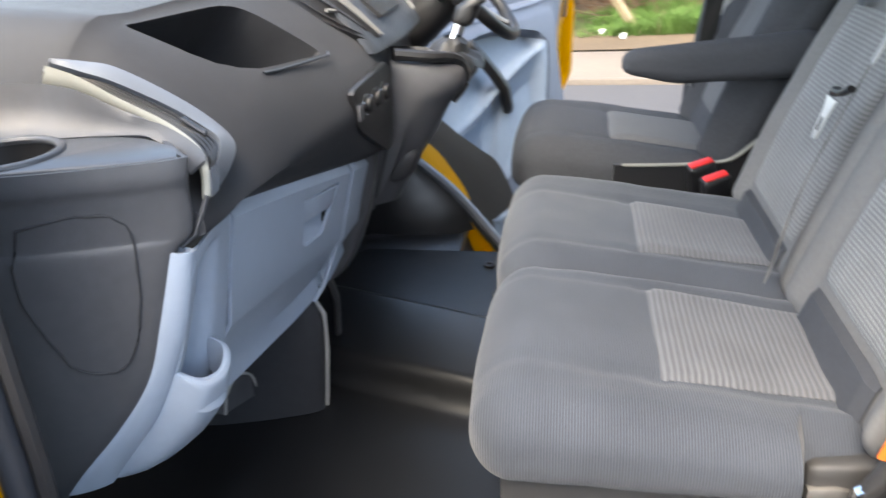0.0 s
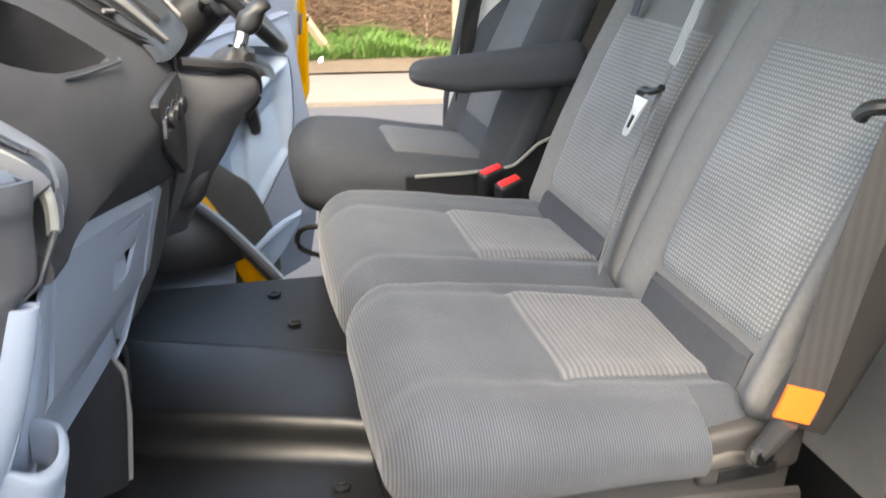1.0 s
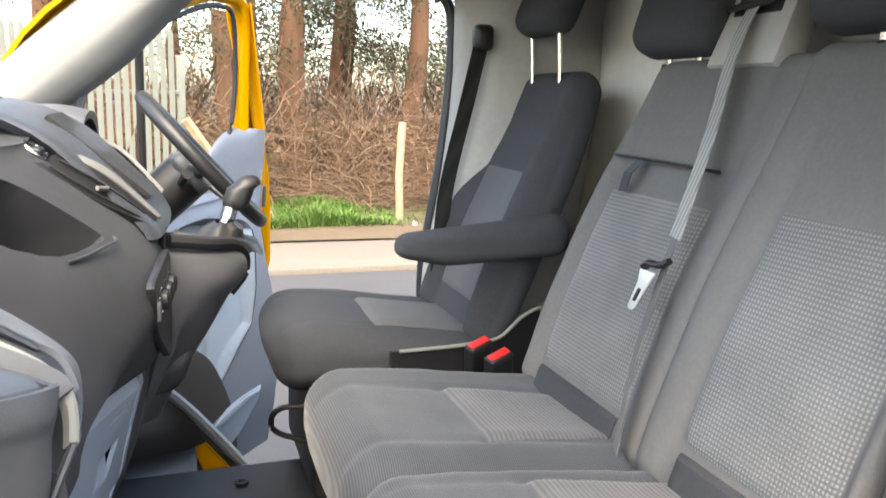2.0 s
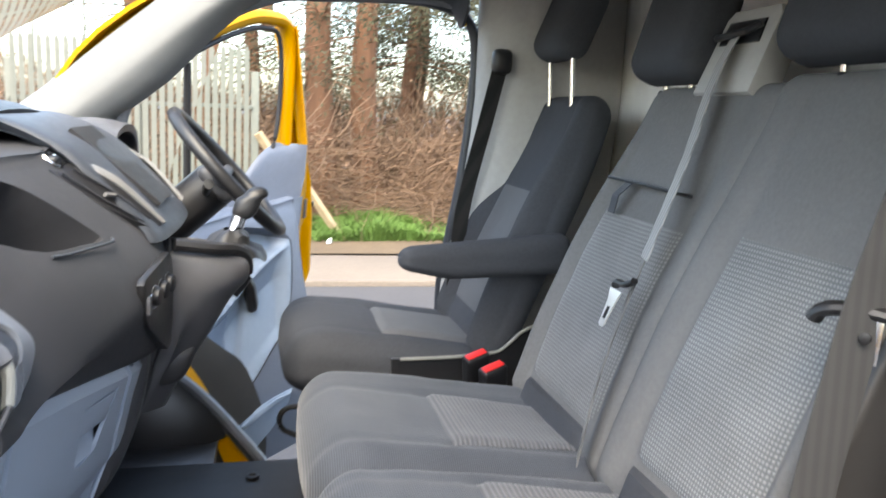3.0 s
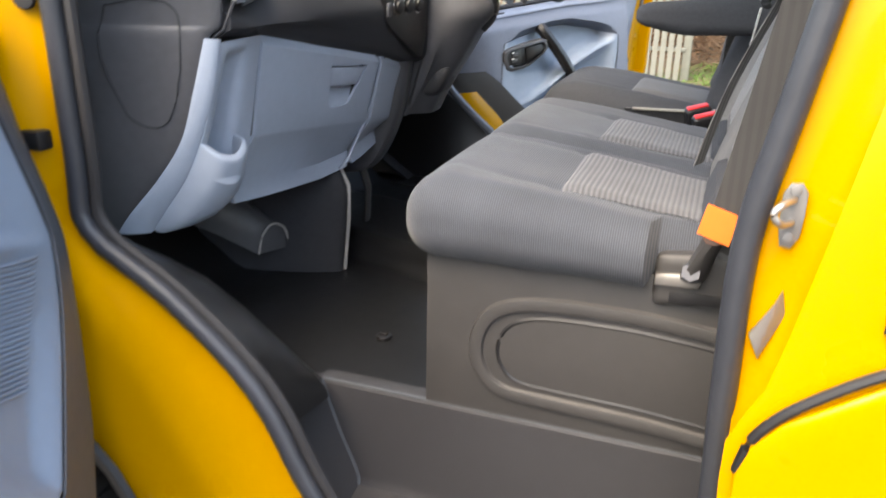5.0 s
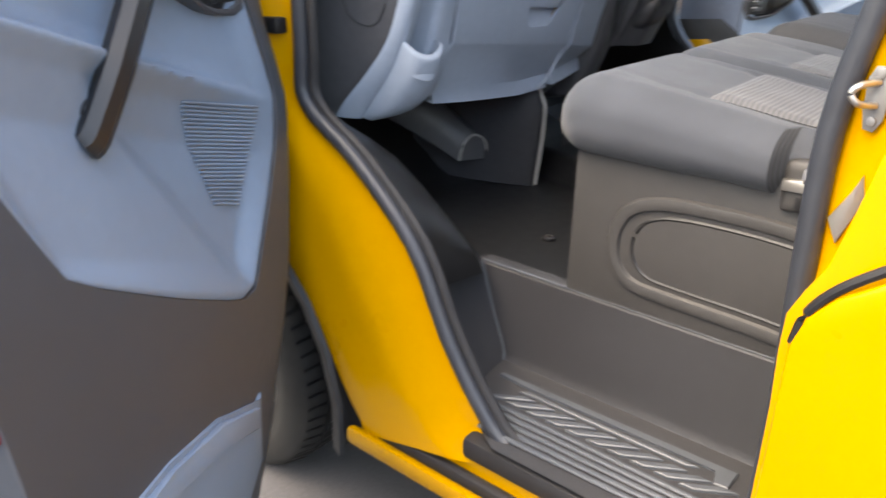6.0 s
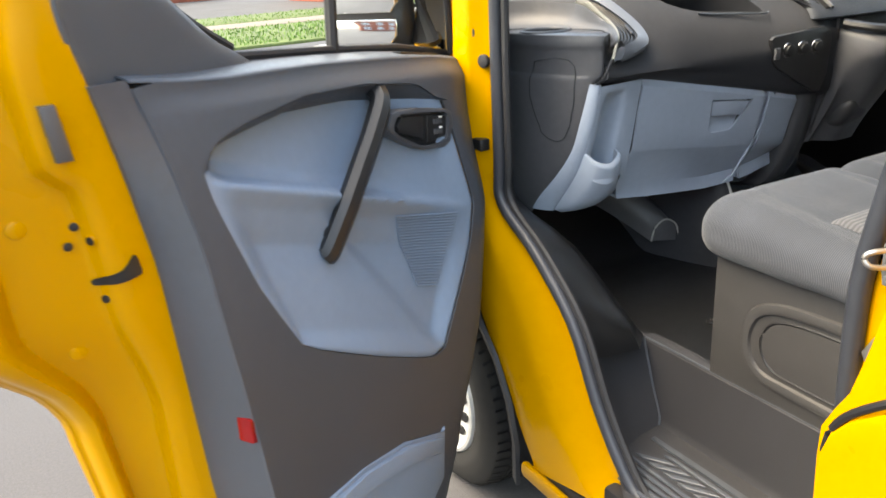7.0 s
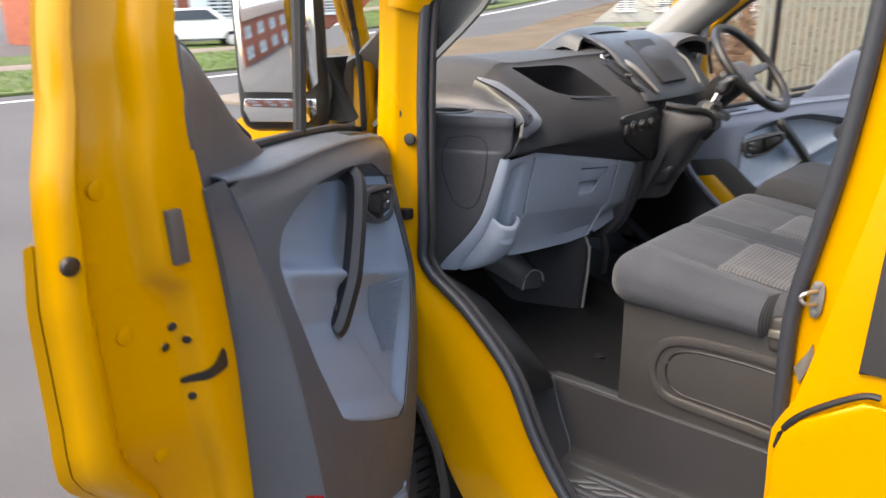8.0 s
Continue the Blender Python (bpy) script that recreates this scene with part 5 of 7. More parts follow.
BACK_T = 0.024
for k, (y0, y1, s1, pan, taper) in enumerate(((0.712, B_SEAM + 0.028, 0.742, (0.762, 1.046, 0.062, 0.458), (0.05, 0.0)), (B_SEAM - 0.028, B_Y1, 0.728, (1.19, 1.508, 0.045, 0.437), (0.0, 0.06)))):
    bend = back_shape(rec, y0, y1, s1, BACK_T, pan, taper, -1 if k else 1)
    # bench backs take the brightened cloth; the driver's back keeps the plain charcoal
    part("backrest", soft(-0.07, BACK_T, y0, y1, -0.03, s1, 0.045, 44, bend), CLOTH_B_LIT, bench, "charcoal cloth backrest")
    OUT = Vector((1, 0, 0))

    def on_back(a, b):
        pinch = 0.022 * (1 - min(1, a * 9)) ** 2
        ya, yb = pan[0] + pinch, pan[1] - pinch
        return Vector((BACK_T, ya + (yb - ya) * b, pan[2] + (pan[3] - pan[2]) * a))
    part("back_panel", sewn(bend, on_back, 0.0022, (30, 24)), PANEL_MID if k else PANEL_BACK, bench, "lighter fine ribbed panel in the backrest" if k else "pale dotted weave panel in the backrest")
    part("lumbar_wedge", sewn(bend, lambda a, b: Vector((BACK_T, pan[0] + 0.015 + (pan[1] - pan[0] - 0.03) * b, -0.012 + (pan[2] + 0.004) * a)), 0.010, (8, 20), 0.010), CLOTH_X, bench, "plain charcoal wedge between cushion and backrest")
part("table_slot", tube([rec(0.046, 1.520, 0.497), rec(0.046, 1.35, 0.495), rec(0.046, 1.19, 0.490)], 0.0035, 6), BLACK, bench, "dark seam of the fold-down table")
part("pull_strap", strap([rec(0.044, 1.425, 0.497), rec(0.058, 1.432, 0.46), rec(0.042, 1.450, 0.425)], 0.026, (0, 1, 0)), CLOTH, bench, "cloth pull strap")
part("back_shield", soft(-0.075, 0.030, 0.700, 0.718, 0.0, 0.69, 0.008, 10, lambda p: rec(p.x, p.y, p.z)), BASE, bench, "dark plastic side shield of the backrest")
# headrests
for yc, w, lo in ((0.965, 0.165, 0.738), (1.485, 0.123, 0.719)):
    hr = part("headrest", soft(-0.05, 0.05, yc - w, yc + w, lo, lo + 0.21, 0.04, 18, lambda p: rec(p.x + 0.035 + 0.10 * (p.z - lo), p.y, p.z)), CLOTH_X, bench, "charcoal cloth headrest")
    for s in (-1, 1):
        part("headrest_post", tube([rec(-0.01, yc + s * 0.05, 0.69), rec(0.03, yc + s * 0.05, 0.78)], 0.007, 10), CHROME, hr, "chrome post")
        part("post_guide", disc(rec(0.002, yc + s * 0.05, lo - 0.014), (0.37, 0, 0.93), 0.014, 0.012, 16, None, 0.003), BLACK, hr)
# belt outlet in the top of the backrest
out = part("belt_outlet", slab([(1.190, 0.69), (1.197, 0.840), (1.212, 0.858), (1.345, 0.858), (1.360, 0.840), (1.366, 0.69)], lambda a, b, t: rec(t + 0.026, a, b), -0.05, 0.010, 0.008), PALE_OUT, bench, "grey plastic belt outlet on the backrest")
part("outlet_slot", slab([(1.222, 0.785), (1.340, 0.785), (1.335, 0.830), (1.227, 0.830)], lambda a, b, t: rec(t + 0.026, a, b), 0.006, 0.014, 0.002), BLACK, out)
part("outlet_lip", tube([rec(0.046, 1.222, 0.815), rec(0.056, 1.24, 0.797), rec(0.056, 1.32, 0.790), rec(0.046, 1.345, 0.797)], 0.007, 8), BLACK, out)

# middle belt, from the outlet down to its anchor between the seats
belt = thing("seat_belt", (0.60, 1.13, 1.06), "pale grey seat belt hanging across the backrest with its metal tongue", "seat belt", group="seat belts")
wp = [rec(0.048, 1.283, 0.800), rec(0.060, 1.270, 0.70), rec(0.062, 1.235, 0.55), rec(0.078, 1.19, 0.36)]
part("webbing", strap(curve_pts(wp, 5), 0.047, (0.30, 1, 0)), BELT_LIGHT, belt, "pale grey webbing")
# lower run of the pale belt, its shade painted in
part("lower_webbing", strap(curve_pts([rec(0.078, 1.19, 0.36), rec(0.080, 1.160, 0.16), rec(0.060, 1.136, 0.0)], 5), 0.036, (0.45, 1, 0)), BELT_LOW_SHADED, belt)
tp = rec(0.090, 1.180, 0.295)
tongue = part("tongue_grip", tube(curve_pts([tp + Vector((0.0, 0.034, 0.004)), tp + Vector((-0.006, 0.014, 0.014)), tp + Vector((-0.006, -0.014, 0.016)), tp + Vector((0.0, -0.032, 0.026))], 4), 0.0085, 10, None, 0.7), BLACK, belt, "black tongue grip")
tq = lambda a, b, t: tp + Vector((-t - 0.010 + 0.12 * b, a + 0.006 - 0.45 * b, b))
tg = part("tongue", slab([(-0.011, -0.064), (-0.006, -0.070), (0.006, -0.070), (0.011, -0.064), (0.013, -0.02), (0.024, 0.002), (-0.020, 0.002), (-0.013, -0.02)], tq, 0, 0.003, 0.001), STEEL, tongue, "bright tongue plate")
part("tongue_slot", slab([(-0.005, -0.054), (0.005, -0.054), (0.005, -0.030), (-0.005, -0.030)], tq, 0.0025, 0.0036, 0.0005), BLACK, tg)
# buckles beside the far cushion
for k, (bx, by, bz, tilt) in enumerate(((0.518, 1.672, 1.096, 0.25), (0.540, 1.606, 1.088, 0.25))):
    bk = thing("belt_buckle", (bx, by, bz - 0.10), "black seat belt buckle with a red release button", "buckle", group="belt buckles")
    bq = Matrix.Translation((bx, by, bz)) @ Euler((0.25, -tilt, 0.3)).to_matrix().to_4x4()
    bm = soft(-0.032, 0.032, -0.017, 0.017, -0.10, 0.0, 0.008, 8)
    bm.transform(bq)
    part("case", bm, BLACK, bk)
    bm = box(-0.026, 0.026, -0.010, 0.010, -0.006, 0.003, 0.002)
    bm.transform(bq)
    part("release_button", bm, RED, bk, "red release button")
    part("stalk", tube([bq @ Vector((0, 0, -0.08)), (bx + 0.05, by - 0.01, 0.99)], 0.012, 8), BLACK, bk)

# near belt, beside the door pillar, with an orange tag
nbelt = thing("seat_belt", (0.60, 0.66, 1.05), "grey seat belt beside the door pillar with an orange tag", "seat belt", group="seat belts")
part("webbing", strap(curve_pts([(0.725, 0.675, 1.78), (0.692, 0.685, 1.60), (0.660, 0.690, 1.46), (0.640, 0.690, 1.35), (0.624, 0.689, 1.25), (0.606, 0.686, 1.14), (0.596, 0.684, 1.085)], 5), 0.050, (0.95, -0.25, -0.22)), BELT_MID, nbelt, "grey ribbed webbing")
part("tag", strap([(0.594, 0.676, 1.128), (0.590, 0.677, 1.108), (0.585, 0.679, 1.084)], 0.046, (0.95, -0.25, -0.22), 0.004), ORANGE, nbelt, "orange paper tag")
part("anchor", tube([(0.586, 0.684, 1.082), (0.574, 0.690, 1.045), (0.566, 0.700, 1.015)], 0.022, 10, None, 0.6), BASE, nbelt)
part("anchor_bolt", disc((0.562, 0.684, 1.030), (0, -1, 0), 0.014, 0.012, 6), CHROME, nbelt)
part("tongue_grip", tube(curve_pts([(0.636, 0.738, 1.436), (0.642, 0.728, 1.450), (0.668, 0.698, 1.454), (0.70, 0.66, 1.448)], 4), 0.013, 10, None, 0.7), BLACK, nbelt, "black belt tongue grip")
part("grip_rivet", disc((0.657, 0.682, 1.428), (-0.55, -0.83, 0), 0.007, 0.004, 14, None, 0.002), BLACK, nbelt)
part("tongue", slab([(-0.010, -0.05), (0.010, -0.05), (0.012, 0.0), (-0.012, 0.0)], lambda a, b, t: Vector((0.668 + a * 0.7, 0.690 - a * 0.7 - t, 1.446 + b)), 0, 0.003, 0.001), CHROME, nbelt)

# driver's seat
drv = thing("driver_seat", (0.36, 2.0, FLOOR), "driver's seat in charcoal cloth with armrest and lighter panels", "seat")
part("plinth", box(0.16, 0.60, 1.78, 2.20, 0.70, 0.99, 0.02), BLACK, drv, "black seat plinth")
bend = cushion(1.765, 2.225, 0.085, 0.60, 0.965, (1.87, 2.12, 0.33))
part("cushion", soft(0.085, 0.60, 1.765, 2.225, 0.965, 1.10, 0.058, 36, bend), CLOTH_X, drv, "charcoal cloth cushion")
OUT = Vector((0, 0, 1))
part("cushion_panel", sewn(bend, lambda a, b: Vector((0.33 + 0.255 * a, 1.87 + 0.25 * b, 1.10))), PANEL_SOFT, drv, "lighter grey cloth panel")
part("side_trim", sheet(smoothed([[(0.15, 1.76, 1.0), (0.4, 1.755, 1.01), (0.60, 1.75, 1.03), (0.68, 1.75, 1.10)], [(0.15, 1.76, 0.93), (0.4, 1.755, 0.93), (0.60, 1.75, 0.92), (0.70, 1.75, 0.95)]], 3), thick=-0.02), BLACK, drv, "black recliner cover")
part("side_cover_rise", sheet(smoothed([[(0.50, 1.735, 1.073), (0.59, 1.733, 1.084), (0.645, 1.733, 1.130), (0.70, 1.735, 1.152)], [(0.50, 1.735, 0.95), (0.59, 1.733, 0.95), (0.645, 1.733, 0.95), (0.70, 1.735, 0.95)]], 3), thick=-0.012), BLACK, drv)
part("cover_edge", tube(curve_pts([(0.35, 1.731, 1.069), (0.476, 1.729, 1.072), (0.546, 1.728, 1.078), (0.59, 1.727, 1.085), (0.617, 1.727, 1.104), (0.645, 1.727, 1.130), (0.675, 1.728, 1.146), (0.70, 1.73, 1.152)], 4), 0.0045, 8), PALE, drv, "pale grey edge of the recliner cover")
part("cover_rail", sheet(smoothed([[(0.33, 1.735, 1.068), (0.42, 1.734, 1.070), (0.52, 1.734, 1.074)], [(0.33, 1.735, 0.95), (0.42, 1.734, 0.95), (0.52, 1.734, 0.95)]], 2), thick=-0.010), BLACK, drv)
rd = reclined(0.58, 1.055)
bend = back_shape(rd, 1.775, 2.215, 0.715, BACK_T, (1.86, 2.13, 0.06, 0.437), (0.30, 0.30))
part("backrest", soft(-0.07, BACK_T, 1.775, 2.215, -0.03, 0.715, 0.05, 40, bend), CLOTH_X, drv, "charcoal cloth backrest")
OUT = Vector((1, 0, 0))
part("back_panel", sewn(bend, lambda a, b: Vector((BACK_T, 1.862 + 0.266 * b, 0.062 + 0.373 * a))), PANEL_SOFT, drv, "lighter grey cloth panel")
hr = part("headrest", soft(-0.05, 0.05, 1.88, 2.11, 0.775, 0.98, 0.045, 14, lambda p: rd(p.x + 0.09, p.y + 0.01, p.z)), CLOTH_X, drv, "charcoal cloth headrest")
for s in (-1, 1):
    part("headrest_post", tube([rd(0.02, 2.0 + s * 0.08, 0.67), rd(0.075, 2.005 + s * 0.08, 0.79)], 0.007, 10), CHROME, hr, "chrome post")
part("armrest", soft(0.335, 0.76, 1.70, 1.768, 1.255, 1.335, 0.034, 18, lambda p: p + Vector((0, 0, (0.05 + 0.9 * max(0, p.z - 1.28)) * (p.x - 0.30) + 0.026 * (1 - ease_up((p.x - 0.335) / 0.14)) * (1.335 - p.z) / 0.08))), CLOTH_X, drv, "charcoal cloth armrest folded down")
part("height_lever", tube(curve_pts([(0.16, 1.80, 0.93), (0.10, 1.82, 0.925), (0.075, 1.83, 0.90), (0.085, 1.835, 0.86), (0.16, 1.83, 0.83)], 4), 0.007, 8), BLACK, drv, "black wire adjuster lever")
dbelt = thing("seat_belt", (0.72, 2.16, 1.2), "dark seat belt hanging beside the driver's door pillar", "seat belt", group="seat belts")
part("webbing", strap(curve_pts([(0.674, 2.12, 1.79), (0.640, 2.13, 1.62), (0.598, 2.15, 1.40), (0.585, 2.16, 1.22), (0.58, 2.17, 1.0)], 4), 0.047, (1, 0.2, 0)), BELT_DARK, dbelt, "dark webbing")
part("upper_guide", soft(0.648, 0.705, 2.095, 2.14, 1.765, 1.835, 0.018, 6), BLACK, dbelt, "black belt guide")

# ---- doors ----
def ease(t):
    t = max(0.0, min(1.0, t))
    return t * t * (3 - 2 * t)


LATCH_IN = [(0.34, 1.09), (0.60, 1.11), (0.80, 1.13), (1.0, 1.14), (1.2, 1.15), (1.35, 1.175), (1.47, 1.20), (1.56, 1.225), (1.69, 1.235), (2.0, 1.15)]
LATCH_OUT = [(0.36, 1.17), (0.60, 1.23), (0.87, 1.265), (0.98, 1.28), (1.04, 1.31), (1.10, 1.365), (1.15, 1.40), (1.38, 1.405), (1.53, 1.385), (1.61, 1.355), (1.73, 1.335), (2.0, 1.24)]
FRONT = [(0.34, 0.36), (0.55, 0.295), (0.76, 0.18), (0.90, 0.128), (1.05, 0.075), (1.2, 0.105), (1.30, 0.11), (1.40, 0.06)]
DEPTH = [(0.34, 0.09), (0.5, 0.115), (0.66, 0.12), (0.8, 0.118), (0.92, 0.11), (1.02, 0.10), (1.12, 0.085), (1.24, 0.062), (1.36, 0.035), (1.45, 0.008)]


def waist(u):
    return lerp([(0.0, 1.345), (0.3, 1.40), (0.7, 1.44), (1.0, 1.455), (1.2, 1.485)], u)


CREASE = [(0.34, 1.082), (0.60, 1.10), (0.80, 1.118), (0.955, 1.125), (1.10, 1.128), (1.23, 1.122), (1.35, 1.130), (1.46, 1.140), (1.50, 1.15)]


def trim_n(u, z):
    d = lerp(DEPTH, z) * ease((waist(u) - z) / 0.05 + 0.15)
    return d * (0.2 + 0.8 * ease((u - lerp(FRONT, z)) / 0.20))


INSERT_L = [(0.0, 1.088, 1.335), (0.15, 1.078, 1.29), (0.6, 1.04, 1.14), (1.0, 0.985, 1.012)]
INSERT_R = [(0.0, 0.335, 1.322), (0.25, 0.32, 1.19), (0.45, 0.302, 1.065), (0.6, 0.35, 0.98), (1.0, 0.53, 0.78)]
INSERT_T = [(0.0, 0.335, 1.322), (0.4, 0.62, 1.362), (0.62, 0.80, 1.372), (0.82, 0.96, 1.358), (1.0, 1.088, 1.335)]
INSERT_B = [(0.0, 0.53, 0.78), (0.1, 0.58, 0.785), (0.5, 0.77, 0.885), (0.88, 0.94, 0.982), (1.0, 0.985, 1.012)]


def row_at(table, t):
    return Vector((lerp([(a, u) for a, u, z in table], t), lerp([(a, z) for a, u, z in table], t)))


def insert_uz(s, v):
    a, b = 2 * s - 1, 2 * v - 1
    s, v = 0.5 + 0.5 * a * math.sqrt(1 - 0.06 * b ** 4), 0.5 + 0.5 * b * math.sqrt(1 - 0.06 * a ** 4)
    p = row_at(INSERT_T, s) * (1 - v) + row_at(INSERT_B, s) * v + row_at(INSERT_R, v) * (1 - s) + row_at(INSERT_L, v) * s
    c = [Vector(q) for q in ((0.335, 1.322), (1.088, 1.335), (0.53, 0.78), (0.985, 1.012))]
    return p - (c[0] * (1 - s) + c[1] * s) * (1 - v) - (c[2] * (1 - s) + c[3] * s) * v


def insert_n(u, z, e=1.0):
    t = z - (1.217 + 0.345 * (u - 0.776))
    deep = lerp([(-0.42, 0.0), (-0.24, 0.026), (-0.10, 0.042), (-0.035, 0.020), (0.0, 0.0), (0.005, 0.014), (0.014, 0.044), (0.04, 0.058), (0.09, 0.062), (0.2, 0.064)], t)
    fold = 0.013 * ease((0.80 + (z - 1.154) * 0.65 - u) / 0.05) * ease(-t / 0.05) * ease((u - 0.40) / 0.12)
    return trim_n(u, z) + 0.002 - (deep * (0.25 + 0.75 * ease((u - 0.34) / 0.36)) + fold) * ease(e * 9) - 0.004 * (1 if e == 0 else 0)


def front_door(name, H, U, s_side, label, sail=1.0, fr=(), inner=(), front_u=0.05, mirror_u=0.19, trim=None):
    trim = trim or DOOR_DARK
    H, U = Vector(H), Vector(U).normalized()
    N = Vector((-U.y, U.x, 0)) * s_side

    def D0(u, n, z):
        return H + U * u + N * n + Vector((0, 0, z))

    def D(u, n, z):
        """A place on the door; the far door hangs lower and its trim starts further from the hinge."""
        if not mirror_u:
            z -= 0.18 * ease((z - 0.45) / 0.45) * (1 - ease((z - 1.68) / 0.27))
            u += 0.17 * (1 - ease((u - 0.40) / 0.60))
        return D0(u, n, z)

    door = thing(name, D(0, 0, 0.35), label, "van door")
    zs = (0.36, 0.48, 0.60, 0.75, 0.87, 0.94, 0.98, 1.04, 1.10, 1.15, 1.22, 1.29, 1.34, 1.365, 1.39, 1.46, 1.53, 1.61, 1.69, 1.80, 1.95)

    def E(a, z, t=0.0):
        """A place on the folded latch edge: a runs from the trim to the outer skin."""
        u0, u1 = lerp(LATCH_IN, z), lerp(LATCH_OUT, z)
        shift = lerp([(0.36, 0.16), (0.70, 0.10), (0.95, -0.02), (1.20, -0.04), (1.345, -0.04), (1.385, 0.13), (1.52, 0.13), (1.60, 0.06), (2.0, 0.06)], z)
        q = a - shift * max(0.0, 1 - abs(a - 0.33) / 0.38)
        d = lerp([(0, 0.0), (0.15, 0.006), (0.24, 0.005), (0.29, 0.0), (0.35, -0.020), (0.40, -0.022), (0.74, -0.024), (0.79, -0.004), (0.85, 0.012), (0.94, 0.008), (1.0, -0.012)], q)
        return D(u0 - 0.004 + (u1 - u0) * a + (t + d) * 0.37, -0.006 - 0.104 * a + (t + d) * 0.93, z)

    rows = [[E(a, z) for a in (0, 0.06, 0.11, 0.16, 0.20, 0.24, 0.28, 0.32, 0.36, 0.40, 0.46, 0.53, 0.62, 0.74, 0.79, 0.85, 0.94, 1.0)] + [D(lerp(LATCH_OUT, z) - 0.01, -0.128, z), D(lerp(LATCH_OUT, z) - 0.08, -0.13, z)] for z in zs]
    part("latch_edge", sheet(smoothed(rows, 2), thick=0.005), YELLOW, door, "glossy yellow folded latch edge of the door")
    rows = []
    for z in [w for w in zs if w < 1.5]:
        uo = lerp(LATCH_OUT, z)
        rows.append([D(u, -0.134 - 0.02 * math.sin((z - 0.36) * 2.6), min(z, waist(u) - 0.035)) for u in (max(lerp(FRONT, z) - 0.03, front_u - 0.1), 0.42, 0.7, 1.0, uo - 0.03)] + [D(uo - 0.004, -0.128, z)])
    part("outer_skin", sheet(smoothed(rows, 2), thick=0.006), YELLOW, door, "yellow outer door skin")
    part("hinge_edge", sheet([[D(lerp(FRONT, z) - 0.02, n, z) for n in (-0.13, -0.08, -0.03, 0.0)] for z in (0.36, 0.55, 0.76, 0.9, 1.05, 1.2, 1.34)], thick=0.008), DASH_DARK, door, "dark front edge of the door")
    # charcoal trim with the opening for the insert
    K = 26

    def lifted(s):
        p = insert_uz(s, 0.0)
        return (p.x + 0.012 * ease((s - 0.85) / 0.15), p.y + 0.030 * ease(s * 7) * ease((1.02 - s) * 9))

    outline, border = [], []
    for k in range(K):
        f = k / K
        outline.append(lifted(f))
        u = 0.065 + (1.14 - 0.065) * f
        border.append((u, waist(u) + 0.003))
    for k in range(K):
        f = k / K
        outline.append(tuple(insert_uz(1, f)))
        z = 1.47 + (0.345 - 1.47) * f
        border.append((lerp(CREASE, z), z))
    for k in range(K):
        f = k / K
        outline.append(tuple(insert_uz(1 - f, 1)))
        u = 1.082 + (0.33 - 1.082) * f
        border.append((u, 0.345))
    for k in range(K):
        f = k / K
        outline.append(tuple(insert_uz(0, 1 - f)))
        z = 0.345 + (1.36 - 0.345) * f
        border.append((lerp(FRONT, z), z))
    rings = []
    for k in range(25):
        f = (k / 24) ** 1.0
        ring_k = []
        for (a, b), (c, d) in zip(outline, border):
            u, z = a + (c - a) * f, b + (d - b) * f
            ring_k.append(D(u, trim_n(u, z), z))
        rings.append(ring_k)
    part("trim_panel", sheet(rings, close=True, thick=-0.005), trim, door, "charcoal moulded door trim")
    rows = []
    for k in range(31):
        z = 1.484 + (0.345 - 1.484) * k / 30
        uc, ul = lerp(CREASE, z), lerp(LATCH_IN, z)
        nc = trim_n(uc, z)
        rows.append([D(uc - 0.001, nc + 0.001, z), D(uc + (ul - uc) * 0.5 + 0.002, nc * 0.62, z), D(ul + 0.001, nc * 0.12, z), D(ul, -0.006, z)])
    part("rear_face", sheet(rows, thick=0.004), trim, door, "charcoal rear face of the door trim")
    rows = []
    for k in range(41):
        q = insert_uz(k / 40, 0)
        a, b = lifted(k / 40)
        p0, p1 = D(a, trim_n(a, b) - 0.003, b), D(q.x, insert_n(q.x, q.y, min(k / 40, 1 - k / 40)) - 0.002, q.y)
        rows.append([p0, p0.lerp(p1, 0.3) + N * 0.003, p0.lerp(p1, 0.7) + N * 0.0, p1])
    part("insert_reveal", sheet(rows, thick=0.003), trim, door, "charcoal overhang above the insert")
    rows = []
    for u in (0.06, 0.2, 0.4, 0.6, 0.8, 0.95, 1.05, 1.10, 1.125, 1.142):
        z = waist(u)
        rows.append([D(u, -0.10, z + 0.018), D(u, -0.05, z + 0.012), D(u, -0.014, z + 0.008), D(u, -0.002, z + 0.005), D(u, trim_n(u, z), z + 0.002)])
    part("waist_shelf", sheet(smoothed(rows, 3), thick=-0.003), trim, door, "charcoal shelf below the window")
    rows = []
    for z in (1.45, 1.48, 1.51, 1.56, 1.62, 1.66, 1.685):
        uf = lerp([(1.45, 0.80), (1.48, 0.85), (1.51, 0.90), (1.56, 0.955), (1.62, 1.02), (1.66, 1.075), (1.685, 1.14)], z)
        ue = lerp(LATCH_IN, z) - 0.002
        z = 1.45 + (z - 1.45) * sail
        rows.append([D(uf, -0.085, z), D(uf + 0.02, -0.070, z), D((uf + ue) / 2, -0.05, z), D(ue - 0.02, -0.02, z), D(ue, -0.008, z)])
    part("sail_trim", sheet(smoothed(rows, 3), thick=0.006), trim, door, "charcoal corner trim of the window")
    # blue-grey insert with its hollow above the ledge
    rows = []
    for j in range(73):
        v = j / 72
        row = []
        for i in range(101):
            s = i / 100
            u, z = insert_uz(s, v)
            n = insert_n(u, z, min(s, 1 - s, 1 - v))
            row.append(D(u, n, z))
        rows.append(row)
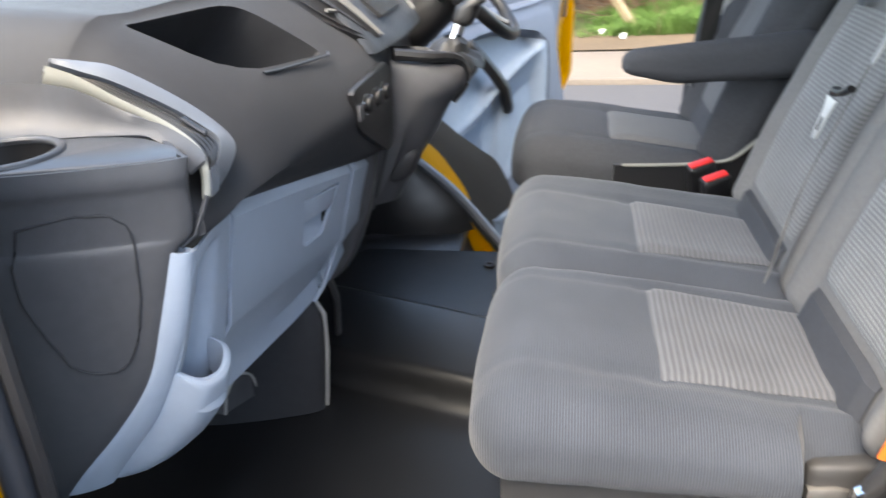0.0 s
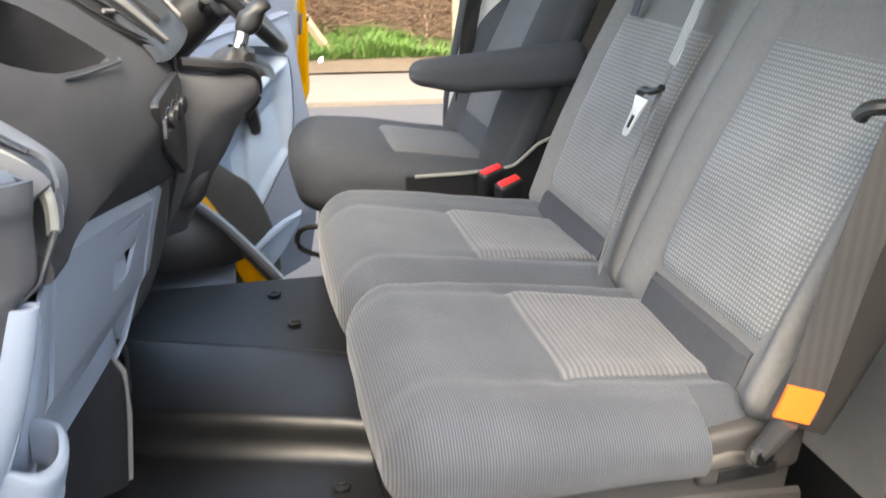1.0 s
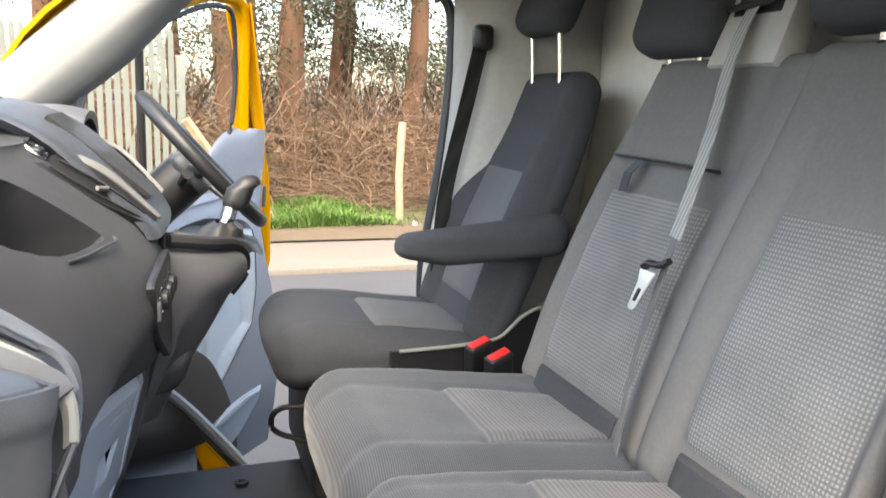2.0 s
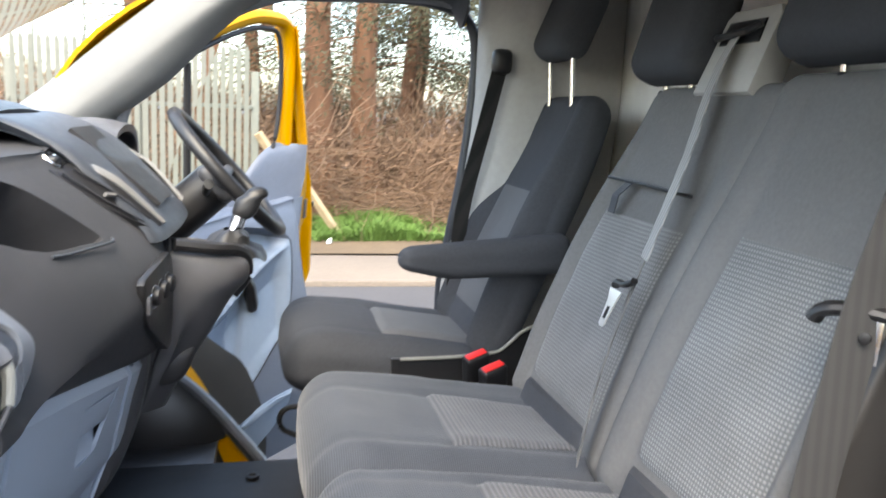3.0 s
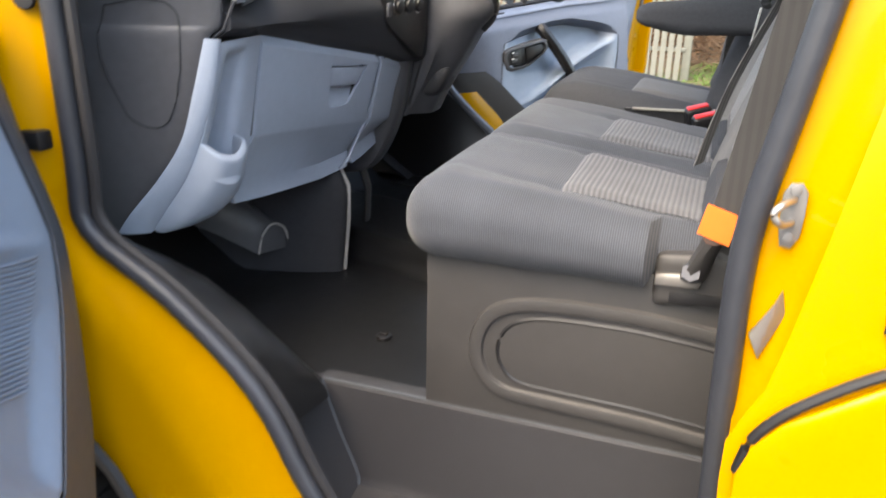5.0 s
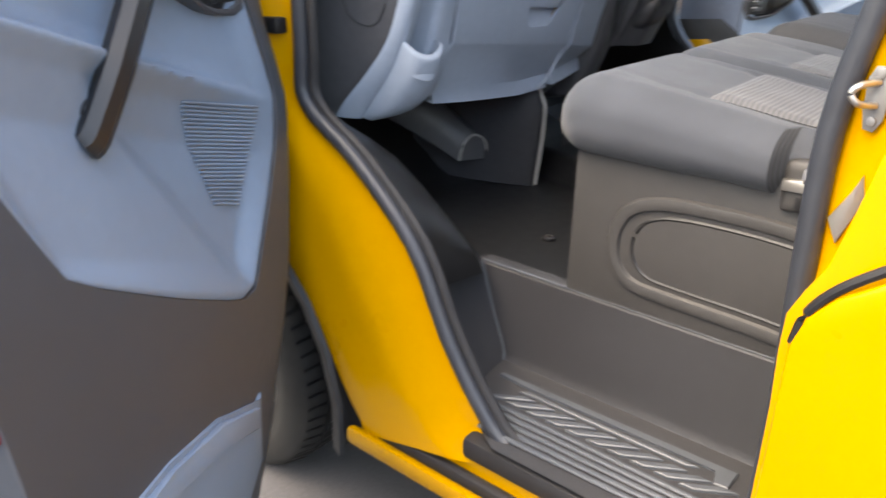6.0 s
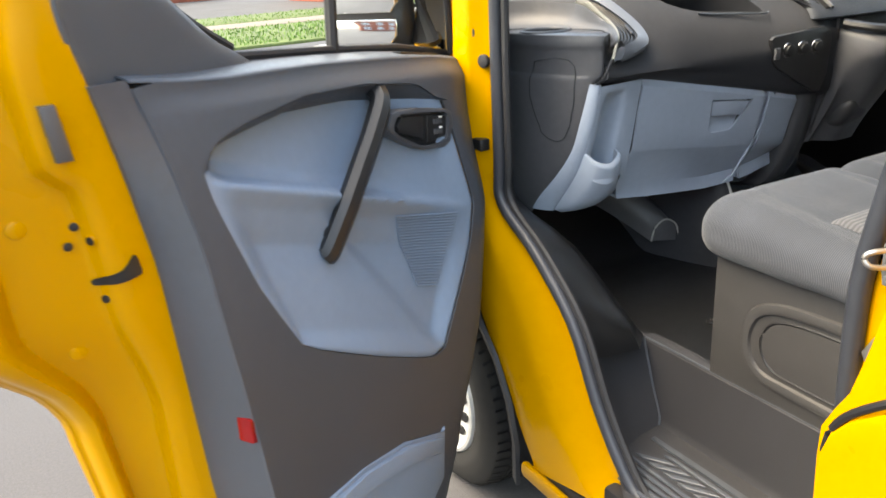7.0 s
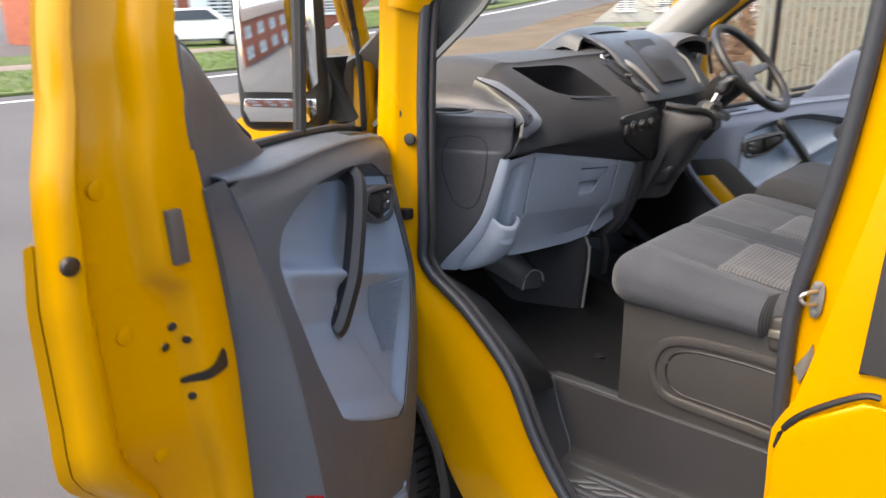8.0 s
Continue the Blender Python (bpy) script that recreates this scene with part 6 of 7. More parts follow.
    ins = part("door_insert", sheet(rows, thick=0.005 * s_side), DOOR_BLUE, door, "blue-grey plastic insert with a moulded ledge")
    ins.data.set_sharp_from_angle(angle=radians(85))
    part("insert_gap", tube([D(u, trim_n(u, z) + 0.0005, z) for u, z in outline[K:] + outline[:1]], 0.0018, 5), BLACK, door)
    gr = bmesh.new()
    tl, tr, br, bl = [Vector(q) for q in ((0.594, 1.116), (0.388, 1.064), (0.490, 0.922), (0.556, 0.946))]
    for k in range(26):
        f = k / 25
        a, b = tl.lerp(bl, f), tr.lerp(br, f)
        tube([D(q.x, insert_n(q.x, q.y) + 0.004, q.y) for q in [a.lerp(b, g / 6) for g in range(7)]], 0.0021, 5, gr)
    tagged(part("speaker_grille", gr, DOOR_BLUE, ins, "ribbed speaker grille"), kind="stuff")
    W = lambda a, b, t: D(a, 0.053 + 0.12 * max(0.0, 0.43 - a) + t, b)
    rimline = [(0.330, 1.262), (0.334, 1.285), (0.352, 1.297), (0.45, 1.316), (0.545, 1.330), (0.566, 1.326), (0.580, 1.308), (0.582, 1.294), (0.560, 1.276), (0.47, 1.230), (0.435, 1.220), (0.37, 1.212), (0.345, 1.220)]
    pod = part("switch_pod", slab(rimline, W, -0.03, 0.004, 0.004), DASH_DARK, door, "black switch and door release pod")
    cup = [(0.455 + (a - 0.455) * 0.86, 1.272 + (b - 1.272) * 0.80) for a, b in rimline]
    carve(pod, (lambda b: (b.transform(ROOT[door].inverted()), b)[1])(slab(cup, W, -0.009, 0.03, 0)))
    part("pod_recess", slab(cup, W, -0.013, -0.0075, 0.001), BLACK, pod)
    part("door_release", slab([(0.440, 1.298), (0.530, 1.312), (0.550, 1.296), (0.545, 1.282), (0.450, 1.246)], W, -0.010, 0.003, 0.004), BLACK, pod, "black release lever")
    part("switch_plate", slab([(0.352, 1.234), (0.352, 1.280), (0.420, 1.294), (0.425, 1.236)], W, -0.010, -0.001, 0.003), BLACK, pod)
    for z in (1.245, 1.268):
        part("window_switch", slab([(0.372, z), (0.402, z + 0.003), (0.402, z + 0.014), (0.372, z + 0.011)], W, -0.003, 0.003, 0.002), DASH_DARK, pod)
        part("switch_mark", slab([(0.372, z + 0.012), (0.382, z + 0.013), (0.382, z + 0.017), (0.372, z + 0.016)], W, 0.0, 0.003, 0.0005), WHITE, pod)
    hp = [D(0.556, 0.010, 1.372), D(0.572, 0.034, 1.350), D(0.630, 0.050, 1.304), D(0.700, 0.062, 1.250), D(0.748, 0.068, 1.210), D(0.766, 0.068, 1.190), D(0.790, 0.062, 1.156), D(0.814, 0.054, 1.120), D(0.820, 0.048, 1.112)]
    part("grab_handle", tube(curve_pts(hp, 3), 0.0235, 8, None, 0.95, 0.95, ref=N), BLACK, door, "black plastic grab handle")
    part("handle_foot", tube([D(0.800, 0.052, 1.150), D(0.802, 0.035, 1.150), D(0.800, 0.010, 1.152)], 0.017, 12, None, 0.9), BLACK, door)
    pocket = [(0.56, 0.60), (0.585, 0.592), (0.73, 0.666), (0.88, 0.70), (1.0, 0.712), (0.98, 0.60), (0.85, 0.48), (0.68, 0.42), (0.58, 0.47)]
    pk = part("map_pocket", slab(pocket, lambda a, b, t: D(a, 0.112 + t, b), -0.02, 0.016, 0.006), DOOR_BLUE, door, "blue-grey map pocket")
    part("pocket_step", slab([(0.585, 0.585), (0.73, 0.655), (0.88, 0.690), (0.985, 0.700), (0.975, 0.66), (0.86, 0.645), (0.73, 0.61), (0.60, 0.55)], lambda a, b, t: D(a, 0.112 + t, b), 0.010, 0.024, 0.005), DOOR_BLUE, pk, "raised lip of the map pocket")
    part("shelf_recess", slab([(0.20, -0.062), (0.36, -0.062), (0.385, -0.024), (0.22, -0.024)], lambda a, b, t: D(a, b, waist(a) + 0.013 + t), -0.004, 0.004, 0.002), BLACK, door)
    if mirror_u:
        part("reflector", slab([(1.036, 0.916), (1.054, 0.940), (1.086, 0.957), (1.130, 0.955), (1.130, 0.912), (1.070, 0.890), (1.050, 0.894)], lambda a, b, t: D(a, 0.103 + t, b), -0.028, 0.007, 0.005), RED_LENS, door, "red door reflector")
    nrm = (E(0.5, 1.2, 1.0) - E(0.5, 1.2)).normalized()
    for a, z in ((0.62, 1.505), (0.60, 1.305), (0.56, 1.10)):
        part("edge_dimple", disc(E(a, z, 0.0), nrm, 0.013, 0.004, 20, None, 0.0018), YELLOW, door)
    part("edge_bumper", slab([(0.235, 1.392), (0.325, 1.392), (0.325, 1.468), (0.235, 1.468)], E, -0.004, 0.011, 0.002), DASH_DARK, door, "grey rubber edge bumper")
    for a, z in ((0.33, 1.293), (0.392, 1.266), (0.285, 1.270), (0.30, 1.176)):
        flat = (E(a + 0.03, z) - E(a - 0.03, z)).cross(E(a, z + 0.01) - E(a, z - 0.01)).normalized()
        flat = flat if flat.dot(nrm) > 0 else -flat
        part("latch_screw", disc(E(a, z, 0.0016), flat, 0.0066, 0.004, 16, None, 0.0006), BLACK, door, "dark latch screw hole")
        part("screw_rim", ring(E(a, z, 0.0016), flat, 0.0076, 0.0014, 20, 6), YELLOW, door)
    rows = []
    for a, lo, hi in ((0.098, 1.214, 1.230), (0.105, 1.208, 1.238), (0.12, 1.206, 1.238), (0.15, 1.204, 1.230), (0.19, 1.202, 1.221), (0.24, 1.2005, 1.216), (0.29, 1.200, 1.212), (0.33, 1.200, 1.209), (0.345, 1.202, 1.206)):
        rows.append([E(a, lo + (hi - lo) * k / 5, 0.0022) for k in range(6)])
    part("latch_slot", sheet(smoothed(rows, 2), thick=0.002), BLACK, door, "dark latch opening")
    part("rubber_stop", disc(E(0.925, 1.432, 0.004), nrm, 0.012, 0.010, 20, None, 0.003), BLACK, door, "black rubber stop")
    part("window_frame", tube(curve_pts([D0(*p) for p in fr], 5), 0.030, 10, None, 0.9), YELLOW, door, "yellow window frame")
    part("window_seal", tube(curve_pts([D0(*p) for p in inner], 4), 0.009, 8), RUBBER, door, "black window seal")
    part("waist_seal", tube([D(0.03, -0.09, 1.375), D(0.3, -0.09, 1.425), D(0.6, -0.09, 1.455), D(0.84, -0.09, 1.475)], 0.010, 8), RUBBER, door)
    part("window_divider", tube([D(0.545, -0.093, 1.42), D(0.53, -0.075, 1.84)], 0.013, 8), RUBBER, door, "black window divider bar")
    gl = part("window_glass", sheet([[D(front_u, -0.090, 1.39), D(0.6, -0.092, 1.45), D(1.15, -0.094, 1.48)], [D(front_u + 0.05, -0.084, 1.62), D(0.65, -0.08, 1.67), D(1.15, -0.083, 1.70)], [D(front_u * 0.9 + 0.42, -0.06, 1.90), D(0.90, -0.055, 1.92), D(1.10, -0.058, 1.92)]]), GLASS, door, "clear door glass")
    gl.visible_shadow = False
    if not mirror_u:
        # lower front corner of the far door's trim, deep shade put in its colour
        rows = []
        for p in curve_pts([(0.40, 0.0, 1.045), (0.463, 0.0, 1.0), (0.547, 0.0, 0.922), (0.643, 0.0, 0.844), (0.73, 0.0, 0.772), (0.80, 0.0, 0.65), (0.845, 0.0, 0.54), (0.875, 0.0, 0.43), (0.885, 0.0, 0.36)], 4):
            u0 = lerp(FRONT, p.z) + 0.02
            rows.append([D0(p.x + (u0 - p.x) * k / 8, trim_n(p.x + (u0 - p.x) * k / 8, p.z) + (0.005 if k else 0.001), p.z) for k in range(9)])
        part("lower_trim", sheet(rows, thick=0.003), LOWER_TRIM_SHADED, door, "lower front corner of the door trim, its shade painted dark")
        # bare yellow steel along the hinge edge
        rows = []
        for p in curve_pts([(0.36, 0.0, 0.975), (0.421, 0.0, 0.916), (0.467, 0.0, 0.869), (0.511, 0.0, 0.808), (0.557, 0.0, 0.741), (0.591, 0.0, 0.674), (0.61, 0.0, 0.56), (0.61, 0.0, 0.42)], 4):
            u0 = lerp(FRONT, p.z) + 0.015
            rows.append([D0(p.x + (u0 - p.x) * k / 6, trim_n(p.x + (u0 - p.x) * k / 6, p.z) + (0.011 if k else 0.004), p.z) for k in range(7)])
        part("hinge_edge", sheet(rows, thick=0.003), YELLOW, door, "bare yellow steel along the hinge edge")
        return door
    # mirror on its arm
    mc = D(mirror_u, -0.235, 1.60)
    face_n = (U * 0.984 + N * 0.10 + Vector((0, 0, 0.30))).normalized()
    wdir = Vector((0, 0, 1)).cross(face_n) * s_side
    P = lambda a, b, t: mc + wdir * a + Vector((0, 0, b)) + face_n * t
    shell = part("mirror_housing", soft(-0.115, 0.115, -0.20, 0.19, -0.09, 0.0, 0.045, 12, lambda p: P(p.x, p.y, p.z)), BLACK, door, "black door mirror housing")
    part("mirror_glass", slab([(-0.09, -0.105), (0.075, -0.105), (0.098, -0.08), (0.098, 0.14), (0.075, 0.168), (-0.07, 0.168), (-0.098, 0.13), (-0.098, -0.07)], P, 0.0, 0.006, 0.002), MIRROR, shell, "main mirror glass")
    part("wide_mirror", slab([(-0.08, -0.182), (0.07, -0.182), (0.09, -0.16), (0.09, -0.122), (-0.09, -0.122), (-0.095, -0.15)], P, 0.0, 0.006, 0.002), MIRROR, shell, "small wide-angle mirror glass")
    part("mirror_arm", tube([P(0.13 * 1, 0.0, -0.05), P(0.14, -0.16, -0.05), D(mirror_u - 0.12, -0.13, 1.42)], 0.036, 10, None, 0.7), BLACK, door, "black mirror arm")
    return door


FRAME_NEAR = [(0.02, -0.075, 1.36), (0.02, -0.075, 1.46), (0.02, -0.075, 1.58), (0.05, -0.095, 1.70), (0.15, -0.085, 1.82), (0.36, -0.07, 1.945), (0.58, -0.058, 1.985), (0.75, -0.05, 1.99), (1.05, -0.05, 1.99), (1.14, -0.055, 1.97), (1.185, -0.065, 1.88), (1.20, -0.075, 1.78)]
SEAL_NEAR = [(0.06, -0.075, 1.38), (0.06, -0.075, 1.46), (0.06, -0.08, 1.57), (0.075, -0.09, 1.68), (0.18, -0.08, 1.785), (0.38, -0.065, 1.905), (0.58, -0.055, 1.942), (0.76, -0.045, 1.948), (1.03, -0.045, 1.95), (1.11, -0.05, 1.91), (1.16, -0.065, 1.74), (1.13, -0.075, 1.68), (1.06, -0.08, 1.65), (0.95, -0.085, 1.555), (0.84, -0.09, 1.49)]
FRAME_FAR = [(0.36, -0.09, 1.36), (0.34, -0.09, 1.50), (0.36, -0.09, 1.59), (0.47, -0.08, 1.70), (0.70, -0.06, 1.85), (0.92, -0.05, 1.945), (1.06, -0.05, 1.965), (1.15, -0.055, 1.95), (1.185, -0.065, 1.86), (1.18, -0.07, 1.70), (1.175, -0.075, 1.48)]
SEAL_FAR = [(0.40, -0.09, 1.40), (0.38, -0.09, 1.50), (0.40, -0.085, 1.58), (0.50, -0.075, 1.68), (0.72, -0.055, 1.82), (0.92, -0.045, 1.905), (1.04, -0.045, 1.925), (1.11, -0.05, 1.90), (1.14, -0.065, 1.74), (1.125, -0.07, 1.56), (1.09, -0.075, 1.46), (1.02, -0.08, 1.39), (0.92, -0.085, 1.335), (0.80, -0.09, 1.315)]
front_door("passenger_door", (-0.54, 0.594, 0), (0.535, -0.845, 0), 1, "yellow passenger door standing open, charcoal and blue-grey trim", 1.0, FRAME_NEAR, SEAL_NEAR)
# the far door's charcoal trim carries its skylight in the colour
front_door("driver_door", (-0.60, 2.156, 0), (0.655, 0.756, 0), -1, "yellow driver's door standing open, charcoal and blue-grey trim", 1.0, FRAME_FAR, SEAL_FAR, 0.40, 0.0, TRIM_SKYLIT)

# strikers, fixings and flap on the near body side
strk = thing("door_striker", (0.655, 0.49, 1.19), "bright metal door striker on the yellow pillar", "door striker")
part("plate", slab([(-0.007, -0.038), (0.004, -0.040), (0.012, -0.026), (0.013, 0.0), (0.013, 0.024), (0.006, 0.034), (-0.006, 0.033), (-0.012, 0.020), (-0.011, -0.016)], lambda a, b, t: Vector((0.657 + a, 0.486 - t, 1.19 + b)), 0, 0.003, 0.001), SILVER, strk)
part("loop", tube(curve_pts([(0.657, 0.482, 1.206), (0.644, 0.460, 1.204), (0.637, 0.455, 1.195), (0.645, 0.458, 1.184), (0.658, 0.482, 1.180)], 5), 0.0042, 10), METAL, strk, "polished striker loop")
for z in (1.162, 1.216):
    part("screw", disc((0.657, 0.482, z), (0, -1, 0), 0.006, 0.005, 16, None, 0.0015), SILVER, strk)
flap = thing("fuel_flap", (0.72, 0.41, 0.70), "yellow fuel flap below a dark shut line", "fuel flap")
part("flap_panel", slab([(0.638, 0.40), (0.95, 0.40), (0.95, 1.03), (0.80, 1.045), (0.775, 1.045), (0.68, 0.975), (0.652, 0.94), (0.640, 0.90)], lambda a, b, t: Vector((a, 0.416 - t, b)), 0.0, 0.010, 0.006), YELLOW, flap)
part("shut_line", tube(curve_pts([(0.642, 0.415, 0.90), (0.652, 0.413, 0.945), (0.68, 0.412, 0.985), (0.73, 0.412, 1.028), (0.775, 0.412, 1.058), (0.80, 0.412, 1.062)], 4), 0.0065, 8), BLACK, flap, "dark gap around the flap")
part("pillar_strip", slab([(0.757, 1.09), (0.80, 1.10), (0.83, 1.10), (0.83, 1.75), (0.775, 1.75)], lambda a, b, t: Vector((a, 0.431 - t + lerp([(1.0, 0.0), (1.3, 0.004), (1.9, 0.05)], b), b)), 0.0, 0.010, 0.004), RUBBER, van, "black strip on the body side")
part("lower_bracket", slab([(0.0, 0.0), (0.03, 0.04), (0.04, 0.06), (0.05, 0.03), (0.02, -0.03)], lambda a, b, t: Vector((0.635 + a * 0.7, 0.487 - t, 1.04 + b)), 0.0, 0.004, 0.001), METAL, van, "bright metal bracket")

# ---- outdoors ----
def ground_sheet(x0, x1, y0, y1, z, n=12, amp=0.0):
    rows = []
    for i in range(n + 1):
        x = x0 + (x1 - x0) * i / n
        rows.append([(x, y0 + (y1 - y0) * j / n, z + amp * noise.noise((x * 0.35, (y0 + (y1 - y0) * j / n) * 0.35, 0))) for j in range(n + 1)])
    return sheet(rows)


setting("ground", ground_sheet(-600, 600, -600, 600, 0.0, 4), ASPHALT, "grey asphalt road surface", "road")
setting("pavement", box(-11, 40, 7.25, 8.6, -0.05, 0.05, 0.02), PAVING, "pale gritty footway beside the road", "pavement")
setting("kerb", box(-11, 40, 7.16, 7.246, -0.05, 0.056, 0.015), PAVING, "worn concrete kerb", "kerb")
setting("verge", ground_sheet(-10, 40, 8.5, 24, 0.06, 50, 0.10), SOIL, "verge of soil and leaf litter", "verge")

rnd = random.Random(5)


def blades(bm, x, y, z, h, w, lean):
    a = rnd.uniform(0, 6.283)
    d = Vector((math.cos(a), math.sin(a), 0))
    s = Vector((-d.y, d.x, 0)) * w
    p = Vector((x, y, z))
    q = p + d * lean * 0.4 + Vector((0, 0, h * 0.6))
    t = p + d * lean + Vector((0, 0, h))
    v = [bm.verts.new(c) for c in (p - s, p + s, q + s * 0.8, q - s * 0.8, t)]
    bm.faces.new(v[:4])
    bm.faces.new((v[3], v[2], v[4]))


gbm = bmesh.new()
for k in range(9000):
    x, y = rnd.gauss(1.55, 0.62), rnd.uniform(9.35, 11.3)
    h = 0.07 + 0.30 * math.exp(-((x - 1.5) / 0.75) ** 2) * rnd.uniform(0.4, 1.0)
    blades(gbm, x, y, 0.05, h * (0.65 + 0.6 * noise.noise((x * 3.1, y * 3.1, 0.3))), 0.007, rnd.uniform(0.05, 0.26))
for k in range(900):
    blades(gbm, rnd.uniform(-6, 9), rnd.uniform(9.5, 10.6), 0.05, rnd.uniform(0.04, 0.12), 0.007, rnd.uniform(0.02, 0.06))
tagged(part("rough_grass", gbm, GRASS), "lush green grass tuft on the verge", "grass", kind="stuff")

tw = bmesh.new()


def twig(p, d, n, step, r, droop):
    pts = [Vector(p)]
    d = Vector(d).normalized()
    for _ in range(n):
        d = (d + Vector((rnd.gauss(0, 0.22), rnd.gauss(0, 0.22), rnd.gauss(-droop, 0.16)))).normalized()
        pts.append(pts[-1] + d * step)
    tube(pts, r, 3, tw, 1.0, 0.35, cap=False)


for k in range(3000):
    x, y = rnd.uniform(-4.5, 9.5), rnd.uniform(10.6, 13.5)
    twig((x, y, rnd.uniform(0.0, 1.2)), (rnd.gauss(0, 0.8), rnd.gauss(-0.2, 0.5), rnd.uniform(0.1, 1.1)), 6, rnd.uniform(0.12, 0.34), rnd.uniform(0.004, 0.011), 0.10)
for k in range(700):
    x, y = rnd.uniform(0.8, 9), rnd.uniform(10.4, 11.6)
    twig((x, y, rnd.uniform(0.05, 0.5)), (rnd.gauss(0, 1.0), rnd.gauss(0, 0.3), rnd.uniform(-0.1, 0.5)), 6, 0.2, rnd.uniform(0.004, 0.008), 0.06)
tagged(part("dry_brush", tw, TWIG), "tangle of dry brown bramble and twigs", "undergrowth", kind="stuff")
lf = bmesh.new()
for k in range(9000):
    p = Vector((rnd.uniform(-4, 10), rnd.uniform(10.8, 15.5), abs(rnd.gauss(0.75, 0.5))))
    a, b = Vector((rnd.gauss(0, 1), rnd.gauss(0, 1), rnd.gauss(0, 1))).normalized() * 0.045, Vector((rnd.gauss(0, 1), rnd.gauss(0, 1), rnd.gauss(0, 1))).normalized() * 0.03
    lf.faces.new([lf.verts.new(q) for q in (p - a, p - b, p + a, p + b)])
tagged(part("dead_leaves", lf, TWIG), "withered brown leaves in the undergrowth", "leaves", kind="stuff")
# dense thicket further back that closes the view low down
th = bmesh.new()
for k in range(2600):
    x, y = rnd.uniform(-5.0, 16), rnd.uniform(13.5, 19)
    pts = [Vector((x, y, 0))]
    d = Vector((rnd.gauss(0, 0.25), rnd.gauss(0, 0.25), 1))
    for _ in range(5):
        d = (d + Vector((rnd.gauss(0, 0.25), rnd.gauss(0, 0.25), 0))).normalized()
        pts.append(pts[-1] + d * rnd.uniform(0.25, 0.62))
    tube(pts, rnd.uniform(0.012, 0.035), 3, th, 1.0, 0.4, cap=False)
tagged(part("thicket", th, TWIG), "brown leafless thicket behind the brush", "thicket", kind="stuff")


def tree(x, y, r, h, leafy):
    t = thing("tree", (x, y, 0), "tall tree with warm brown bark and sparse evergreen crown", "tree", group="trees behind the verge")
    bm = bmesh.new()
    pts = [Vector((x + 0.06 * math.sin(z * 1.3 + x), y + 0.05 * math.cos(z), z)) for z in [h * k / 14 for k in range(15)]]
    tube(pts, r, 12, bm, 1.0, 0.35)
    for v in bm.verts:
        f = 1 + 0.10 * noise.noise((v.co.x * 5, v.co.y * 5, v.co.z * 0.8))
        flare = 1 + 0.5 * max(0, 0.5 - v.co.z)
        v.co.x, v.co.y = x + (v.co.x - x) * f * flare, y + (v.co.y - y) * f * flare
    part("trunk", bm, BARK, t, "rough warm brown trunk")
    lb, cr = bmesh.new(), bmesh.new()
    for k in range(44):
        z = rnd.uniform(1.9, h * 0.95)
        a = rnd.uniform(0, 6.283)
        p = Vector((x, y, z))
        pts = [p]
        d = Vector((math.cos(a), math.sin(a), rnd.uniform(-0.15, 0.35)))
        for _ in range(7):
            d = (d + Vector((rnd.gauss(0, 0.18), rnd.gauss(0, 0.18), -0.06))).normalized()
            pts.append(pts[-1] + d * rnd.uniform(0.18, 0.36))
        tube(pts, 0.016, 5, lb, 1.0, 0.2, cap=False)
        for q in pts[2:]:
            for _ in range(int(leafy * 2.2)):
                c = q + Vector((rnd.gauss(0, 0.22), rnd.gauss(0, 0.22), rnd.gauss(-0.1, 0.18)))
                e, f = Vector((rnd.gauss(0, 1), rnd.gauss(0, 1), rnd.gauss(0, 1))).normalized() * 0.042, Vector((rnd.gauss(0, 1), rnd.gauss(0, 1), rnd.gauss(0, 1))).normalized() * 0.016
                cr.faces.new([cr.verts.new(w) for w in (c - e, c - f, c + e, c + f)])
    tagged(part("limb", lb, BARK, t, "bare brown limbs"), kind="stuff")
    if leafy:
        part("crown", cr, LEAF, t, "sparse dark evergreen leaves")


for x, y, r, h, leafy in ((0.95, 12.6, 0.26, 9, 10), (1.72, 12.8, 0.24, 9, 22), (-0.75, 13.2, 0.20, 8, 6), (2.75, 14.5, 0.15, 8, 34), (3.9, 13.4, 0.20, 9, 30), (-2.2, 15.0, 0.22, 9, 8), (5.4, 14.0, 0.22, 9, 24), (3.3, 16.5, 0.2, 9, 34), (7.2, 14.5, 0.2, 9, 20), (0.2, 16.0, 0.18, 8, 12), (-10.4, 30.0, 0.2, 4.6, 60), (-12.4, 31.5, 0.2, 5.2, 60)):
    tree(x, y, r, h, leafy)

# palisade fence, ending in a post with a timber brace
fence = thing("palisade_fence", (-5, 9.6, 0), "pale galvanised palisade fence beside the verge", "fence")
pale = slab([(-0.031, 0.05), (0.031, 0.05), (0.031, 2.28), (0.0, 2.35), (-0.031, 2.28)], lambda a, b, t: Vector((a, -0.012 + 0.012 * abs(a) / 0.043 + t, b)), 0.0, 0.004, 0)
pale_ob = None
for k in range(30):
    x = 0.02 - 0.092 * k
    if pale_ob is None:
        bm = pale
        pale_ob = part("pale", bm, FENCE, fence, local=True)
        pale_ob.location = (x + 5, 0, 0)
        pale_me = pale_ob.data
    else:
        o = new("pale", pale_me)
        o.parent, o.location = fence, (x + 5, 0, 0)
for z in (0.4, 1.6):
    part("rail", box(-2.72, 0.1, 9.62, 9.66, z, z + 0.05, 0.004), FENCE, fence)
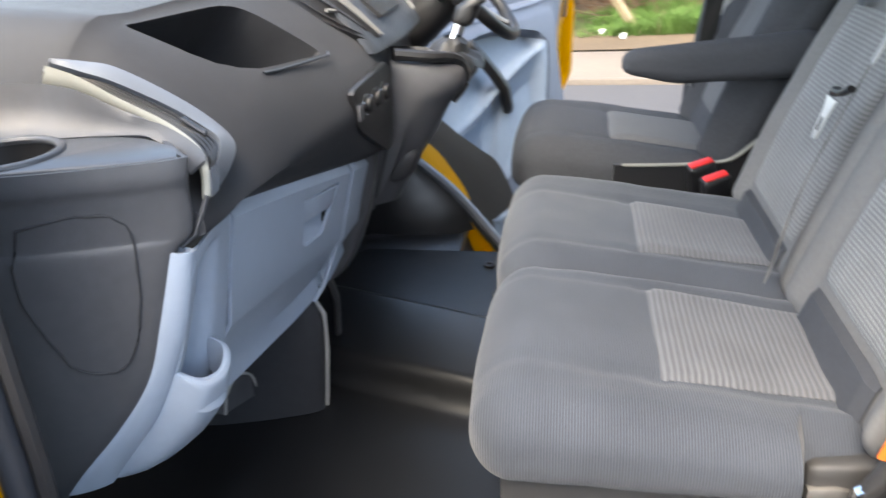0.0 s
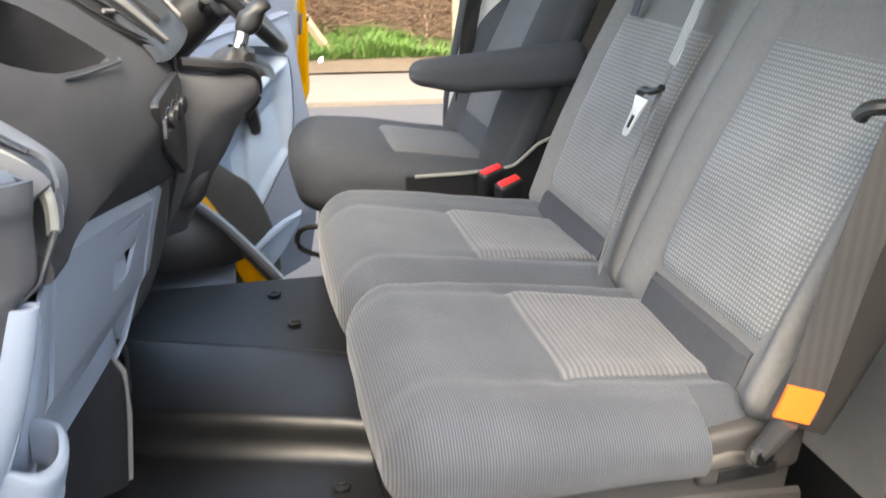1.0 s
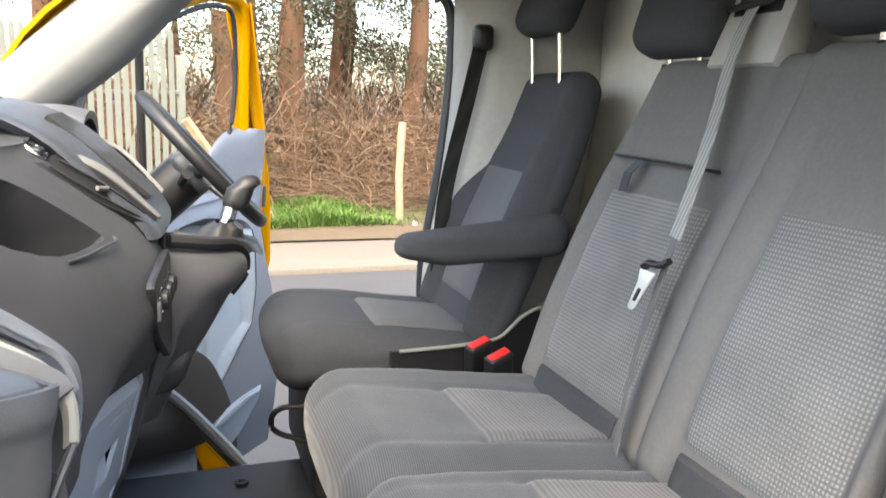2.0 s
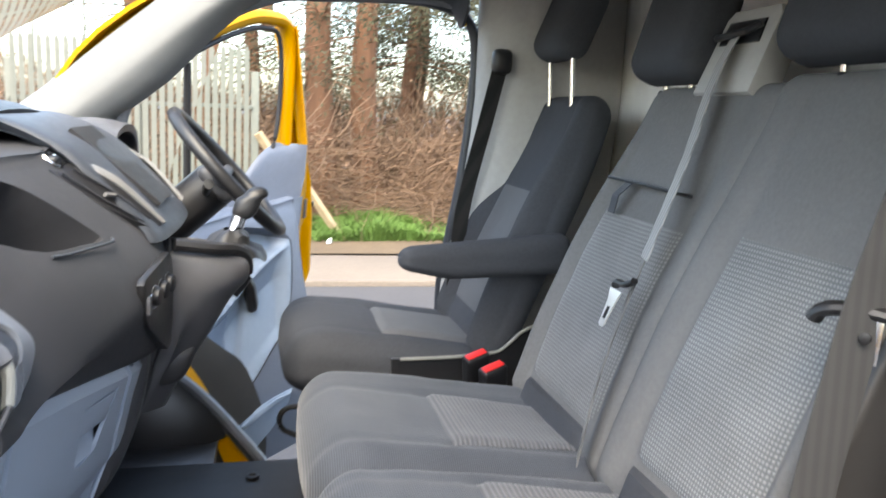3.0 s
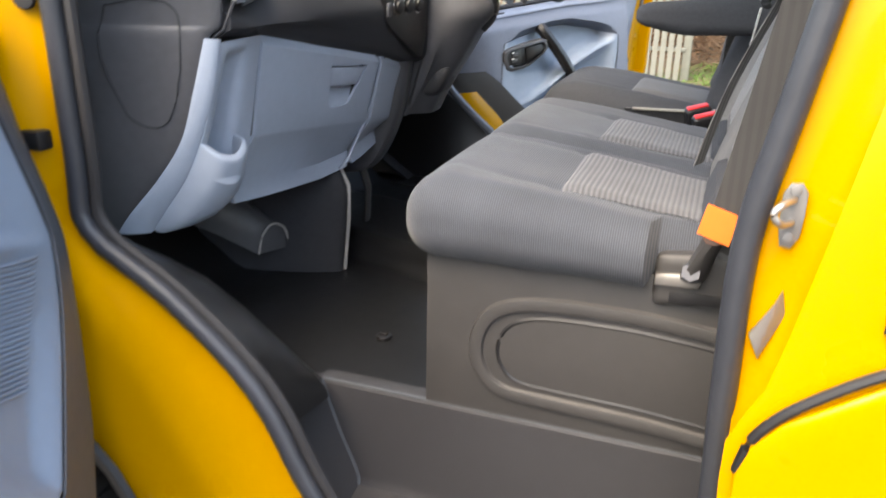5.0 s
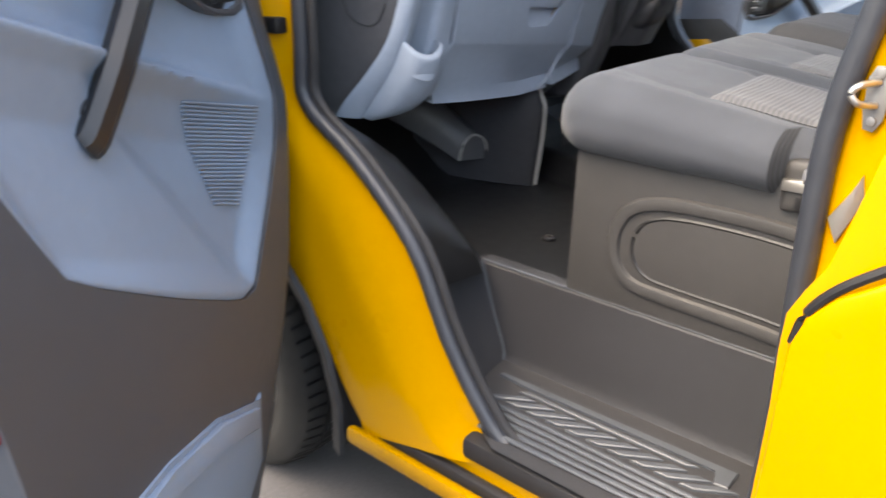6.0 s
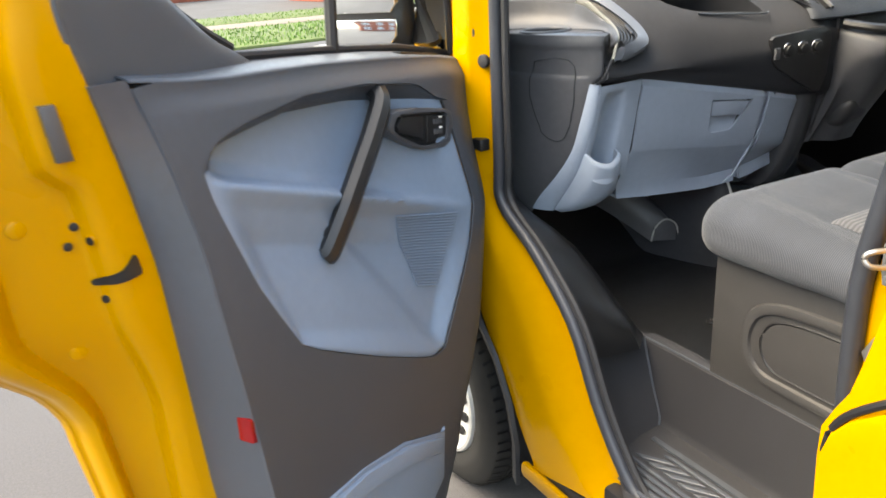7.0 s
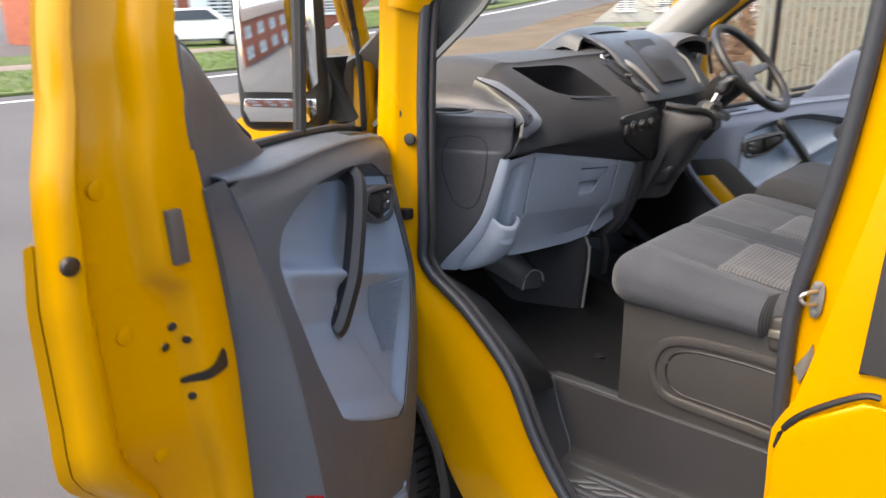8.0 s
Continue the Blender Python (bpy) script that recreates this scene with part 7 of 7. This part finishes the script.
for x in (0.12, -1.3, -2.7):
    part("post", box(x - 0.05, x + 0.05, 9.64, 9.74, 0, 2.05, 0.006), FENCE, fence, "grey steel post")
brace = thing("timber_brace", (0.6, 9.55, 0), "weathered timber brace leaning against the fence post", "timber")
part("beam", tube([(0.16, 9.62, 1.32), (1.02, 9.75, 0.08)], 0.055, 4), TIMBER, brace)
post = thing("timber_post", (2.62, 9.7, 0), "weathered timber post in the brush", "post")
part("beam", tube([(2.62, 9.7, 0), (2.60, 9.7, 0.7), (2.64, 9.72, 1.35)], 0.05, 6), TIMBER, post)
for x, y in ((0.62, 9.5), (2.72, 9.35), (0.85, 9.2)):
    lit = thing("litter", (x, y, 0.06), "crumpled white litter on the verge", "litter", group="litter")
    bm = bmesh.new()
    bmesh.ops.create_icosphere(bm, subdivisions=2, radius=0.034, matrix=Matrix.Translation((x, y, 0.09)))
    for v in bm.verts:
        v.co += Vector((1, 0.6, 0.5)) * 0.03 * noise.noise(v.co * 30)
    part("paper", bm, WHITE, lit)

def lamp_post(x, y, h):
    lp_t = thing("street_lamp", (x, y, 0), "slim grey street lamp post beyond the road", "street lamp", group="street lamps")
    part("base", disc((x, y, 0.45), (0, 0, 1), 0.09, 0.9, 12, None, 0.01), FENCE, lp_t)
    part("pole", tube([(x, y, 0.9), (x, y, h * 0.6), (x, y, h)], 0.055, 10, None, 1.0, 0.7), FENCE, lp_t)
    part("arm", tube(curve_pts([(x, y, h), (x - 0.1, y - 0.3, h + 0.25), (x - 0.2, y - 0.9, h + 0.35)], 4), 0.035, 8), FENCE, lp_t)
    part("lantern", soft(x - 0.35, x - 0.07, y - 1.45, y - 0.85, h + 0.28, h + 0.40, 0.05, 6), FENCE, lp_t)


lamp_post(-5.98, 30.0, 7.5)
lamp_post(-7.64, 30.0, 7.5)

# across the road ahead: grass strips, path, houses and parked cars
setting("grass_strip", box(-21.0, -15.5, -30, 60, -0.03, 0.07, 0.03), GRASS_SOIL, "mown green grass strip by the road", "grass")
setting("footpath", box(-23.0, -21.05, -30, 60, -0.03, 0.08, 0.02), PAVING, "pale footpath between the grass strips", "footpath")
setting("grass_strip_2", box(-27.0, -23.05, -30, 60, -0.03, 0.09, 0.03), GRASS_SOIL, "mown green grass strip by the houses", "grass")
setting("road_line", box(-14.6, -14.45, -40, 60, -0.01, 0.004, 0), WHITE, "white road edge line", "road marking")
lawn = bmesh.new()
for k in range(9000):
    x, y = (rnd.uniform(-20.9, -15.6) if k % 3 else rnd.uniform(-26.9, -23.1)), rnd.uniform(-2, 22)
    blades(lawn, x, y, 0.06, rnd.uniform(0.04, 0.10), 0.02, rnd.uniform(0.01, 0.05))
tagged(part("lawn_grass", lawn, GRASS), "short green lawn grass", "grass", kind="stuff")


def house(x, y, w, wall_mat, label, rot=0):
    h = thing("house", (x, y, 0), label, "house", rot, group="houses across the road")

    def loc(bm):
        return bm
    wall = part("wall", box(-4, 4, -w / 2, w / 2, 0, 5.4, 0.02), wall_mat, h, local=True)
    rf = bmesh.new()
    slab([(-4.4, 5.35), (4.4, 5.35), (0, 8.2)], lambda a, b, t: Vector((a, t, b)), -w / 2 - 0.3, w / 2 + 0.3, 0.02, rf)
    part("roof", rf, ROOF, h, local=True)
    k = int(w // 3)
    for i in range(k):
        yy = -w / 2 + w * (i + 0.5) / k
        for z0 in (0.85, 3.35):
            win = part("window", box(3.97, 4.06, yy - 0.75, yy + 0.75, z0, z0 + 1.3, 0.01), WHITE, h, "white framed window", local=True)
            for s in (-0.36, 0.36):
                part("pane", box(4.055, 4.075, yy + s - 0.3, yy + s + 0.3, z0 + 0.1, z0 + 1.2, 0.005), DARK_GLASS, win, local=True)
                for b in range(6):
                    part("blind_slat", box(4.072, 4.082, yy + s - 0.28, yy + s + 0.28, z0 + 0.16 + b * 0.17, z0 + 0.24 + b * 0.17, 0.002), WHITE, win, local=True)
            part("sill", box(3.98, 4.14, yy - 0.85, yy + 0.85, z0 - 0.08, z0, 0.01), WHITE, win, local=True)
    part("door", box(3.97, 4.05, -0.1, 0.85, 0, 2.1, 0.01), WHITE, h, "white front door", local=True)
    return h


house(-34, 20, 13, BRICK, "two-storey red brick house with white windows")
house(-36, 37, 12, BRICK, "red brick house further along the road")
house(-52, 6, 13, BRICK, "red brick house beyond the side road")
house(-50, -11, 12, BRICK, "red brick house at the end of the row")
house(-30, 62, 16, PALE_RENDER, "pale rendered building at the end of the road", -50)


def car(x, y, rot, paint, label):
    c = thing("car", (x, y, 0), label, "car", rot, group="parked cars")
    side = [(-2.1, 0.35), (-2.15, 0.75), (-2.0, 0.95), (-1.7, 1.02), (-1.1, 1.42), (0.5, 1.46), (1.05, 1.05), (1.9, 0.88), (2.12, 0.65), (2.1, 0.35)]
    part("body", slab(side, lambda a, b, t: Vector((a, t * (1 if b < 1.1 else 0.86), b)), -0.86, 0.86, 0.05, seg=3), paint, c, local=True)
    for s in (-1, 1):
        part("side_window", slab([(-1.45, 1.03), (-1.02, 1.36), (0.42, 1.39), (0.85, 1.05)], lambda a, b, t: Vector((a, s * (lerp([(1.0, 0.85), (1.1, 0.83), (1.45, 0.75)], b) + t), b)), 0.0, 0.02, 0.004), DARK_GLASS, c, local=True)
        for wx in (-1.35, 1.3):
            wh = part("wheel", disc((wx, s * 0.78, 0.31), (0, 1, 0), 0.31, 0.2, 28, None, 0.03), TYRE, c, local=True)
            part("rim", disc((wx, s * 0.885, 0.31), (0, 1, 0), 0.19, 0.02, 20, None, 0.004), HUBCAP, wh, local=True)
    part("windscreen", slab([(-0.72, 0), (0.72, 0), (0.66, 1), (-0.66, 1)], lambda a, b, t: Vector((1.03 - 0.5 * b + 0.3 * t, a, 1.07 + 0.36 * b + t)), 0.0, 0.02, 0.004), DARK_GLASS, c, local=True)
    part("rear_window", slab([(-0.72, 0), (0.72, 0), (0.66, 1), (-0.66, 1)], lambda a, b, t: Vector((-1.70 + 0.55 * b - 0.3 * t, a, 1.04 + 0.36 * b + t)), 0.0, 0.02, 0.004), DARK_GLASS, c, local=True)
    for s in (-1, 1):
        part("headlight", soft(2.0, 2.13, s * 0.62 - 0.17, s * 0.62 + 0.17, 0.62, 0.76, 0.04, 6), CHROME, c, local=True)
        part("tail_light", soft(-2.16, -2.05, s * 0.66 - 0.14, s * 0.66 + 0.14, 0.70, 0.90, 0.04, 6), RED_LENS, c, local=True)
    return c


car(-24.5, 16.4, 62, CAR_WHITE, "white hatchback parked in front of a brick house")
car(-18.0, 22.5, 60, CAR_WHITE, "white car parked further up the road")
car(-27, 37.0, 40, CAR_DARK, "dark car parked across the side road")
car(-44, 6.0, 85, CAR_DARK, "dark car parked at the far kerb")
# building behind the camera that closes the street
house(12, -22, 22, BRICK, "brick terrace on the other side of the street", 90)
